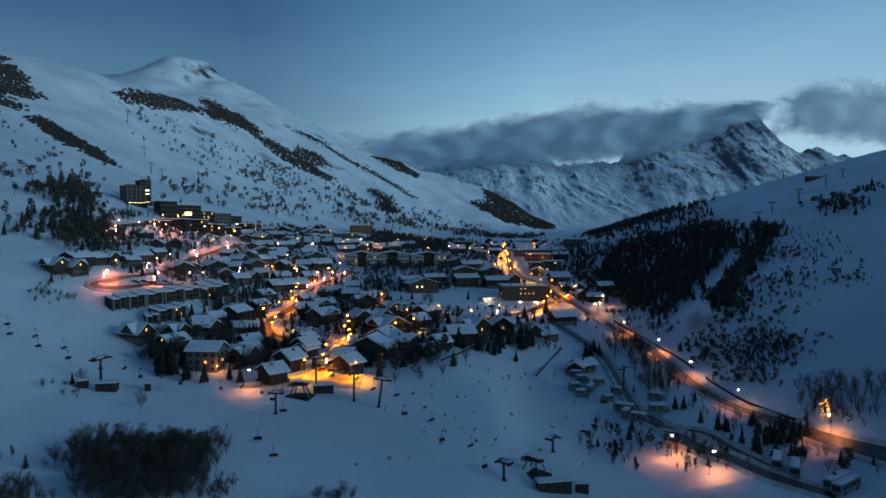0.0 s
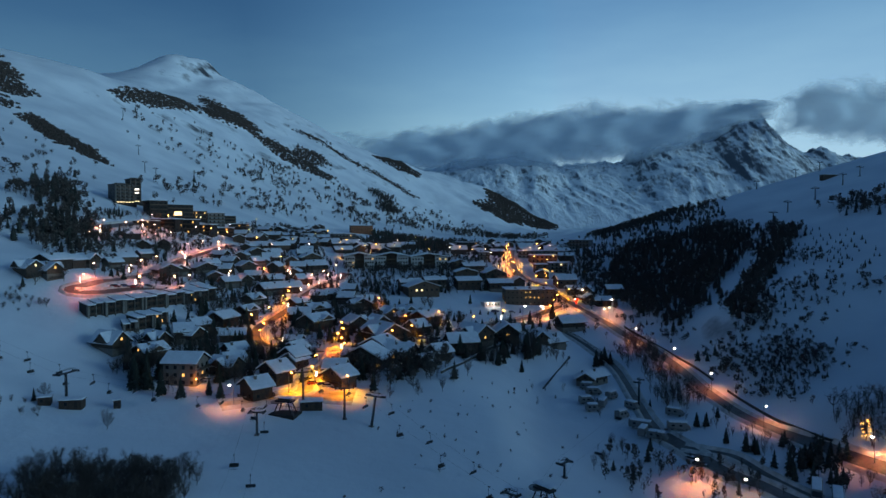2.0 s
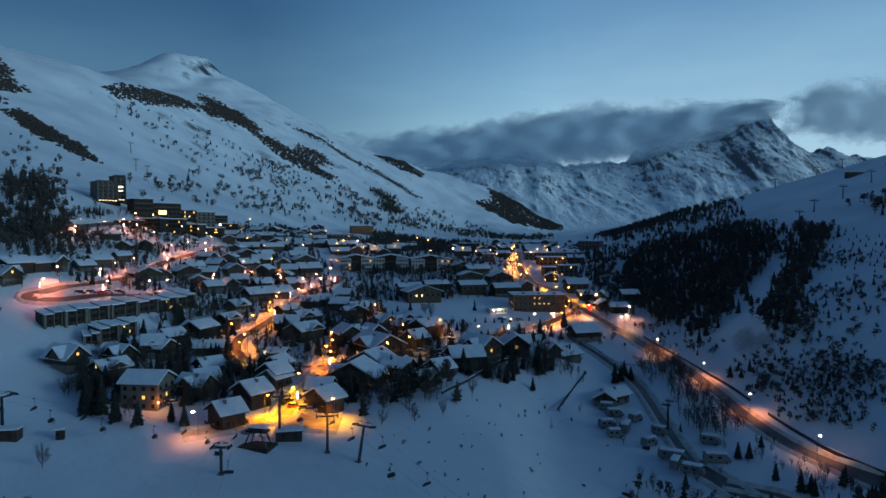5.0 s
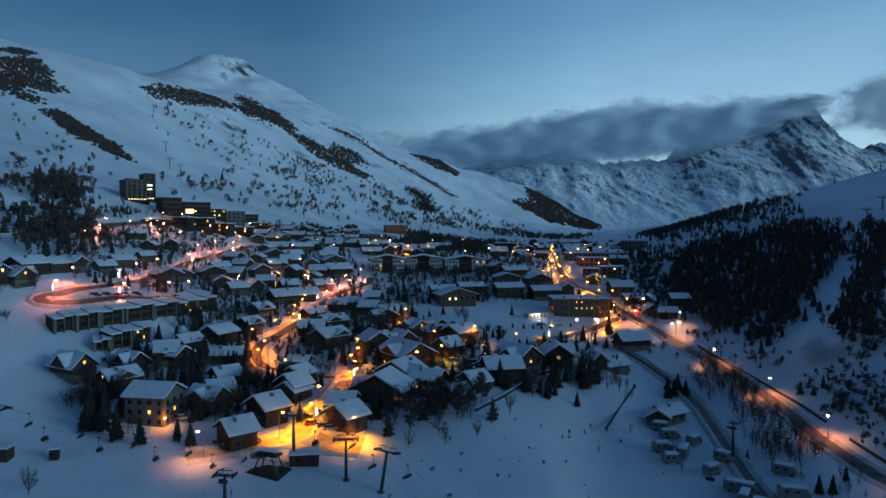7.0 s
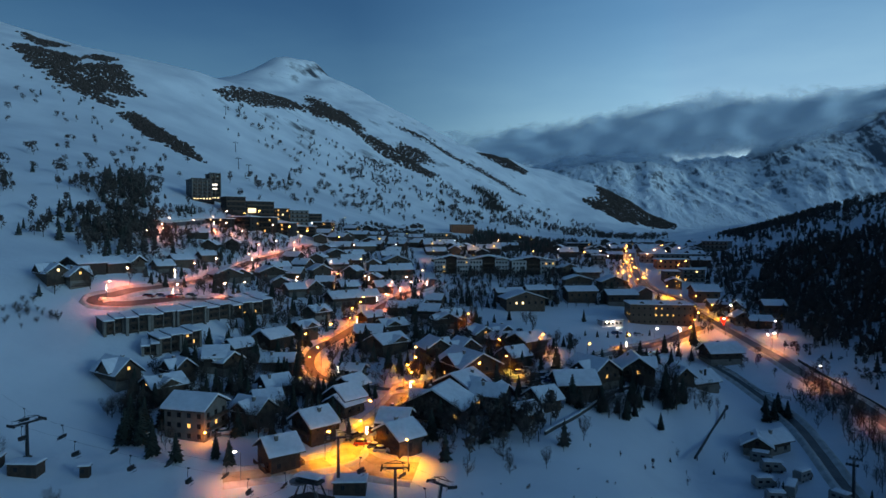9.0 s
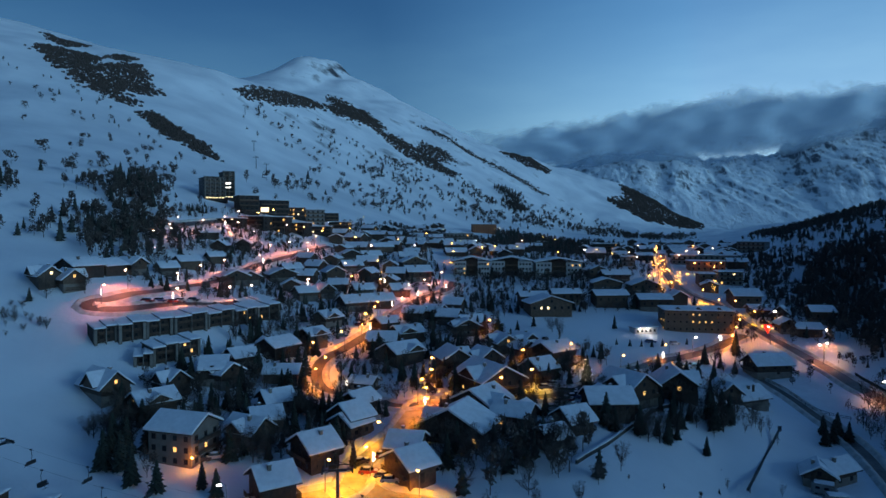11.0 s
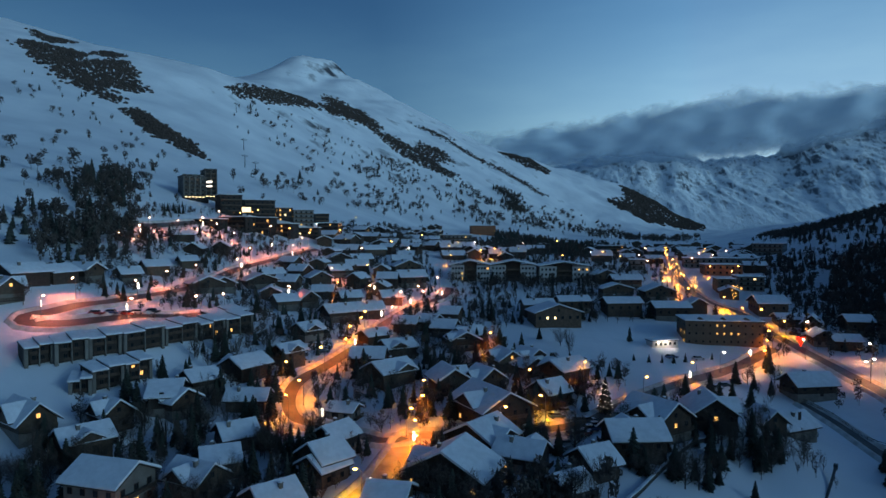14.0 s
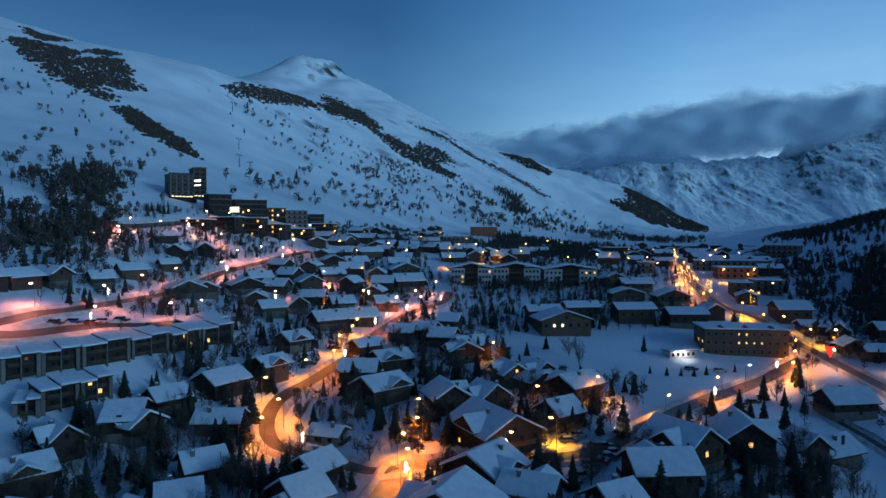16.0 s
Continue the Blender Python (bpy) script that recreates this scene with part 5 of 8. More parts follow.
# ---------------------------------------------------------------- lines and lights
def conveyor(a, b):
    """A covered conveyor belt for skiers, a straight dark trough on legs."""
    a, b = Vector(a), Vector(b)
    run = b - a
    long = run.length
    t = thing("ski_conveyor", a.x, a.y, math.degrees(math.atan2(run.y, run.x)), "dark covered conveyor belt climbing the snow slope", "ski conveyor")
    up = math.degrees(math.asin(run.z / long))
    tilt = pose(0, 0, 2.0, 0, -up, 0)
    part("trough", Shape().box(long / 2, 0, 0, long, 0.5, 0.35), DARKMETAL, t, at=tilt)
    part("hood", Shape().prism([(-0.28, 0.35), (0.28, 0.35), (0.18, 0.55), (-0.18, 0.55)], 0, long), DARKMETAL, t, "dark rounded hood", at=tilt)
    for k in range(8):
        s = (k + 0.5) / 8
        p = a + run * s
        part("leg", Shape().box(0, 0, -4.5, 0.12, 0.3, 4.6), METAL, t, at=tilt @ pose(long * s, 0, 0.1))
    part("motor_housing", Shape().box(long + 0.4, 0, -0.3, 1.0, 0.8, 1.0).box(long + 0.4, 0, 0.7, 1.1, 0.9, 0.12), DARKMETAL, t, "motor housing at the head", at=tilt)
    return t


def fence(name, label, category, points, tall, gap, mat, rails=2, net=False, straight=False):
    """Posts and rails along a line on the ground."""
    line = smooth_line(points, gap)
    x, y = line[0].x, line[0].y
    t = thing(name, x, y, 0, label, category)
    z0 = ground(x, y)
    zs = height([p.x for p in line], [p.y for p in line]) - z0
    if straight:
        zs = np.linspace(zs[0], zs[-1], len(zs))
    me = Shape().box(0, 0, -3.0 if straight else -0.4, 0.1, 0.1, tall + (3.0 if straight else 0.4)).mesh("post", mat)
    for p, z in zip(line, zs):
        part("post", me, mat, t, at=pose(p.x - x, p.y - y, float(z)))
    for k in range(rails):
        s = Shape()
        up = tall * (0.95 - 0.42 * k)
        for (p, a), (q, b) in zip(zip(line, zs), zip(line[1:], zs[1:])):
            s.tube((p.x - x, p.y - y, a + up), (q.x - x, q.y - y, b + up), 0.06, 0.06, 4)
        part("rail", s, mat, t)
    if net:
        s = Shape()
        for (p, a), (q, b) in zip(zip(line, zs), zip(line[1:], zs[1:])):
            d = (q - p).normalized()
            n = Vector((-d.y, d.x, 0)) * 0.02
            s.add([(p.x - x + n.x * e, p.y - y + n.y * e, a + h) for e in (-1, 1) for h in (0.05, tall)] + [(q.x - x + n.x * e, q.y - y + n.y * e, b + h) for e in (-1, 1) for h in (0.05, tall)], [(0, 1, 5, 4), (2, 6, 7, 3), (1, 3, 7, 5), (0, 4, 6, 2)])
        part("netting", s, DARKMETAL, t, "dark safety netting")
    return t


def low_wall(label, points, tall, wide):
    """A dark retaining wall along the ground, capped with snow."""
    line = smooth_line(points, 3.0)
    x, y = line[0].x, line[0].y
    t = thing("retaining_wall", x, y, 0, label, "wall")
    for name, w, lo, hi, mat in (("masonry", wide, -0.8, tall, CONCRETE_DARK), ("coping_snow", wide + 0.16, tall, tall + 0.22, SNOW)):
        s, rows = Shape(), []
        zs = height([p.x for p in line], [p.y for p in line]) - ground(x, y)
        for i, (p, z) in enumerate(zip(line, zs)):
            d = (line[min(i + 1, len(line) - 1)] - line[max(i - 1, 0)]).normalized()
            n = Vector((-d.y, d.x, 0)) * w / 2
            rows += [(p.x - x + n.x * e, p.y - y + n.y * e, z + h) for e, h in ((-1, lo), (1, lo), (1, hi), (-1, hi))]
        m = len(line)
        s.add(rows, [(4 * i + k, 4 * i + (k + 1) % 4, 4 * i + 4 + (k + 1) % 4, 4 * i + 4 + k) for i in range(m - 1) for k in range(4)] + [(3, 2, 1, 0), (4 * m - 4, 4 * m - 3, 4 * m - 2, 4 * m - 1)])
        part(name, s, mat, t)
    return t


def light_figure(x, y, up=4.2):
    """A lit winter figure of white light hung on a street pole."""
    t = thing("light_figure", x, y, random.Random(int(x)).uniform(-30, 30), "white festive light figure glowing on a pole", "festive light", "festive light figures")
    part("pole", Shape().tube((0, 0, -0.4), (0, 0, up + 1.2), 0.07, 0.05, 6), METAL, t)
    s = Shape()
    pts = [(0.2, -0.1, up - 1.0), (0.55, -0.1, up - 0.5), (0.3, -0.1, up), (0.6, -0.1, up + 0.5), (0.2, -0.1, up + 1.0), (0.12, -0.1, up)]
    for a, b in zip(pts, pts[1:] + pts[:1]):
        s.tube(a, b, 0.07, 0.07, 5)
    part("light_tube", s, FAIRY, t, "glowing white light tube")
    return t


def fairy_tree(x, y, tall, wide, bulbs, label):
    """Strings of little lights drawn up over a bare tree."""
    rnd = random.Random(int(x + y))
    t = thing("lit_tree", x, y, 0, label, "festive light")
    part("trunk", trunk_shape(tall, 0.16), BARK, t)
    me = Shape().ball(0, 0, 0, 0.1, 0.1, 0.1, 3, 5).mesh("bulb", GOLDEN)
    for k in range(bulbs):
        h = rnd.uniform(0.15, 1)
        r = wide * (0.35 + 0.65 * math.sin(math.pi * min(h, 0.9))) * rnd.uniform(0.5, 1)
        a = rnd.uniform(0, 6.283)
        part("bulb", me, None, t, at=Matrix.Translation((r * math.cos(a), r * math.sin(a), tall * h)))
        if k % 4 == 0:
            part("branch", Shape().tube((0, 0, tall * h * 0.7), (r * math.cos(a), r * math.sin(a), tall * h), 0.05, 0.02, 3), BARK, t)
    return t


def lit_sign(x, y, z, yaw, wide, tall, mat, label):
    """A glowing sign panel on a wall, in its frame."""
    t = new("lit_sign")
    t.matrix_basis = pose(x, y, z, 0, 0, yaw)
    tagged(t, label, "sign")
    part("sign_frame", Shape().box(0, 0.1, -tall / 2 - 0.15, wide + 0.3, 0.25, tall + 0.3), DARKMETAL, t)
    part("sign_panel", Shape().box(0, -0.05, -tall / 2, wide, 0.08, tall), mat, t, "glowing panel")
    return t


def ornament(x, y, z):
    """A red glowing winter ornament: a round head, a body and two raised arms of light."""
    t = new("red_ornament")
    t.matrix_basis = pose(x, y, z)
    tagged(t, "red glowing ornament on a post at the roundabout", "festive light")
    part("glowing_bow", Shape().ball(-0.75, 0, 0.9, 0.8, 0.25, 0.75, 5, 10).ball(0.75, 0, 0.9, 0.8, 0.25, 0.75, 5, 10), RED, t, smooth=True)
    part("glowing_drop", Shape().ball(0, 0, -0.1, 0.95, 0.25, 1.0, 5, 10).ball(0.1, 0, -1.2, 0.4, 0.2, 0.9, 5, 8), RED, t, smooth=True)
    return t


def fairy_conifer(x, y, tall):
    """A spruce with strings of small white lights."""
    t = thing("lit_conifer", x, y, 0, "dark spruce wound with strings of white lights", "tree")
    k = tall / 10
    part("trunk", trunk_shape(tall, 0.2), BARK, t)
    part("crown", conifer_mesh(5, 15, 9).mesh("crown", NEEDLE), NEEDLE, t, at=Matrix.Diagonal((k, k, k, 1)))
    for ring in range(5):
        s = Shape()
        z, r = tall * (0.18 + 0.15 * ring), 2.0 * k * (1 - 0.18 * ring)
        for j in range(14 - 2 * ring):
            a = 6.283 * j / (14 - 2 * ring)
            s.ball(r * math.cos(a), r * math.sin(a), z + 0.25 * math.sin(2 * a), 0.045, 0.045, 0.045, 3, 5)
        part("light_string", s, FAIRY, t, "string of small white lights")
    return t


def post_under(x, y, z):
    t = thing("sign_post", x, y, 0, "steel post carrying the red ornament", "post")
    part("shaft", Shape().tube((0, 0, -0.4), (0, 0, z - ground(x, y) + 0.6), 0.09, 0.08, 7), METAL, t)


# ---------------------------------------------------------------- the roads
road("village_road", 5.6, (-66.2, 207.8), (-59.2, 211.8), (-50.8, 218.1), (-44.9, 223.3), (-45.9, 233.0), (-45.1, 240.0), (-43.7, 247.7), (-42.6, 255.9), (-42.4, 266.1), (-42.1, 274.0), (-37.1, 275.6), top=LAMP_TINTED_SNOW)
road("square_road", 9.0, (-45.4, 226.0), (-39.1, 221.3), (-33.4, 220.7), (-28.1, 220.7), top=LAMP_TINTED_SNOW)
road("bend_road", 4.3, (-41.9, 273.3), (-48.2, 270.4), (-56.6, 273.6), (-65.0, 275.5), (-71.9, 277.7), (-77.4, 284.8), (-80.6, 293.5), (-81.7, 303.9), (-79.4, 317.3), (-77.9, 335.8), (-77.4, 354.3), (-76.0, 375.1), (-72.1, 398.4), (-64.4, 419.8), (-65.0, 440.0))
road("cross_street", 5.0, (-37.1, 275.6), (-25.8, 282.5), (-15.5, 282.2), (-7.8, 284.5), (0.2, 292.6), (9.9, 307.3), (23.1, 326.3), (41.5, 353.8), (56.9, 373.0), (67.2, 386.4))
road("upper_road", 4.6, (-148.2, 475.1), (-152.0, 455.4), (-153.7, 430.6), (-155.8, 393.4), (-152.2, 363.2), (-150.8, 341.0), (-146.1, 308.4), (-148.1, 288.7), (-151.5, 281.3), (-151.6, 278.3), (-148.0, 278.6), (-139.4, 286.5), (-130.3, 309.9), (-124.9, 337.4))
road("terrace_road", 5.0, (-212.0, 396.9), (-207.3, 412.5), (-204.7, 439.1), (-199.6, 466.3))
road("main_road", 5.0, (67.9, 655.0), (56.5, 555.4), (52.1, 489.7), (56.0, 453.1), (66.7, 436.2), (70.3, 411.4), (74.8, 391.7), (80.8, 364.9), (87.3, 333.0), (93.1, 307.8), (96.0, 280.4), (96.2, 252.5), (98.4, 234.4), (102.1, 222.6), (105.8, 212.8), (109.2, 203.9), (111.7, 194.9), (115.0, 185.9), (120.5, 173.0), (123.5, 162.3))
road("lower_lane", 3.0, (60.1, 335.6), (67.6, 319.0), (73.2, 294.7), (71.4, 259.6), (70.1, 238.4), (69.8, 225.7))
road("lower_road", 5.0, (70.4, 223.0), (73.7, 212.5), (75.9, 203.1), (78.5, 194.0), (84.4, 184.2), (88.0, 174.9), (94.7, 167.3), (100.1, 161.6))
road("muddy_track", 2.6, (73.3, 213.0), (78.0, 208.7), (83.7, 202.2), (86.5, 192.5), (89.4, 184.3), (92.8, 176.6))

# ---------------------------------------------------------------- the houses
chalet(-117.6, 244.9, 156, 10.9, 7.2, 4.5, 3.2, 2, 2)
chalet(-106.7, 256.0, 154, 8.4, 6.5, 4.0, 2.6, 0, 2)
chalet(-103.1, 243.7, 58, 8.8, 7.6, 4.5, 2.0, 4, 2)
apartment_house(-84.1, 228.1, -5, 10.8, 9.2, 7.5, 2.4)
chalet(-74.9, 239.4, 164, 8.4, 7.1, 4.0, 2.5, 0, 2)
chalet(-78.9, 261.2, 47, 7.2, 7.6, 3.2, 2.2, 0, 2)
chalet(-75.5, 248.7, 35, 6.5, 8.4, 3.5, 1.8, 0, 2)
chalet(-55.9, 232.6, 52, 6.7, 9.2, 4.8, 2.6, 0, 2)
chalet(-54.6, 252.4, 57, 6.5, 8.4, 4.6, 2.6, 0, 2)
chalet(-56.6, 263.9, 66, 6.8, 6.7, 4.0, 2.0, 0, 2)
chalet(-54.1, 250.7, 62, 6.7, 7.1, 3.4, 2.0, 0, 2)
chalet(-61.9, 283.6, -6, 6.5, 5.0, 2.6, 1.2, 0, 2)
chalet(-58.4, 311.9, 53, 11.3, 10.1, 4.6, 2.4, 0, 2)
chalet(-89.7, 310.8, 66, 7.7, 6.7, 5.0, 1.8, 0, 2)
chalet(-95.5, 296.1, 69, 10.0, 8.4, 4.0, 2.2, 0, 2)
chalet(-100.4, 281.2, 58, 7.1, 7.6, 4.0, 2.0, 0, 2)
chalet(-101.7, 269.5, 25, 6.5, 11.8, 5.2, 2.4, 0, 2)
chalet(-98.8, 268.4, 163, 7.6, 7.9, 4.4, 2.2, 0, 2)
chalet(-36.9, 238.4, -0, 6.5, 8.4, 4.6, 2.0, 1, 2)
chalet(-34.2, 230.6, 50, 6.5, 9.2, 4.6, 2.4, 0, 2)
chalet(-28.2, 253.2, 77, 10.9, 15.6, 3.6, 4.2, 3, 2)
chalet(-24.9, 269.7, 63, 10.1, 11.6, 3.8, 3.0, 2, 2)
chalet(-15.7, 262.4, -15, 9.0, 7.6, 3.6, 2.2, 1, 2)
chalet(-25.4, 288.3, 129, 16.0, 13.6, 5.0, 3.6, 2, 2)
chalet(-40.0, 308.7, 120, 10.1, 9.1, 4.2, 2.8, 0, 2)
chalet(-30.1, 311.9, 132, 7.6, 8.3, 3.8, 2.8, 0, 2)
chalet(-11.8, 302.1, 46, 7.4, 7.6, 4.4, 2.4, 0, 2)
chalet(-26.4, 332.2, 121, 9.2, 7.8, 4.0, 2.4, 1, 2)
chalet(-19.0, 334.8, 134, 7.6, 7.8, 4.0, 2.4, 0, 2)
chalet(-8.1, 324.4, 49, 11.4, 9.2, 4.4, 2.2, 0, 2)
chalet(-1.5, 260.8, 39, 6.5, 7.6, 3.4, 2.4, 0, 2)
chalet(-6.4, 251.0, 42, 5.9, 6.5, 2.8, 2.0, 0, 2)
chalet(7.2, 274.1, 15, 11.1, 9.2, 5.4, 2.6, 0, 2)
chalet(13.1, 286.7, 133, 11.8, 10.6, 5.4, 3.4, 1, 2)
chalet(27.0, 297.2, 94, 11.8, 9.9, 5.0, 3.4, 2, 2)
chalet(47.5, 310.7, 34, 14.7, 8.4, 3.6, 2.6, 0, 2)
chalet(42.2, 305.3, 111, 6.7, 6.5, 3.4, 2.6, 0, 2)
chalet(63.6, 341.5, 19, 12.5, 8.4, 5.0, 2.6, 0, 2)
chalet(-19.1, 328.9, 134, 7.6, 8.8, 3.4, 2.0, 0, 2)
chalet(-13.3, 392.6, 111, 11.8, 18.6, 6.0, 3.0, 2, 1)
chalet(-20.7, 405.0, 19, 12.4, 8.4, 5.4, 1.6, 0, 1)
chalet(-6.2, 416.2, 20, 12.9, 8.4, 5.4, 1.6, 0, 1)
chalet(14.5, 418.4, 16, 14.7, 10.1, 6.0, 1.8, 0, 1)
chalet(34.3, 418.3, 12, 14.2, 10.1, 6.0, 1.8, 0, 1)
chalet(33.2, 450.6, 103, 10.1, 13.9, 5.0, 2.6, 0, 1)
chalet(20.2, 472.3, 15, 14.3, 8.4, 5.0, 2.0, 0, 1)
chalet(10.2, 480.9, 107, 8.4, 10.7, 5.0, 2.2, 0, 1)
chalet(14.1, 451.0, 106, 7.6, 14.4, 4.5, 2.0, 0, 1)
chalet(-83.3, 434.1, 33, 12.6, 10.1, 5.5, 2.6, 0, 1)
chalet(-92.1, 459.2, 124, 8.4, 14.3, 5.0, 2.8, 0, 1)
chalet(-93.5, 364.1, 46, 12.0, 9.2, 4.0, 2.4, 0, 1)
chalet(-84.8, 374.5, 37, 9.3, 8.4, 4.0, 2.4, 0, 1)
chalet(-115.1, 362.5, 44, 8.0, 8.4, 4.0, 2.0, 0, 1)
chalet(-110.5, 373.2, 132, 8.4, 6.6, 4.0, 2.4, 0, 1)
chalet(-137.5, 385.0, 136, 9.2, 12.9, 4.2, 2.4, 0, 1)
chalet(-144.3, 365.6, 139, 8.4, 9.1, 4.0, 2.2, 0, 1)
chalet(-120.0, 407.7, 131, 8.4, 9.5, 4.0, 2.4, 0, 1)
chalet(-118.0, 428.7, 39, 9.9, 7.6, 4.0, 2.2, 0, 1)
chalet(-138.9, 399.4, 45, 8.7, 7.6, 3.6, 2.0, 0, 1)
chalet(-128.2, 454.5, 129, 7.6, 11.7, 4.4, 2.4, 0, 1)
chalet(-119.7, 466.5, 38, 10.7, 7.6, 4.0, 2.0, 0, 1)
chalet(-123.7, 501.6, 37, 12.9, 7.6, 4.0, 2.0, 0, 1)
chalet(-82.7, 396.8, 35, 8.5, 6.7, 4.0, 2.2, 0, 1)
chalet(-97.4, 386.5, 38, 8.3, 6.7, 3.6, 2.0, 0, 1)
chalet(-67.3, 365.8, 2, 8.2, 8.4, 4.0, 2.0, 0, 1)
chalet(-59.9, 370.9, -13, 7.5, 8.4, 4.2, 2.0, 0, 1)
chalet(-52.4, 365.8, -5, 8.0, 8.4, 4.0, 2.2, 0, 1)
chalet(-53.9, 385.0, -6, 7.2, 7.6, 4.0, 2.0, 0, 1)
chalet(-43.4, 351.7, 117, 8.4, 9.7, 4.0, 2.4, 0, 2)
chalet(-42.2, 357.6, 50, 10.4, 7.6, 4.0, 2.2, 1, 2)
chalet(-63.3, 337.4, 43, 10.0, 9.2, 4.0, 2.0, 0, 2)
chalet(-74.3, 347.1, 52, 8.9, 6.7, 3.4, 1.6, 0, 2)
chalet(-94.2, 335.5, 61, 7.7, 7.6, 4.0, 2.0, 0, 2)
chalet(-171.6, 284.1, 151, 10.1, 7.1, 4.2, 2.6, 1, 2)
chalet(-164.7, 286.2, 150, 10.1, 6.5, 4.2, 2.6, 2, 2)
chalet(-169.4, 296.7, 75, 11.2, 9.2, 4.4, 2.2, 0, 2)
chalet(-168.2, 307.9, 90, 10.5, 8.4, 4.0, 2.0, 0, 1)
chalet(-168.1, 320.9, 178, 7.6, 8.5, 4.4, 2.2, 2, 1)
chalet(-165.4, 338.9, 55, 6.5, 7.6, 4.0, 2.0, 0, 1)
chalet(-170.3, 360.8, 54, 8.8, 8.4, 4.2, 2.0, 0, 1)
chalet(-148.0, 360.2, 140, 9.2, 11.6, 4.2, 2.4, 0, 1)
chalet(-191.4, 411.0, 52, 9.8, 6.7, 4.0, 1.4, 0, 1)
chalet(-169.9, 382.4, 51, 6.5, 6.7, 3.6, 1.6, 0, 1)
chalet(85.3, 395.5, 91, 7.6, 6.5, 4.0, 2.0, 0, 1)
chalet(103.2, 410.1, -1, 8.6, 9.2, 6.0, 1.8, 0, 1)
chalet(92.0, 391.3, -0, 8.8, 7.6, 3.6, 1.6, 0, 1)
chalet(79.2, 439.9, 5, 12.2, 13.4, 6.0, 2.6, 0, 1)
chalet(88.6, 413.9, 69, 7.6, 6.9, 4.0, 3.0, 1, 1)
chalet(82.5, 423.2, 3, 9.9, 8.4, 3.4, 1.6, 0, 1)
kiosk(26.2, 376.4, 26, 10.3, 4.2)
chalet(60.4, 273.7, 35, 8.1, 5.9, 3.6, 1.8, 0, 1)
chalet(55.8, 270.4, 77, 5.9, 6.5, 3.4, 2.0, 0, 1)
chalet(-58.0, 217.1, 45, 6.5, 8.4, 4.2, 2.4, 0, 2)
terrace_house(-136.5, 267.0, 57, 6.4, 5.0, 4.4)
terrace_house(-131.3, 271.8, 54, 7.5, 5.0, 5.2)
terrace_house(-127.1, 278.2, 57, 7.9, 5.0, 4.8)
terrace_house(-122.9, 286.6, 70, 11.9, 5.5, 5.2)
terrace_house(-119.8, 298.4, 74, 11.1, 5.5, 4.8)
terrace_house(-120.3, 263.5, 35, 4.9, 5.0, 3.2)
terrace_house(-118.2, 267.5, 65, 7.6, 5.0, 4.8)
terrace_house(-115.2, 274.5, 66, 6.9, 5.0, 4.6)
terrace_house(-116.5, 309.4, 72, 9.4, 5.5, 5.2)
terrace_house(-114.3, 321.8, 70, 10.8, 5.5, 5.4)
terrace_house(-119.4, 325.3, 71, 14.0, 5.0, 4.6)
flats(48.8, 392.6, 4, 27.4, 15.0, 9, 3, CREAM, 0.34, 'hotel')
lodge(-59.2, 466.2, 11, 20.1, 13.0, 8.5)
lodge(-37.5, 475.2, 7, 23.3, 13.0, 8.5)
lodge(-11.5, 479.9, 11, 26.1, 13.0, 8.5)
flats(-121.5, 956.2, 22, 31.7, 12.0, 13, 5, TERRACOTTA, 0.1, 'block')
flats(-98.1, 635.1, 24, 23.3, 14.0, 9, 3, GREY, 0.1, 'block')
flats(-235.6, 488.0, 46, 13.0, 14.0, 15, 6, CONCRETE, 0.04, 'tower')
flats(-237.5, 509.6, 45, 7.3, 11.0, 19, 7, DARKWALL, 0.0, 'tower')
flats(-209.4, 485.4, 43, 12.6, 14.0, 13, 4, DARKWALL, 0.04, 'block')
flats(-204.9, 512.7, 41, 19.1, 14.0, 12, 4, DARKWALL, 0.08, 'block')
flats(-196.0, 531.1, 39, 9.7, 12.0, 9, 3, DARKWALL, 0.2, 'block')
flats(-185.5, 537.3, 37, 13.3, 12.0, 11, 4, GREY, 0.2, 'block')
flats(-184.1, 566.5, 36, 10.1, 10.0, 8, 3, DARKWALL, 0.2, 'block')
flats(-34.2, 713.7, 17, 10.5, 10.0, 6, 2, GREY, 0.2, 'block')
flats(32.1, 539.8, 1, 8.8, 10.0, 6, 2, GREY, 0.0, 'block')
flats(122.6, 595.7, -29, 18.5, 12.0, 8, 3, GREY, 0.0, 'block')
flats(68.8, 477.7, 3, 8.3, 10.0, 7, 3, CREAM, 0.1, 'block')
flats(82.8, 488.2, 1, 12.6, 12.0, 7, 3, GREY, 0.1, 'block')
flats(78.6, 531.1, 3, 20.7, 12.0, 6, 2, TERRACOTTA, 0.05, 'block')
flats(72.1, 560.2, -5, 20.0, 14.0, 6, 2, GREY, 0.05, 'block')
flats(92.0, 558.4, -5, 20.0, 14.0, 6, 2, GREY, 0.05, 'block')
flats(23.4, 666.9, 11, 18.5, 12.0, 7, 3, DARKWALL, 0.15, 'block')
flats(-192.2, 465.0, -8, 18.0, 10.0, 8.0, 3, DARKWALL, 0.3, 'block')
flats(-182.7, 473.8, 4, 16.0, 10.0, 10.0, 3, DARKWALL, 0.3, 'block')
flats(-173.1, 484.1, -8, 14.0, 10.0, 8.0, 3, DARKWALL, 0.3, 'block')
flats(-166.1, 501.1, 14, 16.0, 10.0, 7.0, 3, DARKWALL, 0.3, 'block')
flats(-166.4, 540.0, 4, 14.0, 10.0, 7.0, 3, DARKWALL, 0.3, 'block')
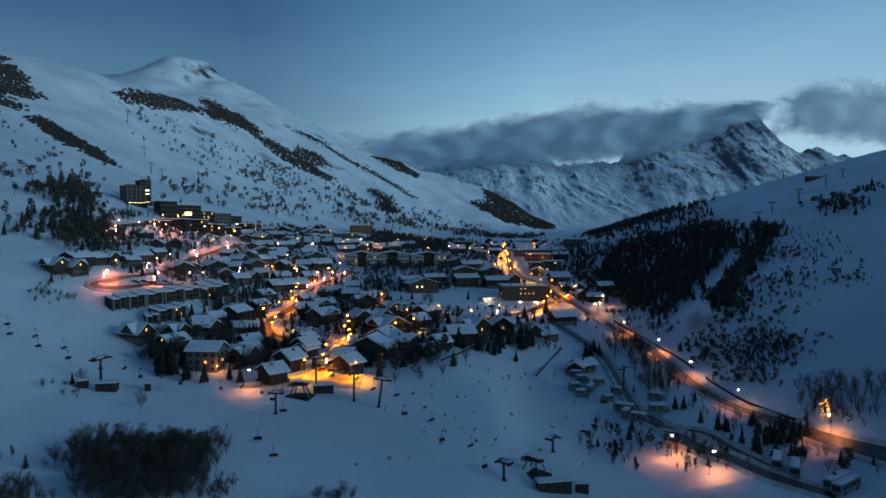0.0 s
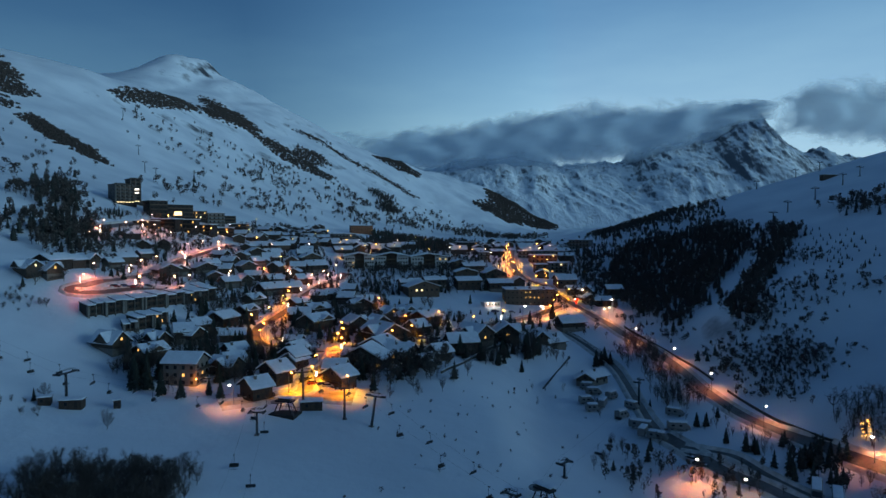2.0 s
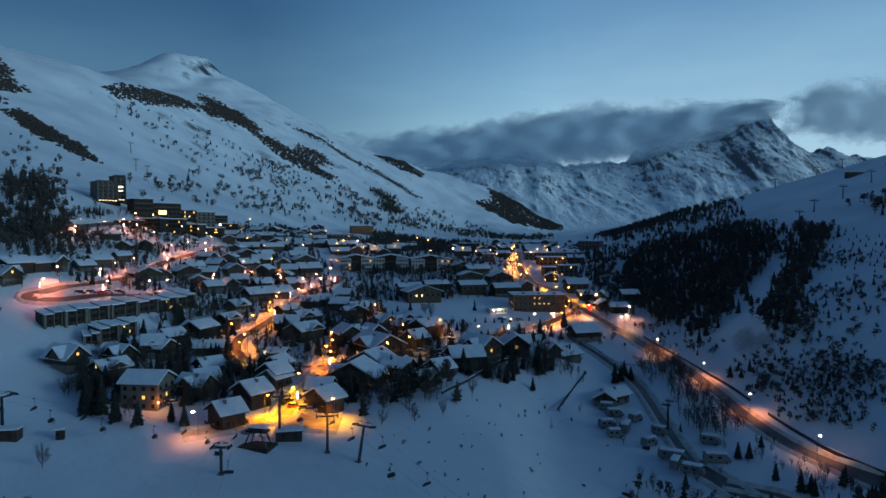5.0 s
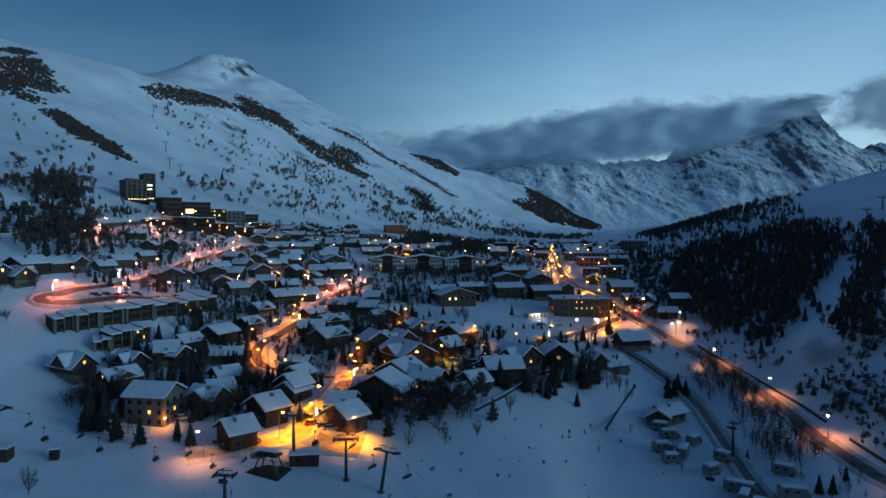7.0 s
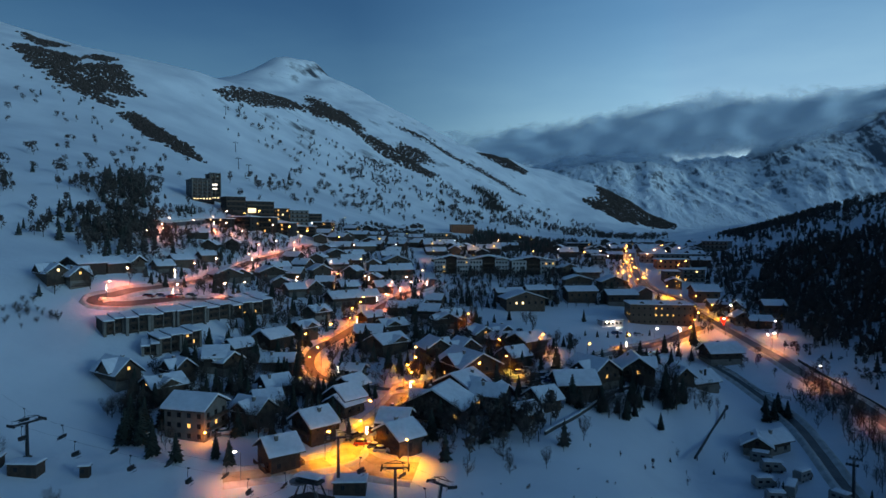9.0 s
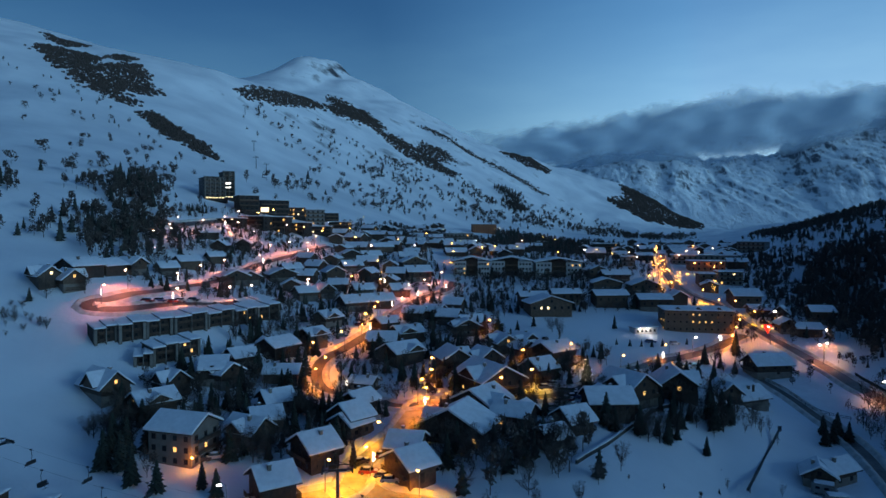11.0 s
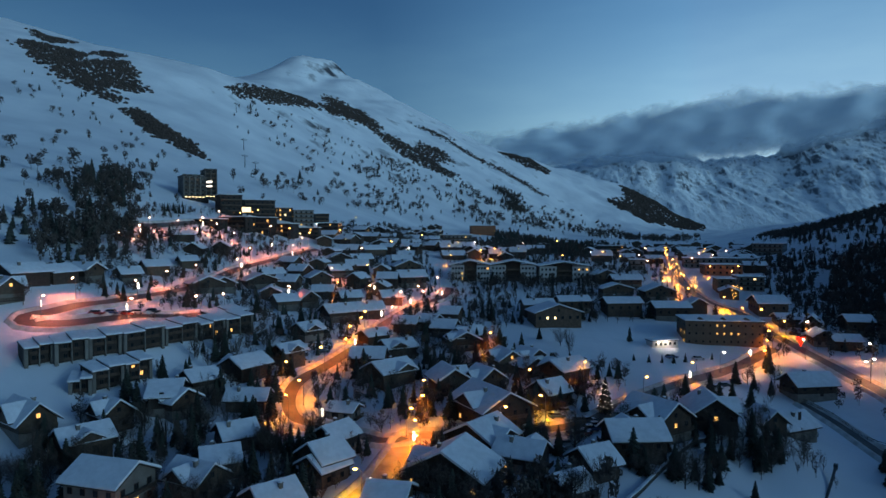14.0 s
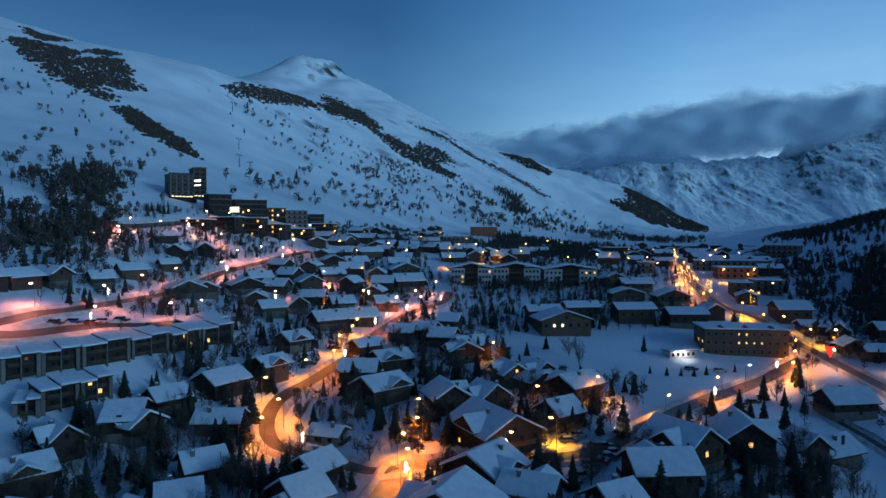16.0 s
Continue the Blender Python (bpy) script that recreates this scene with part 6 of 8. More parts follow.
flats(-201.6, 450.2, 4, 18.0, 10.0, 5.0, 3, DARKWALL, 0.3, 'block')
chalet(-173.7, 833.7, 95, 9.8, 9.6, 3.4, 2.0, 1, 0)
chalet(-171.4, 877.4, 98, 11.8, 8.9, 4.8, 2.3, 0, 0)
chalet(-171.3, 909.6, 85, 11.3, 8.5, 4.6, 1.7, 0, 0)
chalet(-158.0, 517.9, 2, 10.0, 9.8, 3.4, 2.1, 0, 0)
chalet(-151.6, 562.2, -10, 9.6, 8.7, 4.9, 1.8, 1, 0)
chalet(-145.7, 591.9, 87, 12.3, 8.9, 4.9, 2.2, 0, 0)
chalet(-143.1, 609.3, 21, 13.0, 8.9, 3.6, 1.8, 0, 0)
chalet(-148.6, 676.5, 98, 11.0, 10.1, 3.9, 1.8, 0, 0)
chalet(-159.9, 751.1, 9, 12.6, 9.6, 4.1, 2.1, 0, 0)
chalet(-147.5, 792.9, -5, 12.2, 8.6, 3.8, 1.6, 0, 0)
chalet(-144.4, 529.9, 98, 10.0, 8.3, 5.0, 1.9, 0, 0)
chalet(-140.0, 544.1, 2, 12.6, 9.4, 4.9, 2.1, 0, 0)
chalet(-132.5, 562.5, 11, 10.8, 9.2, 4.4, 1.8, 0, 0)
chalet(-131.7, 596.4, -13, 13.6, 10.5, 4.8, 1.7, 0, 0)
chalet(-131.0, 616.6, 105, 10.1, 9.7, 4.9, 1.8, 1, 0)
chalet(-131.8, 660.0, 110, 13.2, 8.4, 4.1, 2.3, 1, 0)
chalet(-129.9, 681.8, 112, 13.3, 10.1, 3.9, 1.7, 0, 0)
chalet(-151.2, 492.6, 109, 10.6, 8.3, 4.7, 1.7, 0, 0)
chalet(-144.3, 511.7, -12, 11.5, 10.5, 4.8, 2.2, 0, 0)
chalet(-126.0, 543.2, -0, 11.5, 8.4, 3.3, 2.2, 0, 0)
chalet(-119.6, 579.1, 7, 10.1, 9.7, 4.0, 2.2, 0, 0)
chalet(-110.8, 601.4, 12, 12.7, 10.6, 4.2, 1.9, 0, 0)
chalet(-127.3, 527.8, 102, 13.3, 9.1, 4.8, 1.7, 0, 0)
chalet(-111.6, 545.2, 17, 11.7, 10.0, 4.6, 2.4, 1, 0)
chalet(-102.6, 558.0, -8, 12.7, 10.5, 4.0, 2.3, 1, 0)
chalet(-97.4, 571.4, 21, 13.1, 9.8, 4.4, 1.8, 1, 0)
chalet(-138.2, 471.0, 86, 8.9, 7.3, 3.8, 1.6, 1, 0)
chalet(-133.8, 486.6, 5, 10.8, 7.7, 3.9, 2.4, 0, 0)
chalet(-118.4, 514.2, -3, 7.7, 8.3, 4.9, 1.7, 0, 0)
chalet(-107.7, 531.6, -7, 11.7, 8.5, 4.9, 1.7, 0, 0)
chalet(-105.5, 511.6, 110, 7.7, 8.5, 3.0, 2.4, 1, 0)
chalet(-81.9, 582.5, 9, 13.2, 9.8, 4.1, 2.4, 0, 0)
chalet(-87.1, 555.1, 21, 13.1, 9.7, 4.9, 1.6, 0, 0)
chalet(-72.5, 567.1, 76, 13.7, 10.3, 3.8, 2.4, 0, 0)
chalet(-65.8, 579.2, 88, 12.4, 10.1, 3.4, 2.0, 0, 0)
chalet(-50.4, 583.5, -5, 13.4, 9.1, 4.0, 1.6, 0, 0)
chalet(-41.4, 604.8, 10, 9.8, 10.6, 4.4, 2.3, 0, 0)
chalet(-34.8, 637.4, 3, 12.7, 9.7, 5.0, 1.7, 1, 0)
chalet(-80.3, 529.9, 21, 13.6, 8.9, 3.2, 2.3, 1, 0)
chalet(-68.5, 542.0, 100, 10.3, 8.2, 4.5, 2.2, 0, 0)
chalet(-55.8, 555.8, 12, 9.6, 8.5, 3.5, 2.3, 0, 0)
chalet(-48.8, 544.5, 97, 12.9, 9.1, 3.7, 2.2, 0, 0)
chalet(-42.5, 570.8, -0, 10.0, 8.7, 4.7, 2.4, 0, 0)
chalet(62.9, 873.1, 82, 13.5, 10.1, 5.0, 2.1, 0, 0)
chalet(87.7, 873.8, -10, 13.4, 9.9, 3.6, 2.0, 0, 0)
chalet(94.8, 831.0, 9, 11.7, 8.6, 4.2, 2.2, 1, 0)
chalet(113.9, 880.4, 9, 10.0, 8.2, 3.5, 2.2, 0, 0)
chalet(128.3, 895.0, 85, 13.4, 10.2, 3.7, 2.0, 0, 0)
chalet(130.8, 839.8, -12, 10.2, 9.3, 4.3, 1.8, 1, 0)
chalet(144.7, 777.8, 16, 10.9, 10.5, 4.2, 2.0, 0, 0)
chalet(10.9, 734.7, 21, 11.4, 8.8, 3.6, 1.9, 1, 0)
chalet(17.4, 695.0, 102, 13.1, 8.3, 4.6, 2.2, 1, 0)
chalet(25.4, 708.6, 25, 10.2, 8.6, 3.0, 1.6, 0, 0)
chalet(38.9, 718.2, 10, 9.8, 9.7, 4.0, 2.0, 0, 0)
chalet(59.7, 752.3, 102, 12.7, 8.9, 3.3, 2.1, 0, 0)
chalet(71.0, 723.1, 97, 9.4, 8.2, 3.8, 1.8, 0, 0)
chalet(83.1, 728.8, 82, 11.7, 8.7, 4.0, 2.1, 0, 0)
chalet(94.8, 705.0, 113, 12.4, 9.9, 3.3, 1.7, 0, 0)
chalet(107.9, 696.8, 90, 11.7, 9.7, 4.3, 1.9, 0, 0)
chalet(119.2, 663.9, 6, 9.8, 10.6, 3.1, 2.4, 0, 0)
chalet(122.4, 645.0, 90, 13.4, 9.1, 4.3, 2.4, 0, 0)
chalet(6.0, 634.3, 75, 9.6, 8.6, 5.0, 1.9, 0, 0)
chalet(14.5, 608.0, -15, 10.9, 9.0, 3.7, 2.2, 0, 0)
chalet(31.8, 624.7, 96, 11.1, 8.3, 4.5, 1.7, 1, 0)
chalet(40.0, 644.2, 88, 10.9, 10.4, 4.3, 2.3, 0, 0)
chalet(56.5, 662.0, 13, 13.4, 10.3, 3.9, 2.2, 0, 0)
chalet(80.7, 669.0, 10, 13.2, 9.7, 4.6, 1.8, 0, 0)
chalet(90.1, 646.2, 110, 11.7, 9.8, 3.0, 2.2, 0, 0)
chalet(92.8, 630.8, 81, 10.6, 8.5, 4.1, 2.4, 0, 0)
chalet(101.7, 617.5, 112, 12.0, 8.5, 4.5, 1.9, 0, 0)
chalet(103.3, 595.1, 85, 13.3, 10.0, 4.2, 1.7, 0, 0)
chalet(110.2, 607.1, 80, 13.6, 10.3, 3.0, 1.8, 0, 0)
chalet(12.9, 582.2, 3, 12.8, 9.8, 4.4, 2.1, 1, 0)
chalet(30.4, 587.5, -6, 9.4, 8.6, 3.0, 2.0, 0, 0)
chalet(45.9, 576.8, 10, 10.9, 9.7, 3.5, 1.6, 0, 0)
chalet(73.5, 605.3, 19, 12.6, 9.0, 4.5, 2.3, 0, 0)
chalet(76.5, 586.0, -14, 13.4, 8.4, 4.3, 2.0, 0, 0)
chalet(94.6, 584.5, -4, 13.1, 8.8, 4.4, 1.9, 0, 0)
chalet(102.2, 573.5, 13, 10.2, 10.5, 3.8, 2.0, 0, 0)
chalet(98.9, 540.5, -4, 11.5, 10.5, 4.5, 1.7, 0, 0)
chalet(-102.3, 498.2, 9, 8.5, 7.3, 3.8, 2.3, 0, 0)
chalet(-142.3, 426.6, -12, 8.9, 7.2, 4.0, 2.0, 1, 0)
chalet(-131.2, 436.3, 95, 9.4, 7.4, 4.4, 1.7, 0, 0)
chalet(-116.0, 449.6, 22, 10.9, 7.4, 3.5, 2.4, 0, 0)
chalet(-99.7, 478.1, 21, 10.3, 6.8, 4.4, 2.3, 0, 0)
chalet(-132.5, 415.4, -8, 8.0, 8.5, 3.5, 2.3, 1, 0)
chalet(-100.6, 443.1, 102, 8.6, 7.5, 4.6, 2.3, 0, 0)
chalet(-128.8, 394.9, 1, 9.3, 7.8, 3.6, 2.3, 0, 0)
chalet(-104.4, 417.2, 80, 8.4, 7.0, 4.7, 2.1, 0, 0)
chalet(-92.0, 424.5, 8, 8.9, 6.7, 5.0, 2.2, 1, 0)
chalet(-127.1, 374.8, 114, 10.5, 7.5, 3.4, 1.9, 0, 0)
chalet(-109.9, 388.8, 14, 8.5, 8.1, 3.4, 2.0, 0, 0)
chalet(-91.1, 409.3, 94, 9.4, 7.6, 4.6, 2.0, 1, 0)
chalet(-68.4, 323.4, 8, 10.0, 8.2, 4.2, 2.4, 1, 0)
chalet(68.4, 464.5, 82, 9.2, 8.3, 4.1, 1.7, 0, 0)
chalet(46.8, 432.9, 106, 9.6, 7.7, 4.3, 2.2, 0, 0)
chalet(-85.5, 279.1, 13, 9.5, 6.9, 3.5, 1.8, 0, 0)
chalet(-179.5, 403.4, 107, 10.2, 7.5, 3.4, 2.4, 0, 0)
chalet(-172.7, 415.2, 110, 7.7, 6.8, 4.6, 2.2, 1, 0)

# ---------------------------------------------------------------- lifts, vehicles, fences, festive lights
lift_pylon(-110.2, 205.6, 7.4, -105, 0, 3.4)
lift_pylon(-41.6, 209.0, 11.0, 20, 0)
lift_pylon(-49.9, 190.2, 6.1, 0, 0, 2.0)
lift_pylon(-28.5, 204.0, 9.0, 10, 0)
lift_pylon(-20.3, 201.0, 8.4, -30, -14)
lift_pylon(32.8, 190.3, 4.0, 40, 0, 2.0)
lift_pylon(15.9, 166.2, 4.5, -40, 0, 2.0)
lift_pylon(69.5, 245.8, 9.7, 60, 0)
lift_station(-45.8, 204.3, 165, 0.9)
lift_station(24.9, 173.8, 130, 0.9)
lift_line((-45.8, 204.3, 0.4), (-110.2, 205.6, 8.8), (-205.0, 236.0, 39.4), gap=13)
lift_line((-41.6, 209.0, 8.3), (-20.3, 201.0, 3.0), (15.9, 166.2, -10.5), (24.9, 173.8, -13.0), gap=16)
lift_line((-45.8, 204.3, 0.4), (-49.9, 190.2, 1.7), (-44.0, 150.0, -6.0), gap=24, sag=0.03)
lift_line((24.9, 173.8, -13.0), (32.8, 190.3, -12.0), (70.0, 240.0, -5.8), gap=70)
hut(-105.1, 199.7, 8, 6.0, 3.0, 2.4, "low dark lift hut under a slab of snow")
hut(-112.9, 199.8, 20, 3.2, 2.6, 2.0, "small dark lift cabin with snowy roof")
hut(-93.7, 202.4, 20, 1.8, 1.4, 2.2, "small ticket booth on the snow")
hut(29.0, 166.7, 10, 9.0, 3.0, 2.6, "low dark service hut beside the lift station")
hut(36.7, 167.8, 0, 3.4, 1.2, 2.4, "dark notice board hut on posts in the snow")
hut(-39.4, 209.9, 12, 6.5, 4.0, 2.3, "low service hut under thick snow at the slope")
conveyor((37.8, 260.4, -11.8), (53.7, 292.9, -6.8))
low_wall("dark retaining wall above the main road", ((90.9, 341.0), (94.7, 321.2), (98.3, 300.7), (102.0, 278.3), (103.2, 263.5)), 1.1, 0.5)
low_wall("dark retaining wall above the main road", ((103.7, 251.8), (105.2, 238.8), (106.8, 224.8), (110.0, 211.2), (112.3, 202.8)), 1.1, 0.5)
low_wall("dark retaining wall below the chalets", ((-0.7, 241.8), (2.7, 247.7), (6.4, 255.0), (12.3, 268.2), (16.2, 275.9), (20.4, 282.8), (24.3, 286.6)), 0.9, 0.4)
fence("wooden_fence", "wooden snow fence along the slope below the road", "fence", ((79.0, 317.2), (82.9, 307.7), (86.7, 287.4), (91.0, 269.7), (94.1, 255.2)), 1.2, 2.5, EAVES, 2)
fence("wooden_fence", "wooden fence above the lane", "fence", ((60.1, 336.6), (65.8, 328.7), (68.6, 319.0), (71.3, 314.6), (77.3, 308.6)), 1.2, 2.5, EAVES, 2)
camper(55.4, 265.4, -20, 5.1)
camper(56.8, 260.8, 0, 5.5)
camper(52.4, 253.1, 10, 5.1)
camper(57.9, 250.6, 65, 6.8)
camper(62.8, 257.2, 40, 5.1)
camper(67.1, 246.0, -50, 4.7)
camper(61.8, 239.6, 35, 5.1)
camper(65.5, 230.2, -30, 7.6)
camper(64.8, 225.6, 60, 6.0)
camper(67.8, 220.9, -35, 6.0)
camper(78.6, 235.9, -35, 5.5)
camper(75.8, 224.6, -10, 6.8)
camper(53.2, 246.3, 0, 4.7)
coach(93.5, 177.9, 60, 9.0)
coach(96.2, 173.7, 60, 9.0)
coach(103.2, 166.1, 35, 11.0)
coach(103.9, 163.7, 35, 11.0)
car(72.5, 203.8, -50, 0)
car(73.3, 200.3, -50, 1)
car(-7.3, 295.2, 27, 0)
car(-2.0, 289.3, 32, 1)
car(-3.5, 280.5, 27, 2)
car(-1.4, 283.7, 27, 3)
car(-55.4, 272.1, 42, 0)
car(-40.8, 241.3, 62, 1)
car(-42.3, 238.7, 62, 2)
car(-16.2, 290.6, 32, 3)
car(-19.4, 284.3, 32, 0)
car(-29.7, 324.2, 22, 1)
car(-26.7, 329.9, 22, 2)
car(27.4, 361.0, 22, 3)
car(36.7, 364.9, 22, 0)
car(79.7, 405.4, -18, 1)
car(83.0, 402.1, -18, 2)
car(83.2, 395.9, -18, 3)
car(35.5, 330.6, 27, 0)
car(39.0, 335.9, 27, 1)
car(-139.9, 292.1, 12, 2)
car(-137.9, 296.0, 12, 3)
car(-134.6, 302.7, 12, 0)
car(-133.8, 308.9, 12, 1)
car(-135.1, 299.0, 12, 2)
car(-3.5, 288.9, 27, 3)
car(-85.9, 314.0, 42, 0)
car(-84.5, 325.5, 42, 1)
car(-83.9, 343.7, 42, 2)
car(-9.4, 291.2, 22, 3)
car(-76.8, 228.5, 32, 0)
car(-79.2, 226.6, 32, 1)
car(-43.0, 230.6, 10, 2)
car(-39.3, 229.4, 5, 3)
car(-37.6, 228.1, 10, 0)
car(-46.2, 234.6, 60, 1)
car(-5.1, 279.6, 28, 0)
car(-3.2, 281.6, 28, 1)
car(-1.5, 283.9, 28, 2)
car(-0.2, 286.2, 28, 3)
car(-6.8, 274.1, 28, 0)
car(-8.9, 270.7, 28, 1)
light_figure(-149.5, 282.5, 3.6)
light_figure(-148.8, 321.8, 3.6)
light_figure(-133.7, 296.6, 3.6)
light_figure(-64.8, 275.8, 3.6)
light_figure(-42.1, 243.3, 3.6)
light_figure(-42.5, 231.3, 3.6)
light_figure(-39.7, 266.4, 3.6)
light_figure(-22.2, 279.2, 3.6)
light_figure(27.5, 328.2, 3.6)
light_figure(53.9, 368.3, 3.6)
light_figure(-92.4, 404.3, 3.6)
light_figure(-78.3, 368.7, 3.6)
light_figure(-73.0, 392.8, 3.6)
light_figure(-63.7, 413.4, 3.6)
light_figure(-76.6, 333.4, 3.6)
light_figure(-161.2, 444.1, 3.6)
light_figure(-152.5, 396.5, 3.6)
light_figure(-199.4, 391.4, 3.6)
light_figure(-195.8, 435.7, 3.6)
light_figure(-147.7, 439.8, 3.6)
light_figure(-119.7, 374.9, 3.6)
fairy_tree(45.1, 486.5, 12.0, 4.5, 80, "tall tree strung with golden festive lights")
fairy_tree(54.7, 478.3, 7.0, 2.5, 50, "small tree strung with golden festive lights")
fairy_tree(70.1, 460.4, 7.0, 2.0, 50, "small tree strung with golden festive lights")
fairy_tree(118.4, 197.4, 6.5, 1.8, 26, "bare tree strung with white lights by the road")
ornament(76.1, 387.6, 9.4)
fairy_conifer(2.4, 297.8, 9.5)
post_under(76.1, 387.9, 9.4)
lift_pylon(328.3, 621.7, 7.0, 25)
lift_pylon(294.6, 627.0, 7.0, 25)
lift_pylon(240.7, 470.3, 7.0, 25)
lift_pylon(266.5, 482.1, 8.0, 25)
lift_pylon(300.1, 504.7, 8.0, 25)
lift_pylon(345.2, 612.7, 8.0, 25)
lift_pylon(320.9, 517.2, 7.0, 25)
lift_pylon(222.0, 453.3, 7.0, 25)
lift_pylon(-324.1, 715.8, 11, 60)
lift_pylon(-366.9, 791.9, 11, 60)
lift_pylon(-309.9, 710.3, 11, 60)
lift_pylon(-460.2, 942.8, 12, 60)
hut(317.0, 549.2, 10, 16, 4.0, 2.2, "long low dark lift building on the hilltop")
lit_sign(-228.5, 494.4, 80.4, -12, 7.0, 1.3, SIGN_WHITE, "white glowing sign high on the tall hotel")
lit_sign(-228.5, 494.3, 77.7, -12, 7.0, 0.9, SIGN_WHITE, "thin white light strip under the sign of the tall hotel")
lit_sign(-177.1, 447.3, 61.3, 0, 5.0, 2.6, SIGN_GOLD, "golden glowing sign on the hotel front")

# ---------------------------------------------------------------- street lamps
street_lamp(-48.8, 221.0, "sodium")
street_lamp(-61.5, 206.5, "white")
street_lamp(-45.1, 296.0, "sodium")
street_lamp(-43.2, 273.8, "amber")
street_lamp(-12.2, 287.0, "sodium")
street_lamp(-22.6, 278.1, "sodium")
street_lamp(12.7, 307.4, "amber")
street_lamp(-73.9, 286.2, "amber")
street_lamp(-79.0, 313.3, "amber")
street_lamp(-76.9, 349.5, "amber")
street_lamp(-73.9, 324.2, "amber")
street_lamp(-76.2, 498.4, "amber")
street_lamp(-63.7, 535.0, "amber")
street_lamp(-18.5, 310.2, "amber")
street_lamp(-4.5, 320.9, "amber")
street_lamp(-29.7, 220.4, "sodium")
street_lamp(-148.1, 281.0, "rose")
street_lamp(-145.0, 316.5, "rose")
street_lamp(-132.3, 295.1, "rose")
street_lamp(-203.2, 402.2, "rose")
street_lamp(-198.0, 390.4, "rose")
street_lamp(-152.0, 394.4, "rose")
street_lamp(-149.8, 443.1, "rose")
street_lamp(-125.8, 337.0, "rose")
street_lamp(-116.7, 368.2, "rose")
street_lamp(-156.5, 434.5, "rose")
street_lamp(-196.0, 436.1, "rose")
street_lamp(-187.8, 433.6, "rose")
street_lamp(-91.0, 394.5, "rose")
street_lamp(-73.8, 369.7, "rose")
street_lamp(-79.5, 394.8, "rose")
street_lamp(-67.6, 399.5, "rose")
street_lamp(-194.8, 369.3, "rose")
street_lamp(-193.7, 411.4, "rose")
street_lamp(-176.0, 431.9, "rose")
street_lamp(-117.5, 413.8, "rose")
street_lamp(68.1, 514.2, "amber")
street_lamp(78.0, 499.7, "amber")
street_lamp(83.9, 516.1, "amber")
street_lamp(38.4, 462.7, "amber")
street_lamp(48.0, 504.6, "amber")
street_lamp(45.8, 447.5, "amber")
street_lamp(48.2, 483.5, "amber")
street_lamp(60.2, 435.0, "sodium")
street_lamp(63.7, 417.5, "sodium")
street_lamp(69.5, 417.6, "sodium")
street_lamp(64.8, 385.3, "amber")
street_lamp(74.9, 399.9, "sodium")
street_lamp(83.9, 402.0, "white")
street_lamp(57.7, 360.9, "amber")
street_lamp(73.8, 375.0, "white")
street_lamp(41.3, 353.3, "white")
street_lamp(51.5, 357.9, "white")
street_lamp(86.3, 355.4, "white")
street_lamp(93.7, 372.7, "white")
street_lamp(84.8, 352.0, "white")
street_lamp(89.9, 316.8, "white")
street_lamp(95.0, 284.5, "white")
street_lamp(97.6, 251.5, "white")
street_lamp(101.1, 220.2, "white")
street_lamp(114.6, 188.2, "white")
street_lamp(69.0, 192.4, "white")
street_lamp(74.3, 177.6, "white")
street_lamp(-38.2, 266.7, "amber")
street_lamp(-40.3, 283.2, "amber")
street_lamp(-34.4, 348.2, "amber")
street_lamp(-37.0, 257.5, "sodium")
street_lamp(-174.9, 617.2, "amber")
street_lamp(-152.4, 519.1, "amber")
street_lamp(-136.8, 490.7, "amber")
street_lamp(-104.7, 434.8, "amber")
street_lamp(-105.0, 390.5, "amber")
street_lamp(-123.0, 699.1, "amber")
street_lamp(-55.1, 553.0, "amber")
street_lamp(89.7, 640.1, "amber")
street_lamp(48.2, 505.8, "amber")
street_lamp(53.2, 519.2, "amber")
street_lamp(49.1, 479.9, "amber")
street_lamp(41.8, 454.9, "amber")
street_lamp(49.9, 453.6, "amber")
street_lamp(39.4, 463.1, "amber")
street_lamp(-117.3, 522.4, "amber", False)
street_lamp(-104.9, 511.1, "white", False)
street_lamp(-83.5, 533.3, "amber", False)
street_lamp(-82.6, 564.8, "amber", False)
street_lamp(-111.7, 1048.5, "rose", False)
street_lamp(-42.7, 562.0, "amber", False)
street_lamp(-47.0, 665.6, "rose", False)
street_lamp(-39.0, 866.3, "amber", False)
street_lamp(4.1, 567.4, "white", False)
street_lamp(-4.3, 649.3, "amber", False)
street_lamp(24.0, 546.7, "amber", False)
street_lamp(14.0, 579.8, "amber", False)
street_lamp(33.9, 559.2, "rose", False)
street_lamp(37.5, 530.1, "rose", False)
street_lamp(45.8, 641.5, "rose", False)
street_lamp(48.3, 579.0, "amber", False)
street_lamp(65.6, 556.4, "rose", False)
street_lamp(75.8, 585.2, "rose", False)
street_lamp(82.6, 567.4, "rose", False)
street_lamp(93.6, 586.9, "rose", False)
street_lamp(-174.1, 466.5, "rose", False)
street_lamp(-166.4, 475.0, "amber", False)
street_lamp(-156.7, 480.2, "amber", False)
street_lamp(-194.7, 496.2, "amber", False)
street_lamp(-193.7, 466.0, "amber", False)
street_lamp(-163.6, 513.3, "white", False)
street_lamp(-136.1, 542.2, "amber", False)
street_lamp(-112.8, 580.7, "amber", False)
street_lamp(-122.1, 477.6, "rose", False)
street_lamp(-11.5, 537.8, "amber", False)
street_lamp(-66.1, 579.8, "white", False)
street_lamp(-22.9, 776.4, "amber", False)
street_lamp(-42.1, 229.7, "sodium")
street_lamp(-41.4, 241.6, "sodium")
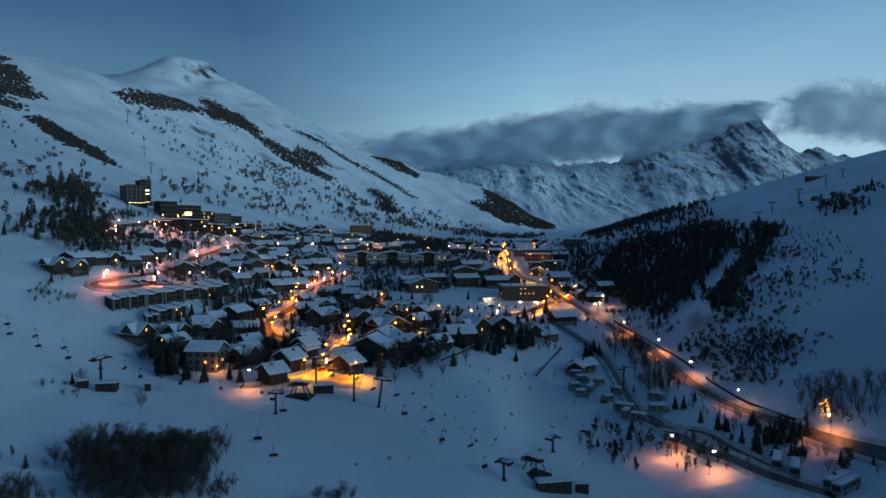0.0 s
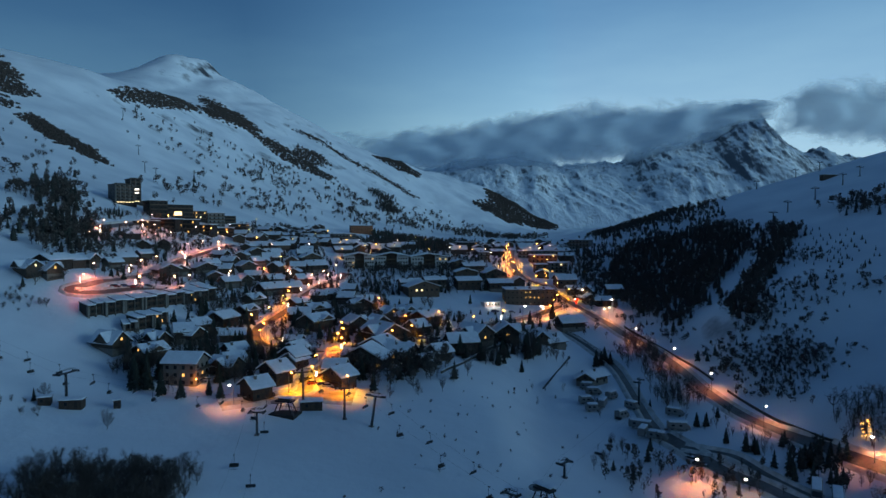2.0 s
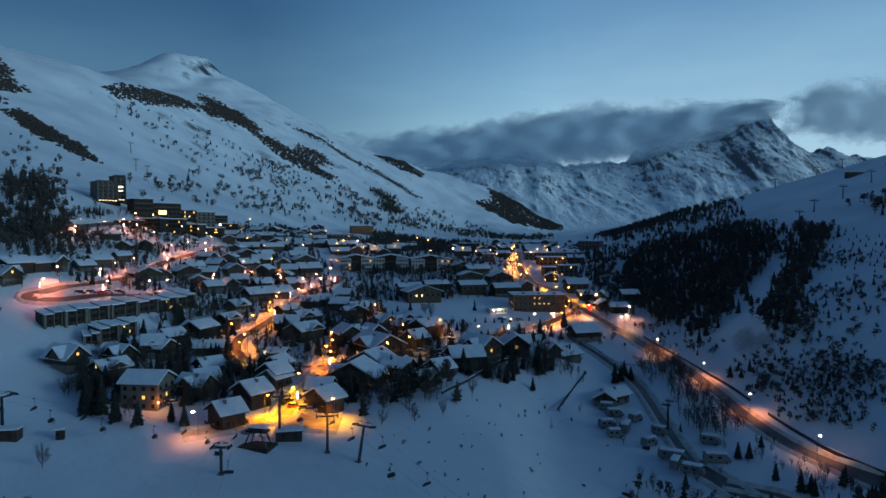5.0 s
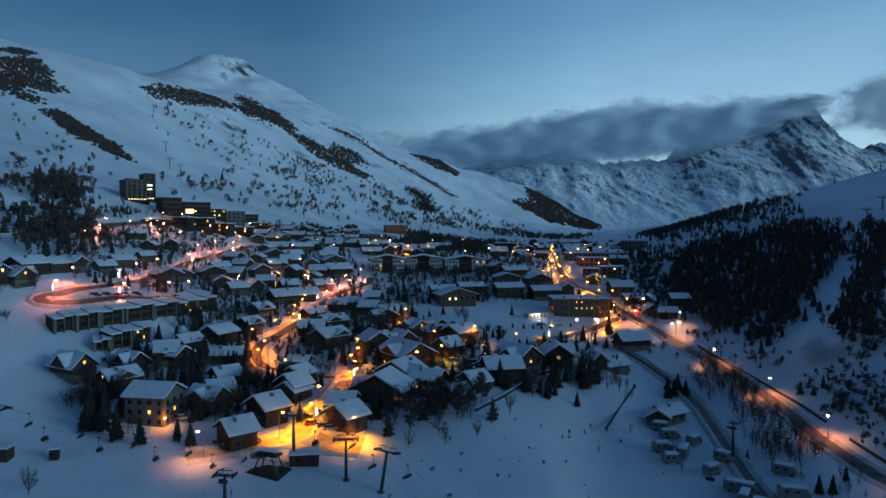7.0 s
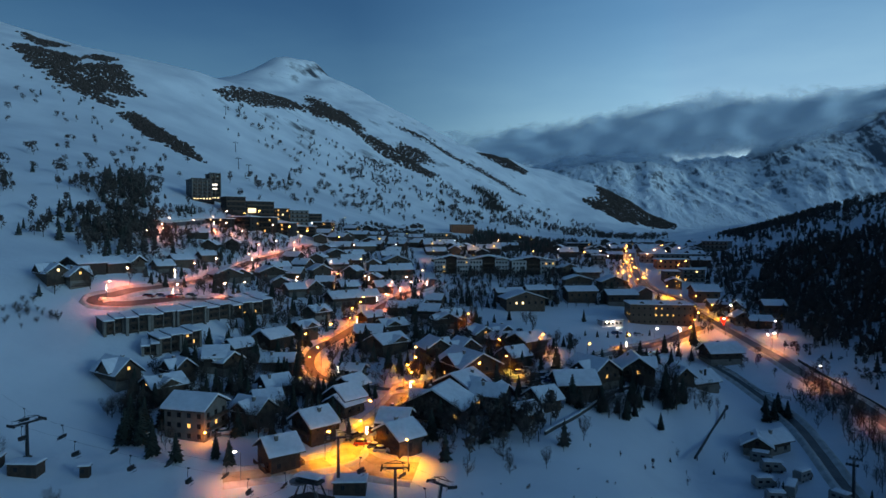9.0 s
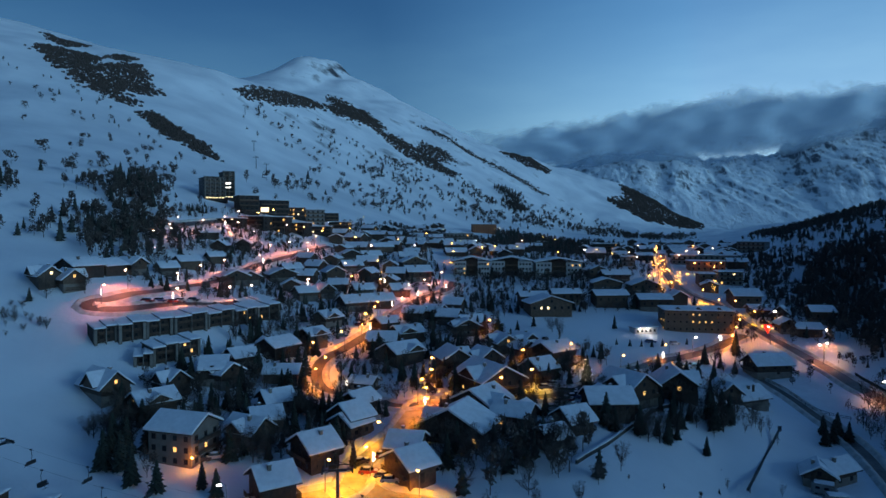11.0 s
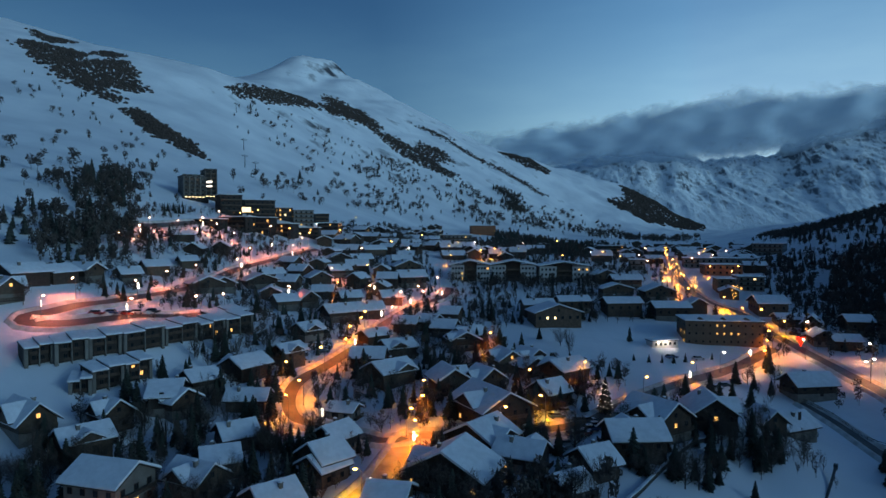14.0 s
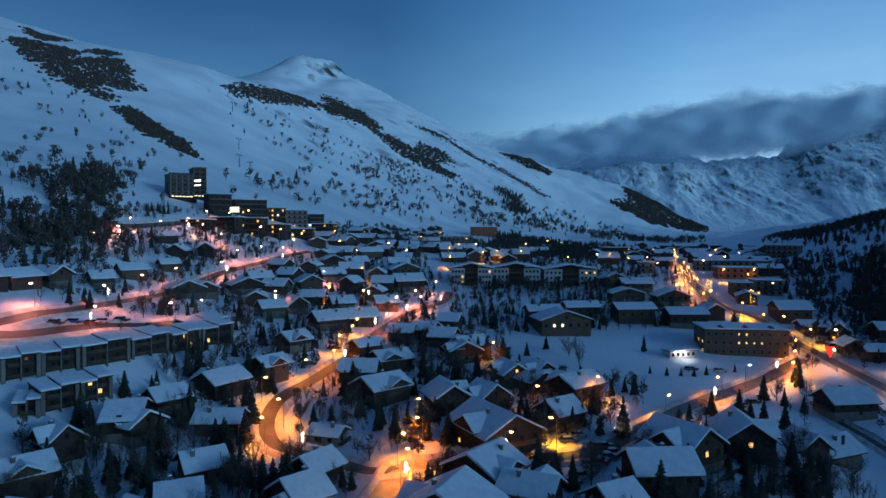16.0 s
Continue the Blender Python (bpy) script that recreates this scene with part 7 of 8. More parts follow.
# From here on: lamps added at even steps along the roads to widen the glow.
street_lamp(-72.6, 274.5, "amber")
street_lamp(-84.1, 295.6, "amber")
street_lamp(-81.0, 337.8, "amber")
street_lamp(-80.3, 358.8, "amber")
street_lamp(-71.9, 408.3, "rose")
street_lamp(-67.9, 428.4, "rose")
street_lamp(-153.8, 463.9, "rose")
street_lamp(-158.0, 415.7, "rose")
street_lamp(-156.1, 367.3, "rose")
street_lamp(-154.3, 343.6, "rose")
street_lamp(-150.7, 296.6, "rose")
street_lamp(-124.5, 321.8, "rose")
street_lamp(30.0, 330.5, "amber")
street_lamp(60.6, 372.2, "amber")
street_lamp(62.8, 642.5, "amber")
street_lamp(59.9, 616.6, "amber")
street_lamp(56.9, 590.8, "amber")
street_lamp(54.0, 565.0, "amber")
street_lamp(51.8, 538.9, "amber")
street_lamp(-198.6, 455.3, "rose")

# ---------------------------------------------------------------- single trees
bare_tree(-6.9, 353.3, 9.5)
conifer(14.2, 353.1, 2.6)
conifer(19.0, 352.4, 3.0)
conifer(23.3, 353.8, 3.0)
conifer(27.2, 355.1, 3.2)
conifer(31.5, 359.1, 3.4)
conifer(41.7, 368.0, 3.0)
conifer(-2.6, 297.4, 5.0)
conifer(14.8, 377.1, 6.0)
conifer(24.7, 316.6, 6.5)
conifer(58.3, 362.8, 9.0)
conifer(-43.0, 293.3, 8.0)
conifer(-81.1, 284.9, 9.0)
conifer(-95.5, 224.5, 9.0)
conifer(-98.2, 222.9, 8.5)
conifer(-91.9, 227.0, 8.0)
conifer(-82.1, 271.3, 7.0)
conifer(-106.6, 286.2, 5.0)
conifer(-84.8, 302.4, 6.5)
conifer(-68.2, 318.7, 5.0)
conifer(-39.0, 355.3, 7.0)
conifer(-27.6, 236.6, 8.0)
conifer(-26.6, 243.0, 8.0)
conifer(6.5, 265.8, 9.0)
conifer(68.4, 296.3, 7.0)
conifer(65.6, 294.1, 7.0)
conifer(-113.8, 276.9, 4.0)
conifer(-109.9, 298.0, 4.0)
bare_tree(-10.1, 364.0, 8.0)
conifer(-17.8, 369.2, 5.0)
conifer(-23.6, 359.9, 5.0)
conifer(-38.1, 389.5, 8.0)
conifer(-42.2, 392.4, 7.0)
bare_tree(-31.3, 382.3, 7.0)
bare_tree(47.1, 293.4, 8.0)
bare_tree(27.5, 285.8, 7.0)
bare_tree(37.1, 282.2, 9.0)
bare_tree(40.9, 287.3, 8.0)
bare_tree(-97.7, 255.6, 8.0)
bare_tree(-91.1, 253.6, 9.0)
bare_tree(-157.4, 284.7, 8.0)
bare_tree(-163.7, 275.8, 9.0)
bare_tree(-150.9, 262.2, 4.0)
bare_tree(-59.4, 329.1, 6.0)
bare_tree(-18.9, 287.6, 6.0)
bare_tree(-14.3, 285.7, 6.0)
bare_tree(-47.0, 346.4, 5.0)
bare_tree(-60.5, 289.7, 5.0)
bare_tree(-49.2, 274.0, 6.0)
conifer(-47.2, 232.8, 6.0)
conifer(-51.4, 231.8, 6.0)
conifer(-149.4, 307.1, 5.0)
conifer(-149.5, 312.9, 5.0)
conifer(-145.6, 310.6, 6.0)
conifer(-143.9, 320.5, 5.0)
bare_tree(-89.0, 187.9, 6.0)
conifer(-98.4, 219.3, 4.0)
conifer(-95.6, 217.4, 9.0)
conifer(-92.1, 218.1, 9.0)
conifer(-85.9, 213.3, 9.0)
conifer(-79.3, 211.9, 7.0)
conifer(-72.2, 215.8, 6.0)
conifer(-68.1, 214.1, 6.0)
conifer(-116.2, 200.0, 4.0)
bare_tree(-114.9, 203.1, 5.0)
conifer(105.2, 283.5, 5.0)
conifer(107.8, 280.1, 4.0)
conifer(111.1, 280.8, 5.0)
conifer(84.4, 223.5, 5.0)
conifer(90.4, 229.0, 4.0)
conifer(81.8, 224.7, 5.0)
conifer(85.3, 211.0, 5.0)
conifer(88.1, 204.2, 6.0)
conifer(90.3, 203.7, 5.0)
conifer(90.2, 201.8, 5.0)
conifer(98.0, 192.6, 6.0)
conifer(92.7, 188.4, 6.0)
conifer(101.0, 192.5, 5.0)
conifer(67.4, 301.2, 6.0)
conifer(71.1, 301.2, 7.0)
conifer(72.6, 297.2, 6.0)
conifer(73.6, 246.1, 3.0)
bare_tree(52.3, 193.9, 5.0)
bare_tree(47.7, 206.6, 4.0)
bare_tree(64.1, 203.5, 4.0)
bare_tree(119.5, 199.7, 6.0)
bare_tree(117.2, 209.1, 5.0)
bare_tree(-16.8, 220.9, 5.0)
bare_tree(-7.9, 222.9, 5.0)
bare_tree(-57.1, 404.4, 4.3)
conifer(34.9, 282.0, 8.1)
bare_tree(30.9, 315.2, 7.6)
conifer(-67.4, 315.4, 8.5)
bare_tree(-69.6, 256.2, 6.9)
bare_tree(-64.9, 304.5, 4.9)
conifer(40.2, 427.7, 8.0)
conifer(13.1, 279.0, 7.6)
conifer(28.6, 282.5, 4.9)
bare_tree(37.8, 288.9, 8.6)
bare_tree(-40.8, 286.8, 7.7)
bare_tree(-32.5, 352.4, 8.7)
bare_tree(-34.8, 348.5, 4.0)
bare_tree(-56.7, 351.5, 4.5)
bare_tree(-99.4, 237.5, 7.0)
bare_tree(17.2, 428.7, 7.8)
conifer(-19.1, 299.3, 7.4)
bare_tree(-37.6, 248.8, 4.3)
bare_tree(-139.2, 358.0, 5.6)
bare_tree(-85.4, 242.7, 4.1)
bare_tree(-73.7, 231.5, 7.4)
bare_tree(-140.3, 347.0, 5.2)
bare_tree(27.1, 287.1, 8.5)
bare_tree(-29.8, 240.2, 5.5)
conifer(7.3, 329.5, 4.6)
bare_tree(-72.5, 255.3, 6.0)
conifer(-87.0, 260.1, 4.4)
conifer(-36.8, 320.4, 5.9)
conifer(-63.5, 260.0, 6.5)
conifer(-67.0, 247.3, 4.4)
conifer(-66.6, 239.5, 4.2)
conifer(-16.5, 291.5, 7.7)
bare_tree(-143.6, 378.9, 4.8)
conifer(-34.6, 267.2, 4.0)
conifer(-35.1, 287.9, 4.4)
bare_tree(14.8, 296.5, 7.4)
bare_tree(-107.1, 234.8, 4.5)
bare_tree(-70.4, 265.5, 7.2)
conifer(-11.8, 274.7, 5.4)
conifer(-60.2, 249.4, 5.8)
conifer(-53.6, 239.6, 8.6)
conifer(52.8, 339.3, 5.1)
bare_tree(2.7, 403.0, 8.5)
conifer(-63.1, 265.1, 6.4)
bare_tree(-21.0, 428.3, 6.2)
conifer(25.8, 289.7, 5.8)
conifer(-36.3, 335.8, 7.8)
conifer(-66.6, 314.4, 7.3)
bare_tree(-36.9, 296.6, 8.6)
bare_tree(-5.0, 274.0, 8.8)
bare_tree(-102.2, 231.7, 8.5)
conifer(41.9, 454.7, 7.3)
conifer(-100.8, 345.5, 8.1)
conifer(18.8, 291.9, 7.6)
conifer(25.6, 276.7, 6.5)
bare_tree(33.6, 299.7, 5.3)
bare_tree(-54.2, 337.1, 4.0)
bare_tree(-98.9, 239.1, 8.4)
conifer(-25.9, 421.0, 6.4)
bare_tree(-84.0, 269.6, 4.7)
conifer(-66.6, 232.4, 4.7)
bare_tree(-5.2, 271.2, 8.9)
bare_tree(-83.1, 236.7, 8.1)
bare_tree(-93.1, 245.8, 8.3)
conifer(25.7, 414.3, 7.4)
bare_tree(-61.8, 268.2, 9.0)
conifer(-53.8, 241.4, 5.9)
bare_tree(-105.7, 230.1, 5.9)
bare_tree(-51.6, 342.3, 7.5)
bare_tree(50.5, 331.8, 4.7)
conifer(-109.2, 278.3, 6.6)
bare_tree(-26.3, 398.3, 4.0)
bare_tree(-93.9, 275.5, 4.4)
bare_tree(30.9, 287.9, 6.4)
conifer(-92.0, 228.2, 7.9)
bare_tree(-87.4, 254.2, 8.7)
bare_tree(-105.9, 368.1, 6.0)
bare_tree(7.0, 263.4, 4.6)
conifer(-90.0, 250.6, 5.5)
bare_tree(-92.9, 264.1, 6.0)
bare_tree(19.7, 271.8, 6.3)
bare_tree(-52.8, 355.0, 6.4)
conifer(-52.8, 291.5, 7.3)
conifer(18.9, 269.1, 4.7)
conifer(-101.8, 331.1, 6.6)
conifer(-68.8, 246.3, 5.0)
conifer(-11.0, 269.9, 5.0)
bare_tree(-92.8, 376.0, 6.1)
conifer(-93.1, 228.2, 7.7)
bare_tree(-4.1, 278.1, 6.7)
conifer(-59.7, 298.8, 6.9)
conifer(25.3, 286.0, 6.3)
bare_tree(-88.4, 262.4, 8.6)
bare_tree(-91.7, 317.1, 7.5)
bare_tree(-102.5, 227.6, 8.0)
bare_tree(-110.7, 251.9, 6.2)
conifer(-69.8, 335.6, 7.8)
bare_tree(-14.7, 293.1, 7.6)
bare_tree(10.1, 263.5, 7.3)
bare_tree(-24.3, 239.9, 6.7)
conifer(-61.4, 261.2, 5.3)
conifer(33.0, 314.2, 6.4)
conifer(-10.1, 427.6, 5.6)
bare_tree(-67.7, 255.0, 8.2)
bare_tree(-90.2, 235.7, 4.6)
conifer(-53.0, 294.8, 5.3)
conifer(-14.9, 297.0, 8.4)
bare_tree(-132.4, 329.3, 8.7)
bare_tree(39.5, 285.2, 4.4)
conifer(-119.1, 347.4, 7.6)
conifer(39.5, 285.9, 8.3)
conifer(48.5, 341.4, 5.8)
conifer(-41.0, 299.3, 6.5)
bare_tree(-108.5, 228.6, 5.5)
conifer(-147.4, 387.5, 4.9)
conifer(-68.4, 290.7, 5.2)
bare_tree(-89.6, 264.0, 7.5)
bare_tree(-12.5, 269.5, 7.9)
bare_tree(-82.7, 407.2, 8.0)
conifer(49.0, 447.1, 4.5)
bare_tree(50.5, 352.0, 4.2)
conifer(34.2, 285.4, 8.7)
bare_tree(-37.2, 246.4, 7.2)
bare_tree(3.5, 399.5, 5.5)
conifer(-44.5, 323.1, 7.9)
bare_tree(-70.9, 257.0, 7.5)
bare_tree(-67.7, 235.1, 8.7)
conifer(31.2, 317.3, 8.0)
conifer(-114.5, 381.4, 8.6)
bare_tree(-108.9, 304.5, 7.6)
conifer(13.8, 460.0, 7.4)
conifer(-93.9, 278.2, 6.3)
conifer(-90.0, 255.9, 7.7)
bare_tree(-88.6, 248.7, 4.3)
bare_tree(-57.2, 448.2, 4.7)
conifer(12.6, 278.0, 6.1)
bare_tree(-77.1, 230.9, 7.8)
bare_tree(-10.5, 314.8, 4.6)
bare_tree(-95.5, 373.1, 7.0)
conifer(-100.5, 226.4, 8.4)
conifer(-13.6, 270.2, 4.7)
bare_tree(24.3, 272.6, 7.1)
conifer(-24.3, 339.1, 6.8)
bare_tree(-103.8, 290.4, 7.2)
conifer(14.5, 277.2, 5.2)
bare_tree(-148.6, 380.9, 6.7)
conifer(-81.3, 249.5, 8.2)
bare_tree(-85.1, 353.2, 5.6)
conifer(-85.1, 240.6, 5.2)
conifer(-59.4, 257.7, 8.6)
conifer(-12.5, 269.4, 5.2)
conifer(-3.6, 310.9, 7.8)
conifer(-92.7, 252.8, 7.8)
conifer(31.3, 430.2, 8.9)
bare_tree(-85.4, 268.6, 8.0)
conifer(-141.5, 394.7, 5.1)
conifer(-59.2, 345.7, 5.0)
conifer(21.3, 268.3, 6.7)
conifer(5.2, 331.3, 4.7)
bare_tree(-94.6, 275.8, 8.3)
bare_tree(-82.2, 450.8, 8.8)
bare_tree(-22.0, 240.8, 8.4)
bare_tree(-107.8, 302.7, 7.7)
bare_tree(-55.0, 305.1, 6.7)
conifer(-60.1, 256.8, 8.5)
bare_tree(-45.8, 367.1, 5.3)
conifer(21.1, 267.2, 5.3)
bare_tree(-87.4, 262.3, 4.4)
conifer(-91.7, 231.0, 4.9)
bare_tree(47.2, 451.3, 7.1)
conifer(-78.5, 447.6, 7.5)
bare_tree(-12.2, 295.3, 6.9)
bare_tree(47.7, 345.5, 7.8)
bare_tree(-99.6, 230.1, 6.8)
conifer(-40.9, 330.0, 5.8)
bare_tree(24.0, 271.4, 7.1)
conifer(8.5, 264.0, 6.3)
bare_tree(-66.5, 232.4, 7.0)
conifer(-109.0, 263.6, 6.3)
bare_tree(-88.5, 239.4, 7.2)
conifer(-42.4, 330.4, 5.4)
bare_tree(-14.5, 275.6, 5.2)
bare_tree(-105.3, 301.1, 4.0)
conifer(-68.7, 260.4, 5.2)
conifer(-8.3, 269.2, 5.2)
bare_tree(-42.8, 338.0, 5.3)
conifer(-35.3, 286.6, 8.5)
bare_tree(-101.2, 233.4, 6.3)
bare_tree(-111.1, 279.1, 4.2)
conifer(-87.4, 237.6, 4.9)
bare_tree(-36.2, 329.8, 5.8)
conifer(-104.1, 431.9, 7.7)
bare_tree(-64.2, 233.8, 4.8)
conifer(1.5, 327.3, 5.0)
bare_tree(-70.9, 257.7, 7.6)
conifer(-40.1, 287.9, 5.9)
bare_tree(-107.0, 228.3, 6.7)
bare_tree(-35.0, 245.3, 5.6)
bare_tree(-63.3, 246.9, 4.1)
bare_tree(13.7, 266.9, 5.0)
conifer(-72.5, 232.4, 5.0)
conifer(30.9, 270.9, 5.2)
bare_tree(-23.7, 239.9, 6.0)
bare_tree(-36.3, 329.3, 4.5)
conifer(-49.1, 325.7, 5.2)
conifer(-43.3, 286.6, 5.1)
conifer(-104.6, 301.0, 8.3)
bare_tree(-110.7, 309.3, 4.2)
bare_tree(-53.4, 278.7, 4.2)
conifer(24.0, 271.2, 4.8)
bare_tree(43.7, 450.3, 4.5)
bare_tree(16.2, 270.4, 5.5)
bare_tree(-102.8, 234.6, 6.1)
bare_tree(-4.3, 307.7, 7.1)
bare_tree(-55.8, 336.5, 5.4)
conifer(21.4, 282.5, 4.6)
conifer(-1.1, 448.0, 6.6)
bare_tree(-64.6, 352.2, 8.6)
conifer(-6.5, 302.2, 6.4)
bare_tree(-106.2, 312.3, 5.1)
bare_tree(22.5, 311.2, 6.1)
bare_tree(-28.8, 242.0, 8.8)
conifer(-118.8, 334.5, 6.1)
bare_tree(31.8, 310.1, 4.5)
conifer(-53.2, 243.4, 5.3)
bare_tree(-66.4, 258.7, 8.7)
bare_tree(-70.0, 260.6, 6.3)
conifer(-89.5, 234.7, 7.0)
conifer(-110.4, 266.5, 7.2)
bare_tree(-88.8, 400.2, 6.1)
bare_tree(-16.5, 418.1, 7.0)
bare_tree(-32.2, 334.3, 5.2)
conifer(-85.8, 236.7, 7.2)
conifer(-54.3, 240.0, 6.9)
conifer(-27.8, 341.7, 8.2)
conifer(-22.0, 321.2, 6.1)
bare_tree(-107.0, 322.1, 6.1)
bare_tree(-100.9, 300.1, 8.5)
bare_tree(-61.5, 304.7, 6.2)
bare_tree(-84.2, 254.3, 4.6)
bare_tree(-55.0, 397.8, 6.9)
conifer(-8.7, 296.3, 7.2)
bare_tree(-96.4, 245.7, 7.4)
conifer(-63.5, 385.3, 5.8)
conifer(-72.2, 260.9, 6.7)
conifer(37.3, 319.3, 6.6)
bare_tree(-44.3, 343.1, 6.6)
conifer(-94.4, 326.9, 6.5)
bare_tree(-105.1, 300.1, 4.5)
bare_tree(-96.4, 303.2, 6.4)
conifer(-39.8, 391.9, 4.9)
conifer(-87.2, 302.2, 8.3)
bare_tree(-83.0, 452.7, 6.0)
bare_tree(-13.4, 275.0, 5.6)
conifer(-92.1, 267.0, 8.3)
bare_tree(41.6, 294.0, 4.7)
conifer(-86.7, 292.6, 6.8)
bare_tree(-40.0, 328.2, 5.6)
conifer(-110.3, 242.5, 4.7)
conifer(-83.3, 423.8, 5.1)
bare_tree(-95.2, 235.8, 6.7)
conifer(-92.1, 396.7, 8.4)
conifer(-80.8, 272.4, 6.9)
bare_tree(-65.4, 448.3, 8.2)
conifer(-101.1, 237.1, 7.1)
bare_tree(32.9, 436.7, 9.0)
bare_tree(-100.1, 317.6, 6.1)
conifer(24.2, 280.3, 7.2)
bare_tree(-63.4, 302.9, 8.6)
conifer(-101.7, 228.8, 5.0)
conifer(-51.8, 331.2, 7.0)
bare_tree(-49.3, 306.0, 4.2)
conifer(-73.6, 228.6, 7.5)
conifer(-78.3, 274.7, 4.4)
conifer(-51.1, 263.4, 4.6)
conifer(-14.6, 268.7, 5.3)
conifer(-77.5, 275.3, 8.2)
conifer(17.1, 301.8, 7.3)
conifer(43.7, 343.4, 7.8)
bare_tree(-83.7, 253.2, 6.1)
conifer(23.5, 277.4, 6.7)
conifer(15.4, 297.7, 4.7)
conifer(57.6, 358.4, 9.0)
bare_tree(-50.7, 241.4, 4.4)
conifer(-54.7, 344.6, 5.8)
bare_tree(19.2, 266.2, 7.9)
conifer(-96.4, 342.9, 7.1)
bare_tree(-75.2, 272.6, 4.1)
conifer(-92.7, 254.7, 4.1)
bare_tree(-103.8, 229.3, 7.3)
conifer(-57.2, 354.1, 8.6)
conifer(-106.0, 232.5, 4.2)
conifer(-93.6, 306.4, 8.4)
bare_tree(-115.9, 383.8, 7.6)
bare_tree(23.1, 272.9, 4.5)
bare_tree(-33.9, 245.4, 8.9)
bare_tree(-97.1, 285.4, 5.8)
conifer(-103.5, 332.6, 7.5)
bare_tree(-45.8, 450.0, 5.8)
bare_tree(5.3, 285.0, 8.4)
conifer(-97.5, 225.7, 7.9)
bare_tree(-99.6, 257.2, 7.3)
bare_tree(39.9, 285.1, 4.9)
conifer(24.1, 439.2, 7.0)
bare_tree(-16.9, 299.1, 7.2)
bare_tree(-97.1, 237.6, 4.9)
bare_tree(-11.7, 272.5, 5.4)
conifer(-90.1, 241.4, 6.8)
conifer(18.2, 292.6, 6.0)
conifer(19.2, 442.0, 4.4)
conifer(40.9, 293.3, 5.2)
bare_tree(-107.5, 235.9, 8.6)
bare_tree(-52.4, 335.1, 8.4)
conifer(-21.4, 311.4, 4.5)
bare_tree(-67.9, 235.1, 6.0)
conifer(-50.3, 315.5, 5.8)
conifer(-93.9, 280.2, 8.6)
bare_tree(-68.9, 241.8, 8.5)
conifer(-88.8, 259.6, 8.4)
bare_tree(52.3, 413.5, 8.7)
conifer(-92.8, 234.8, 6.4)
conifer(14.0, 295.6, 8.2)
bare_tree(-60.6, 240.2, 5.6)
conifer(41.7, 317.6, 7.4)
bare_tree(-97.3, 242.0, 5.6)
bare_tree(14.5, 264.9, 5.6)
conifer(38.4, 290.9, 6.9)
bare_tree(-93.8, 317.8, 4.3)
bare_tree(-91.0, 273.7, 6.0)
bare_tree(-2.8, 311.6, 8.6)
conifer(-26.4, 391.3, 5.7)
bare_tree(56.7, 349.6, 6.6)
bare_tree(32.3, 286.0, 4.4)
conifer(22.3, 271.1, 4.3)
bare_tree(-18.5, 321.6, 8.2)
conifer(37.6, 285.0, 4.6)
bare_tree(-73.3, 458.6, 6.6)
bare_tree(1.6, 459.5, 7.7)
conifer(-15.4, 271.5, 4.9)
bare_tree(19.9, 305.8, 4.5)
conifer(-103.1, 249.7, 7.3)
conifer(-134.6, 327.5, 6.0)
bare_tree(-24.5, 304.1, 6.5)
conifer(-63.9, 256.8, 8.5)
conifer(-91.5, 245.8, 8.5)
bare_tree(38.0, 299.1, 8.7)
bare_tree(-32.9, 268.8, 6.6)
bare_tree(-115.2, 399.2, 4.6)
conifer(-49.0, 262.6, 4.1)
bare_tree(33.1, 289.9, 5.9)
bare_tree(-36.8, 320.2, 6.7)
conifer(-78.9, 270.1, 7.4)
bare_tree(-58.3, 365.2, 7.5)
bare_tree(20.1, 292.5, 5.4)
conifer(35.9, 293.7, 7.7)
bare_tree(-120.0, 356.1, 8.0)
bare_tree(30.2, 280.7, 5.9)
bare_tree(-42.5, 297.0, 6.0)
bare_tree(-97.1, 328.7, 5.7)
conifer(21.9, 287.1, 5.5)
conifer(-105.7, 283.2, 5.2)
conifer(-35.7, 352.4, 8.3)
conifer(0.5, 270.4, 4.4)
bare_tree(-109.9, 293.7, 7.4)
bare_tree(5.1, 422.0, 5.6)
conifer(-46.3, 456.2, 7.5)
bare_tree(-99.5, 319.0, 7.9)
bare_tree(29.9, 289.3, 6.6)
conifer(-48.3, 410.4, 4.5)
conifer(-93.7, 280.6, 6.0)
bare_tree(-1.6, 445.0, 7.7)
bare_tree(-16.0, 426.5, 7.4)
bare_tree(-89.7, 238.5, 6.5)
bare_tree(-102.3, 357.0, 8.1)
conifer(-93.7, 242.1, 6.3)
bare_tree(-101.3, 360.9, 4.0)
bare_tree(21.1, 429.1, 4.0)
bare_tree(-74.0, 231.8, 5.4)
conifer(-8.8, 268.6, 4.9)
conifer(-32.1, 269.0, 6.8)
conifer(-66.7, 245.8, 8.8)
conifer(-30.2, 349.8, 8.9)
bare_tree(-66.0, 254.2, 5.6)
conifer(-8.6, 272.7, 5.7)
bare_tree(-24.0, 317.5, 8.8)
conifer(-105.0, 237.8, 6.0)
conifer(-67.7, 259.7, 4.2)
conifer(-110.2, 409.3, 5.2)
bare_tree(-62.3, 264.8, 8.8)
bare_tree(-5.0, 425.4, 6.0)
conifer(-95.8, 377.2, 7.9)
bare_tree(17.6, 274.3, 8.5)
bare_tree(-89.8, 269.3, 4.1)
conifer(-15.1, 274.0, 8.9)
bare_tree(48.7, 337.4, 4.8)
bare_tree(-67.9, 357.0, 8.4)
bare_tree(-71.2, 289.7, 7.5)
conifer(53.1, 419.4, 7.4)
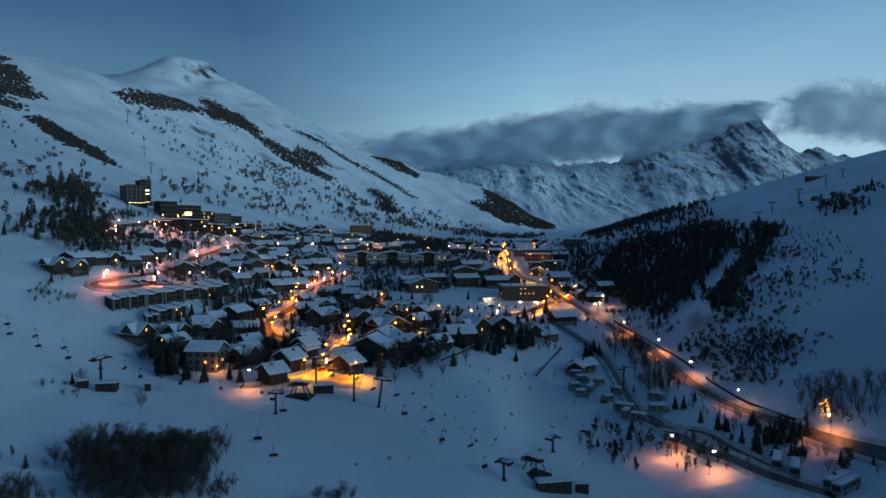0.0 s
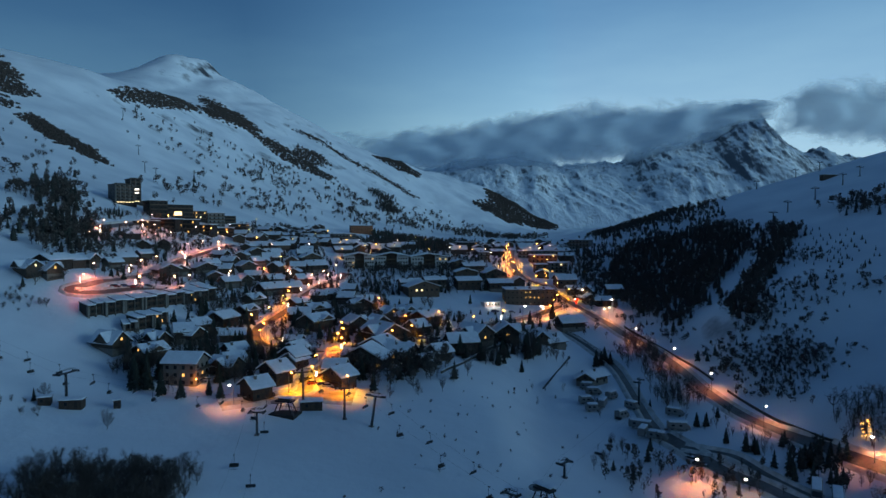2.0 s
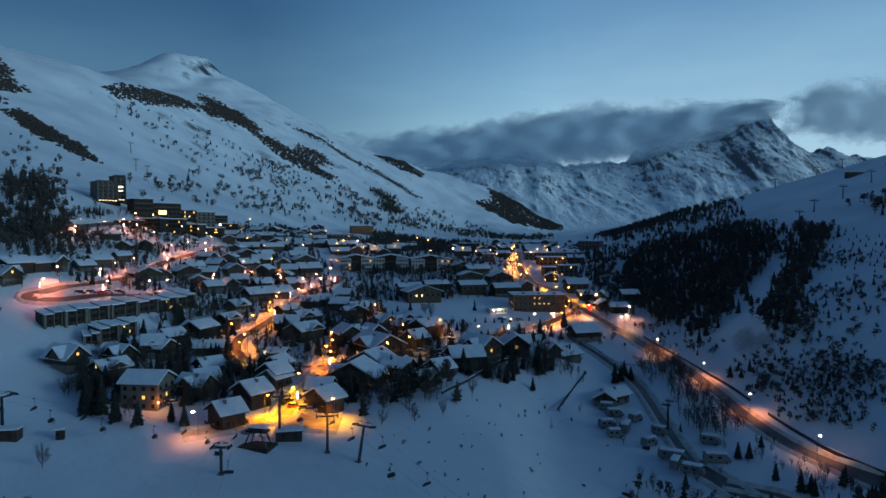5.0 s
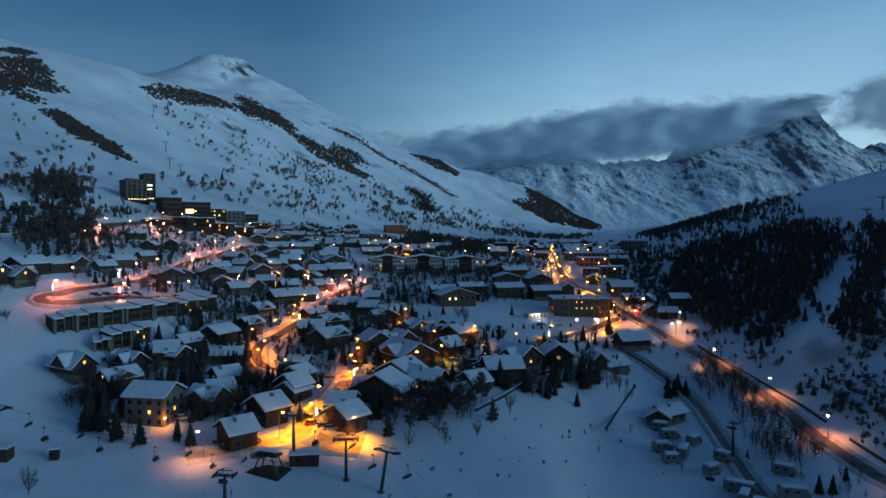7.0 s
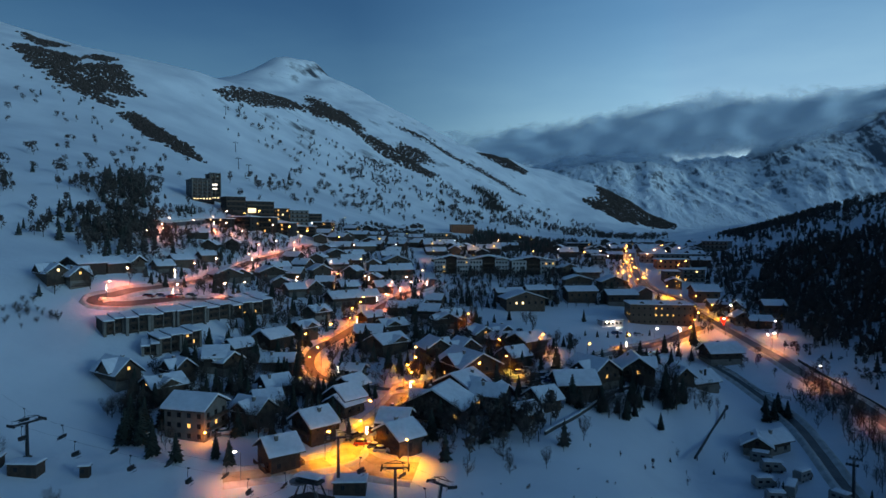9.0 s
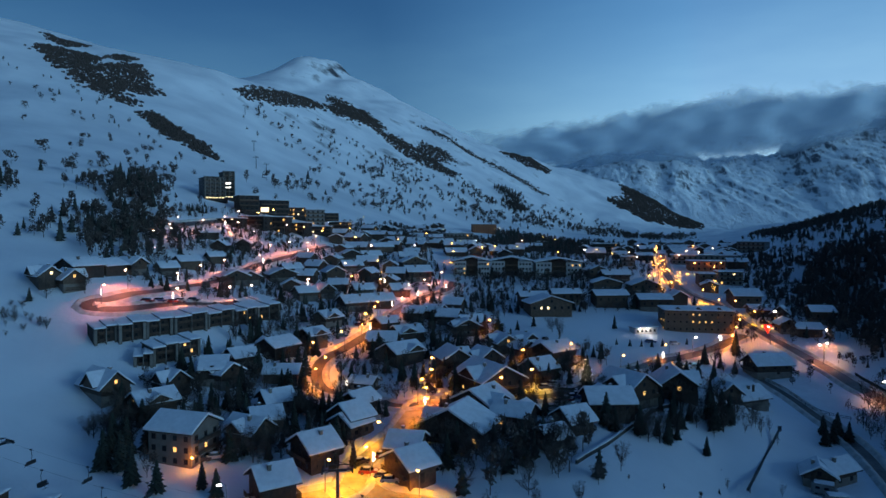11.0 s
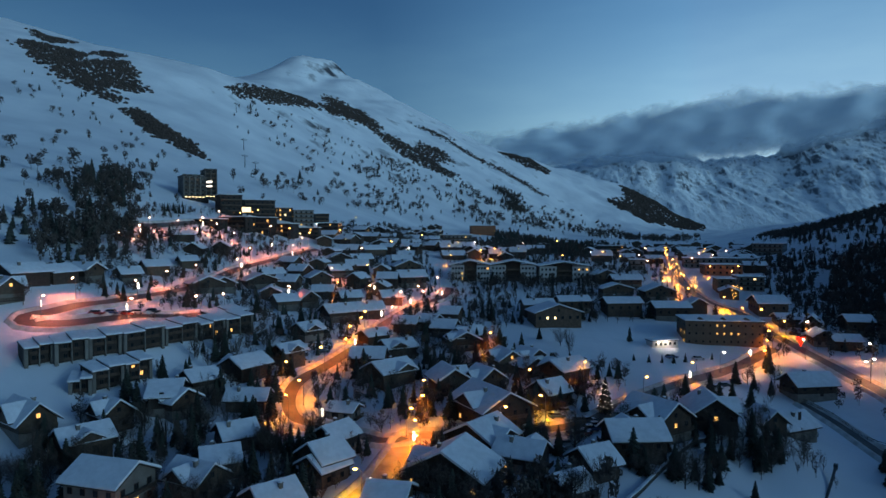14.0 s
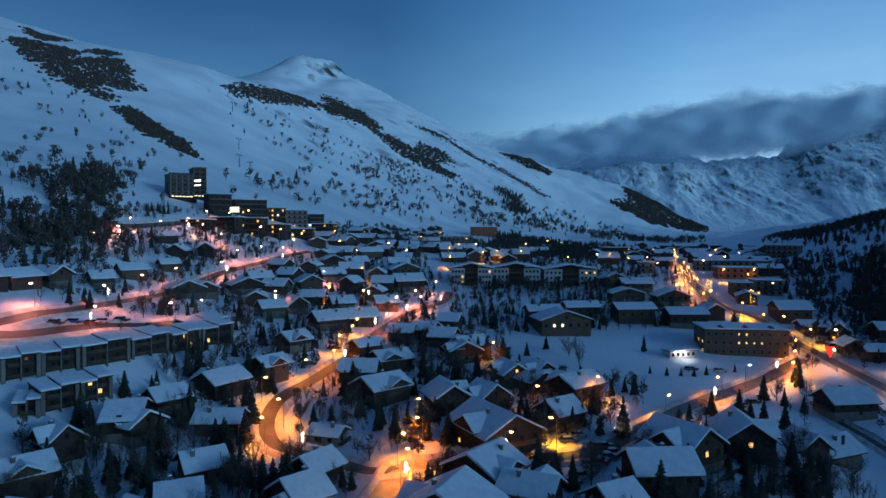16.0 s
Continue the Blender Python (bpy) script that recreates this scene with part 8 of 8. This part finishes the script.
bare_tree(-71.8, 230.1, 8.2)
bare_tree(-68.9, 229.9, 8.1)
bare_tree(-134.9, 319.6, 7.7)
bare_tree(0.9, 284.9, 4.4)
conifer(-68.1, 310.7, 7.3)
bare_tree(-87.8, 352.3, 5.7)
conifer(-99.1, 368.7, 7.4)
bare_tree(-92.8, 324.4, 8.4)
conifer(14.6, 266.5, 8.0)
bare_tree(-72.2, 292.0, 4.5)
bare_tree(26.5, 434.9, 6.3)
bare_tree(-62.5, 248.2, 6.3)
bare_tree(-109.0, 293.5, 4.4)
bare_tree(-99.6, 370.2, 4.3)
bare_tree(-108.5, 332.5, 8.5)
conifer(-104.8, 262.4, 8.1)
bare_tree(-95.3, 225.7, 8.0)
bare_tree(53.2, 338.4, 4.8)
conifer(-90.8, 290.2, 5.5)
conifer(-8.3, 309.6, 7.1)
conifer(-2.4, 402.1, 8.4)
bare_tree(29.4, 282.2, 8.6)
bare_tree(13.6, 294.9, 4.0)
conifer(-87.1, 256.4, 5.8)
conifer(-105.4, 296.7, 7.8)
bare_tree(-109.4, 241.4, 7.7)
conifer(-64.7, 255.4, 5.1)
conifer(-47.7, 287.9, 8.1)
conifer(-109.8, 241.2, 8.1)
bare_tree(16.3, 264.3, 8.9)
bare_tree(-85.7, 250.6, 4.0)
conifer(-108.3, 306.6, 5.7)

# ---------------------------------------------------------------- woods
wood("low brown alder scrub on the snow slope", "scrub", 4.0, 4.0, 6.4, (-712, 838), (-713, 862), (-683, 878), (-657, 890), (-609, 832), (-613, 908), (-601, 912), (-560, 870), (-542, 856), (-513, 827), (-519, 797), (-537, 795), (-516, 767), (-476, 746), (-500, 732), (-538, 744), (-593, 769), (-629, 784), (-664, 804))
wood("low brown alder scrub on the snow slope", "scrub", 4.0, 4.0, 6.4, (-826, 980), (-796, 979), (-721, 951), (-705, 885), (-747, 914))
wood("low brown alder scrub on the snow slope", "scrub", 4.0, 4.0, 6.4, (-654, 903), (-665, 958), (-631, 948), (-624, 898))
wood("low brown alder scrub on the snow slope", "scrub", 2.6, 4.0, 5.5, (-466, 723), (-462, 743), (-423, 732), (-378, 708), (-341, 672), (-356, 672), (-389, 679), (-420, 692))
wood("low brown alder scrub on the snow slope", "scrub", 4.0, 4.0, 6.4, (-524, 1022), (-518, 1032), (-526, 1085), (-534, 1194), (-585, 1438), (-493, 1313), (-489, 1216), (-486, 1095), (-499, 1034), (-500, 1009))
wood("low brown alder scrub on the snow slope", "scrub", 4.7, 4.7, 7.2, (-603, 1598), (-580, 1615), (-503, 1580), (-418, 1486), (-421, 1413), (-488, 1424))
wood("low brown alder scrub on the snow slope", "scrub", 4.7, 4.7, 7.2, (-530, 1399), (-499, 1436), (-443, 1422), (-404, 1418), (-375, 1474), (-346, 1457), (-336, 1551), (-319, 1599), (-274, 1563), (-296, 1463), (-246, 1458), (-249, 1408), (-294, 1370), (-331, 1352), (-377, 1369), (-417, 1400), (-449, 1350), (-473, 1318))
wood("thin line of scrub down the slope", "scrub", 4.0, 4.0, 5.5, (-412, 1709), (-360, 1724), (-277, 1713), (-191, 1727), (-135, 1736), (-55, 1706), (-132, 1704), (-203, 1703), (-271, 1682), (-347, 1697))
wood("scattered bushes beside the line of scrub", "clumps", 12.3, 4.6, 10.4, (-353, 1693), (-310, 1735), (-199, 1731), (-228, 1681), (-283, 1669))
wood("brown wedge of scrub on the ridge", "scrub", 5.5, 5.5, 7.9, (-155, 2213), (-68, 1954), (-92, 1887), (-164, 1904), (-213, 1937))
wood("dark wooded patch below the far ridge", "scrub", 5.9, 7.2, 10.3, (139, 2321), (392, 2277), (353, 2152), (249, 2087), (176, 1840), (110, 1893), (84, 1938), (149, 2117))
wood("short strip of dark trees above the village", "grove", 4.8, 8, 13, (-176, 1540), (-146, 1566), (-113, 1552), (-122, 1507), (-151, 1488))
wood("short strip of dark trees above the village", "grove", 4.8, 8, 13, (-146, 1422), (-126, 1487), (-102, 1453), (-105, 1376), (-133, 1377))
wood("scattered bushes and young trees on the snow slope", "clumps", 12.3, 4.6, 10.4, (-485, 997), (-467, 1076), (-429, 1175), (-364, 1233), (-273, 1303), (-156, 1331), (-96, 1270), (-154, 1103), (-255, 1062), (-297, 840), (-365, 844), (-417, 885))
wood("scattered bushes and young trees on the snow slope", "clumps", 9.5, 5.8, 11.7, (-375, 1142), (-320, 1311), (-240, 1427), (-165, 1403), (-165, 1320), (-224, 1221), (-284, 1101), (-332, 1020))
wood("scattered bushes and young trees on the snow slope", "clumps", 9.5, 6.9, 13.0, (-208, 1194), (-166, 1411), (-46, 1633), (88, 1683), (208, 1316), (128, 1078), (6, 1415), (-109, 1194), (-170, 1086))
wood("scattered bushes and young trees on the snow slope", "clumps", 10.4, 5.8, 11.7, (-267, 570), (-300, 723), (-294, 914), (-251, 1047), (-193, 1024), (-219, 778), (-245, 629), (-253, 562))
wood("sparse bare trees on the open slope", "clumps", 15.4, 3.9, 7.7, (-653, 747), (-574, 752), (-466, 697), (-384, 672), (-316, 649), (-317, 555), (-316, 473), (-385, 476))
wood("sparse bare trees on the open slope", "clumps", 10.3, 4.9, 9.9, (-362, 453), (-322, 465), (-337, 562), (-298, 598), (-258, 452), (-273, 408), (-279, 370))
wood("dark grove of winter trees above the village", "grove", 4.0, 6, 10, (-219, 361), (-216, 394), (-202, 391), (-183, 360), (-181, 332), (-185, 319))
wood("dark winter trees behind the upper chalets", "grove", 4.0, 5, 9, (-198, 382), (-195, 405), (-182, 395), (-179, 374), (-181, 359))
wood("dark winter trees at the foot of the slope", "grove", 4.5, 4, 7, (-166, 258), (-163, 263), (-157, 270), (-155, 266), (-163, 257))
wood("dark grove of winter trees above the village", "grove", 4.3, 7, 11, (-264, 434), (-276, 470), (-260, 475), (-221, 418), (-199, 375), (-204, 360), (-221, 375))
wood("dark grove of winter trees above the village", "grove", 4.3, 6, 10, (-230, 354), (-236, 376), (-226, 381), (-205, 356), (-199, 331), (-205, 323))
wood("dark grove of winter trees above the village", "grove", 4.6, 6, 10, (-290, 361), (-292, 383), (-276, 380), (-260, 362), (-270, 342))
wood("dark grove of winter trees above the village", "grove", 4.6, 5, 9, (-260, 401), (-268, 436), (-243, 403), (-244, 385))
wood("dark grove of winter trees above the village", "grove", 4.0, 5, 8, (-230, 327), (-226, 341), (-215, 331), (-218, 316))
wood("bare winter trees below the tall hotel", "dense", 5.5, 4.0, 7.0, (-239, 435), (-227, 457), (-211, 443), (-211, 418), (-216, 408))
wood("bare trees in front of the white hotels", "dense", 3.6, 4.0, 7.0, (-66, 470), (3, 484), (3, 458), (-28, 446), (-62, 449))
wood("dark trees in the middle of the village", "dense", 5.0, 6.0, 9.0, (-170, 685), (-122, 609), (-102, 525), (-121, 530))
wood("trees behind the far hotels", "mixed", 6.5, 6.0, 10.0, (-114, 1109), (-50, 1049), (41, 708), (14, 610), (-28, 615), (-82, 773))
wood("dark winter wood on the hillside", "grove", 2.9, 5, 8, (142, 537), (162, 532), (185, 519), (205, 500), (212, 458), (198, 429), (174, 394), (157, 376), (140, 357), (121, 328), (114, 319), (109, 338), (103, 357), (102, 396), (111, 448), (129, 503))
wood("dark winter wood beside the ski lane", "grove", 2.5, 4.5, 7.5, (214, 443), (216, 413), (205, 391), (194, 383), (166, 344), (144, 307), (129, 276), (122, 277), (119, 289), (129, 307), (158, 349), (183, 387))
wood("thin winter scrub on the hillside", "clumps", 2.3, 1.6, 3.6, (184, 380), (197, 313), (182, 273), (156, 247), (131, 232), (111, 229), (108, 263), (115, 285), (128, 277), (159, 337))
wood("thin winter scrub on the hillside", "clumps", 2.3, 1.6, 3.6, (117, 290), (132, 273), (136, 250), (116, 220), (108, 232), (105, 267))
wood("young conifers in rows on the snow", "conifer", 5.0, 1.6, 3.0, (211, 399), (216, 374), (197, 313), (177, 284), (174, 311), (186, 361))
wood("bare winter wood on the ridge of the hill", "grove", 5.5, 5, 8, (224, 1014), (237, 572), (208, 509), (174, 542), (137, 564))
wood("bare winter wood behind the last houses", "grove", 4.5, 5, 8, (108, 567), (136, 558), (109, 431), (90, 368), (79, 398), (89, 466))
wood("bushes on the open ridge of the hill", "grove", 4.0, 5, 8, (263, 444), (268, 430), (252, 390), (239, 370), (240, 401))
wood("bushes on the open ridge of the hill", "grove", 4.0, 5, 8, (296, 446), (295, 435), (275, 406), (276, 416))
wood("bare winter scrub above the road", "clumps", 2.2, 2.0, 4.5, (94, 367), (103, 338), (111, 309), (112, 277), (110, 241), (108, 256), (106, 287), (99, 324), (89, 354))
wood("bare trees beside the main road", "bare", 2.4, 5.0, 9.0, (119, 213), (127, 214), (132, 209), (119, 190), (115, 200))
wood("bare trees below the road", "bare", 2.3, 4.0, 8.0, (86, 333), (94, 331), (91, 290), (84, 273), (78, 289))
wood("bare trees below the road", "bare", 2.2, 4.0, 8.0, (87, 284), (92, 269), (91, 246), (85, 236), (77, 248))
wood("scrub and small trees below the road", "bare", 3.0, 2.5, 5.0, (89, 242), (94, 224), (100, 207), (91, 193), (81, 211))
wood("dark trees below the road", "larch", 2.6, 4.0, 7.0, (100, 207), (108, 201), (111, 192), (100, 179), (92, 187))
wood("scrub beside the lower road", "dense", 2.4, 2.5, 5.0, (72, 211), (77, 204), (84, 192), (86, 181), (77, 178), (66, 189))
wood("small bare trees on the snow slope", "dense", 3.8, 2.5, 6.0, (49, 219), (59, 223), (66, 203), (61, 188), (46, 184), (44, 198))
wood("dense winter thicket on the snow slope", "thicket", 1.75, 4.0, 7.0, (-89, 153), (-90, 160), (-82, 163), (-76, 161), (-71, 165), (-64, 166), (-56, 161), (-55, 154), (-56, 148), (-55, 141), (-58, 135), (-68, 132), (-76, 135), (-83, 144))
wood("bare trees on the bank above the road", "bare", 2.6, 4.0, 8.0, (124, 214), (133, 210), (138, 199), (124, 178), (121, 191))
wood("dark trees below the road", "dense", 2.8, 3.0, 6.0, (102, 187), (111, 180), (117, 168), (112, 161), (108, 169), (102, 180))
wood("bare bushes on the snow slope", "thicket", 1.7, 3, 5, (-97, 132), (-89, 138), (-82, 130), (-93, 126))
wood("bare bushes on the snow slope", "thicket", 1.7, 2.5, 4.5, (-54, 144), (-49, 145), (-47, 140), (-52, 138))
wood("bare bushes on the snow slope", "thicket", 1.7, 2.5, 4.5, (-29, 144), (-21, 148), (-20, 143), (-28, 140))
wood("bare bushes on the snow slope", "thicket", 2.2, 1.5, 3, (-125, 185), (-113, 198), (-111, 195), (-124, 184))
wood("bare bushes on the snow slope", "thicket", 2.4, 2, 3.5, (-167, 265), (-162, 270), (-154, 259), (-158, 252))
wood("small bare trees at the foot of the slope", "dense", 4.0, 2.5, 5.0, (-108, 155), (-100, 155), (-86, 135), (-93, 133))
wood("bare trees at the edge of the village", "thicket", 4.2, 5.0, 9.0, (-27, 228), (-16, 236), (-3, 227), (3, 243), (8, 260), (-17, 250), (-28, 240))
wood("dark conifers at the edge of the village", "larch", 3.6, 6.0, 10.5, (-23, 228), (-12, 232), (1, 238), (3, 250), (-13, 246), (-23, 237))
wood("dark trees at the village edge", "dense", 4.5, 5.0, 9.0, (-17, 249), (-10, 259), (-7, 239), (-15, 236))
wood("bare trees below the chalets", "bare", 4.0, 4.0, 8.0, (28, 297), (45, 307), (41, 281), (33, 276), (28, 283))
wood("thin saplings on the snow slope", "clumps", 6.0, 0.5, 1.6, (-32, 195), (54, 284), (43, 214), (14, 160), (-19, 151))
wood("thin saplings on the snow slope", "dense", 7.0, 1.5, 4.0, (21, 271), (41, 281), (42, 259), (23, 242))
wood("thin saplings on the snow slope", "bare", 7.0, 1.5, 4.0, (46, 251), (71, 211), (61, 188), (40, 186))
wood("bare trees and bushes in the chalet gardens", "garden", 3.0, 2.5, 6.5, (-102, 352), (-76, 373), (-72, 443), (21, 479), (36, 415), (10, 340), (4, 262), (-9, 238), (-51, 231), (-80, 258), (-104, 300))
wood("bare trees and bushes in the chalet gardens", "garden", 3.2, 2.5, 6.0, (-167, 366), (-177, 437), (-143, 486), (-103, 556), (-71, 416), (-95, 359), (-109, 308), (-121, 287))
wood("bare trees and bushes in the chalet gardens", "garden", 3.8, 2.5, 6.5, (-121, 254), (-106, 266), (-97, 286), (-70, 262), (-53, 231), (-97, 218))
wood("bare trees and bushes among the far chalets", "garden", 4.5, 3.5, 7.0, (-176, 571), (-126, 756), (41, 767), (64, 626), (40, 484), (-69, 460), (-97, 529), (-143, 486))
wood("bare trees and scrub on the snow below the lane", "bare", 2.8, 2.5, 5.5, (28, 289), (39, 295), (53, 310), (54, 300), (46, 282), (23, 270))
wood("bare trees on the bank beside the lane", "garden", 2.4, 3.0, 6.0, (73, 336), (81, 340), (71, 317), (69, 322))
wood("bare trees by the street junction", "garden", 2.4, 5.0, 8.0, (66, 421), (78, 420), (64, 374), (59, 368), (58, 385))
wood("bushes and bare trees below the tall hotel", "garden", 3.0, 2.5, 6.5, (-224, 436), (-206, 493), (-165, 483), (-157, 438), (-156, 385), (-184, 387), (-198, 382))
wood("bushes and bare trees beside the upper road", "garden", 3.0, 2.5, 6.5, (-181, 317), (-176, 364), (-146, 385), (-121, 412), (-140, 366), (-155, 309), (-164, 299))
wood("bushes by the camper park", "dense", 3.5, 3.0, 5.0, (51, 275), (54, 250), (48, 241), (47, 259))
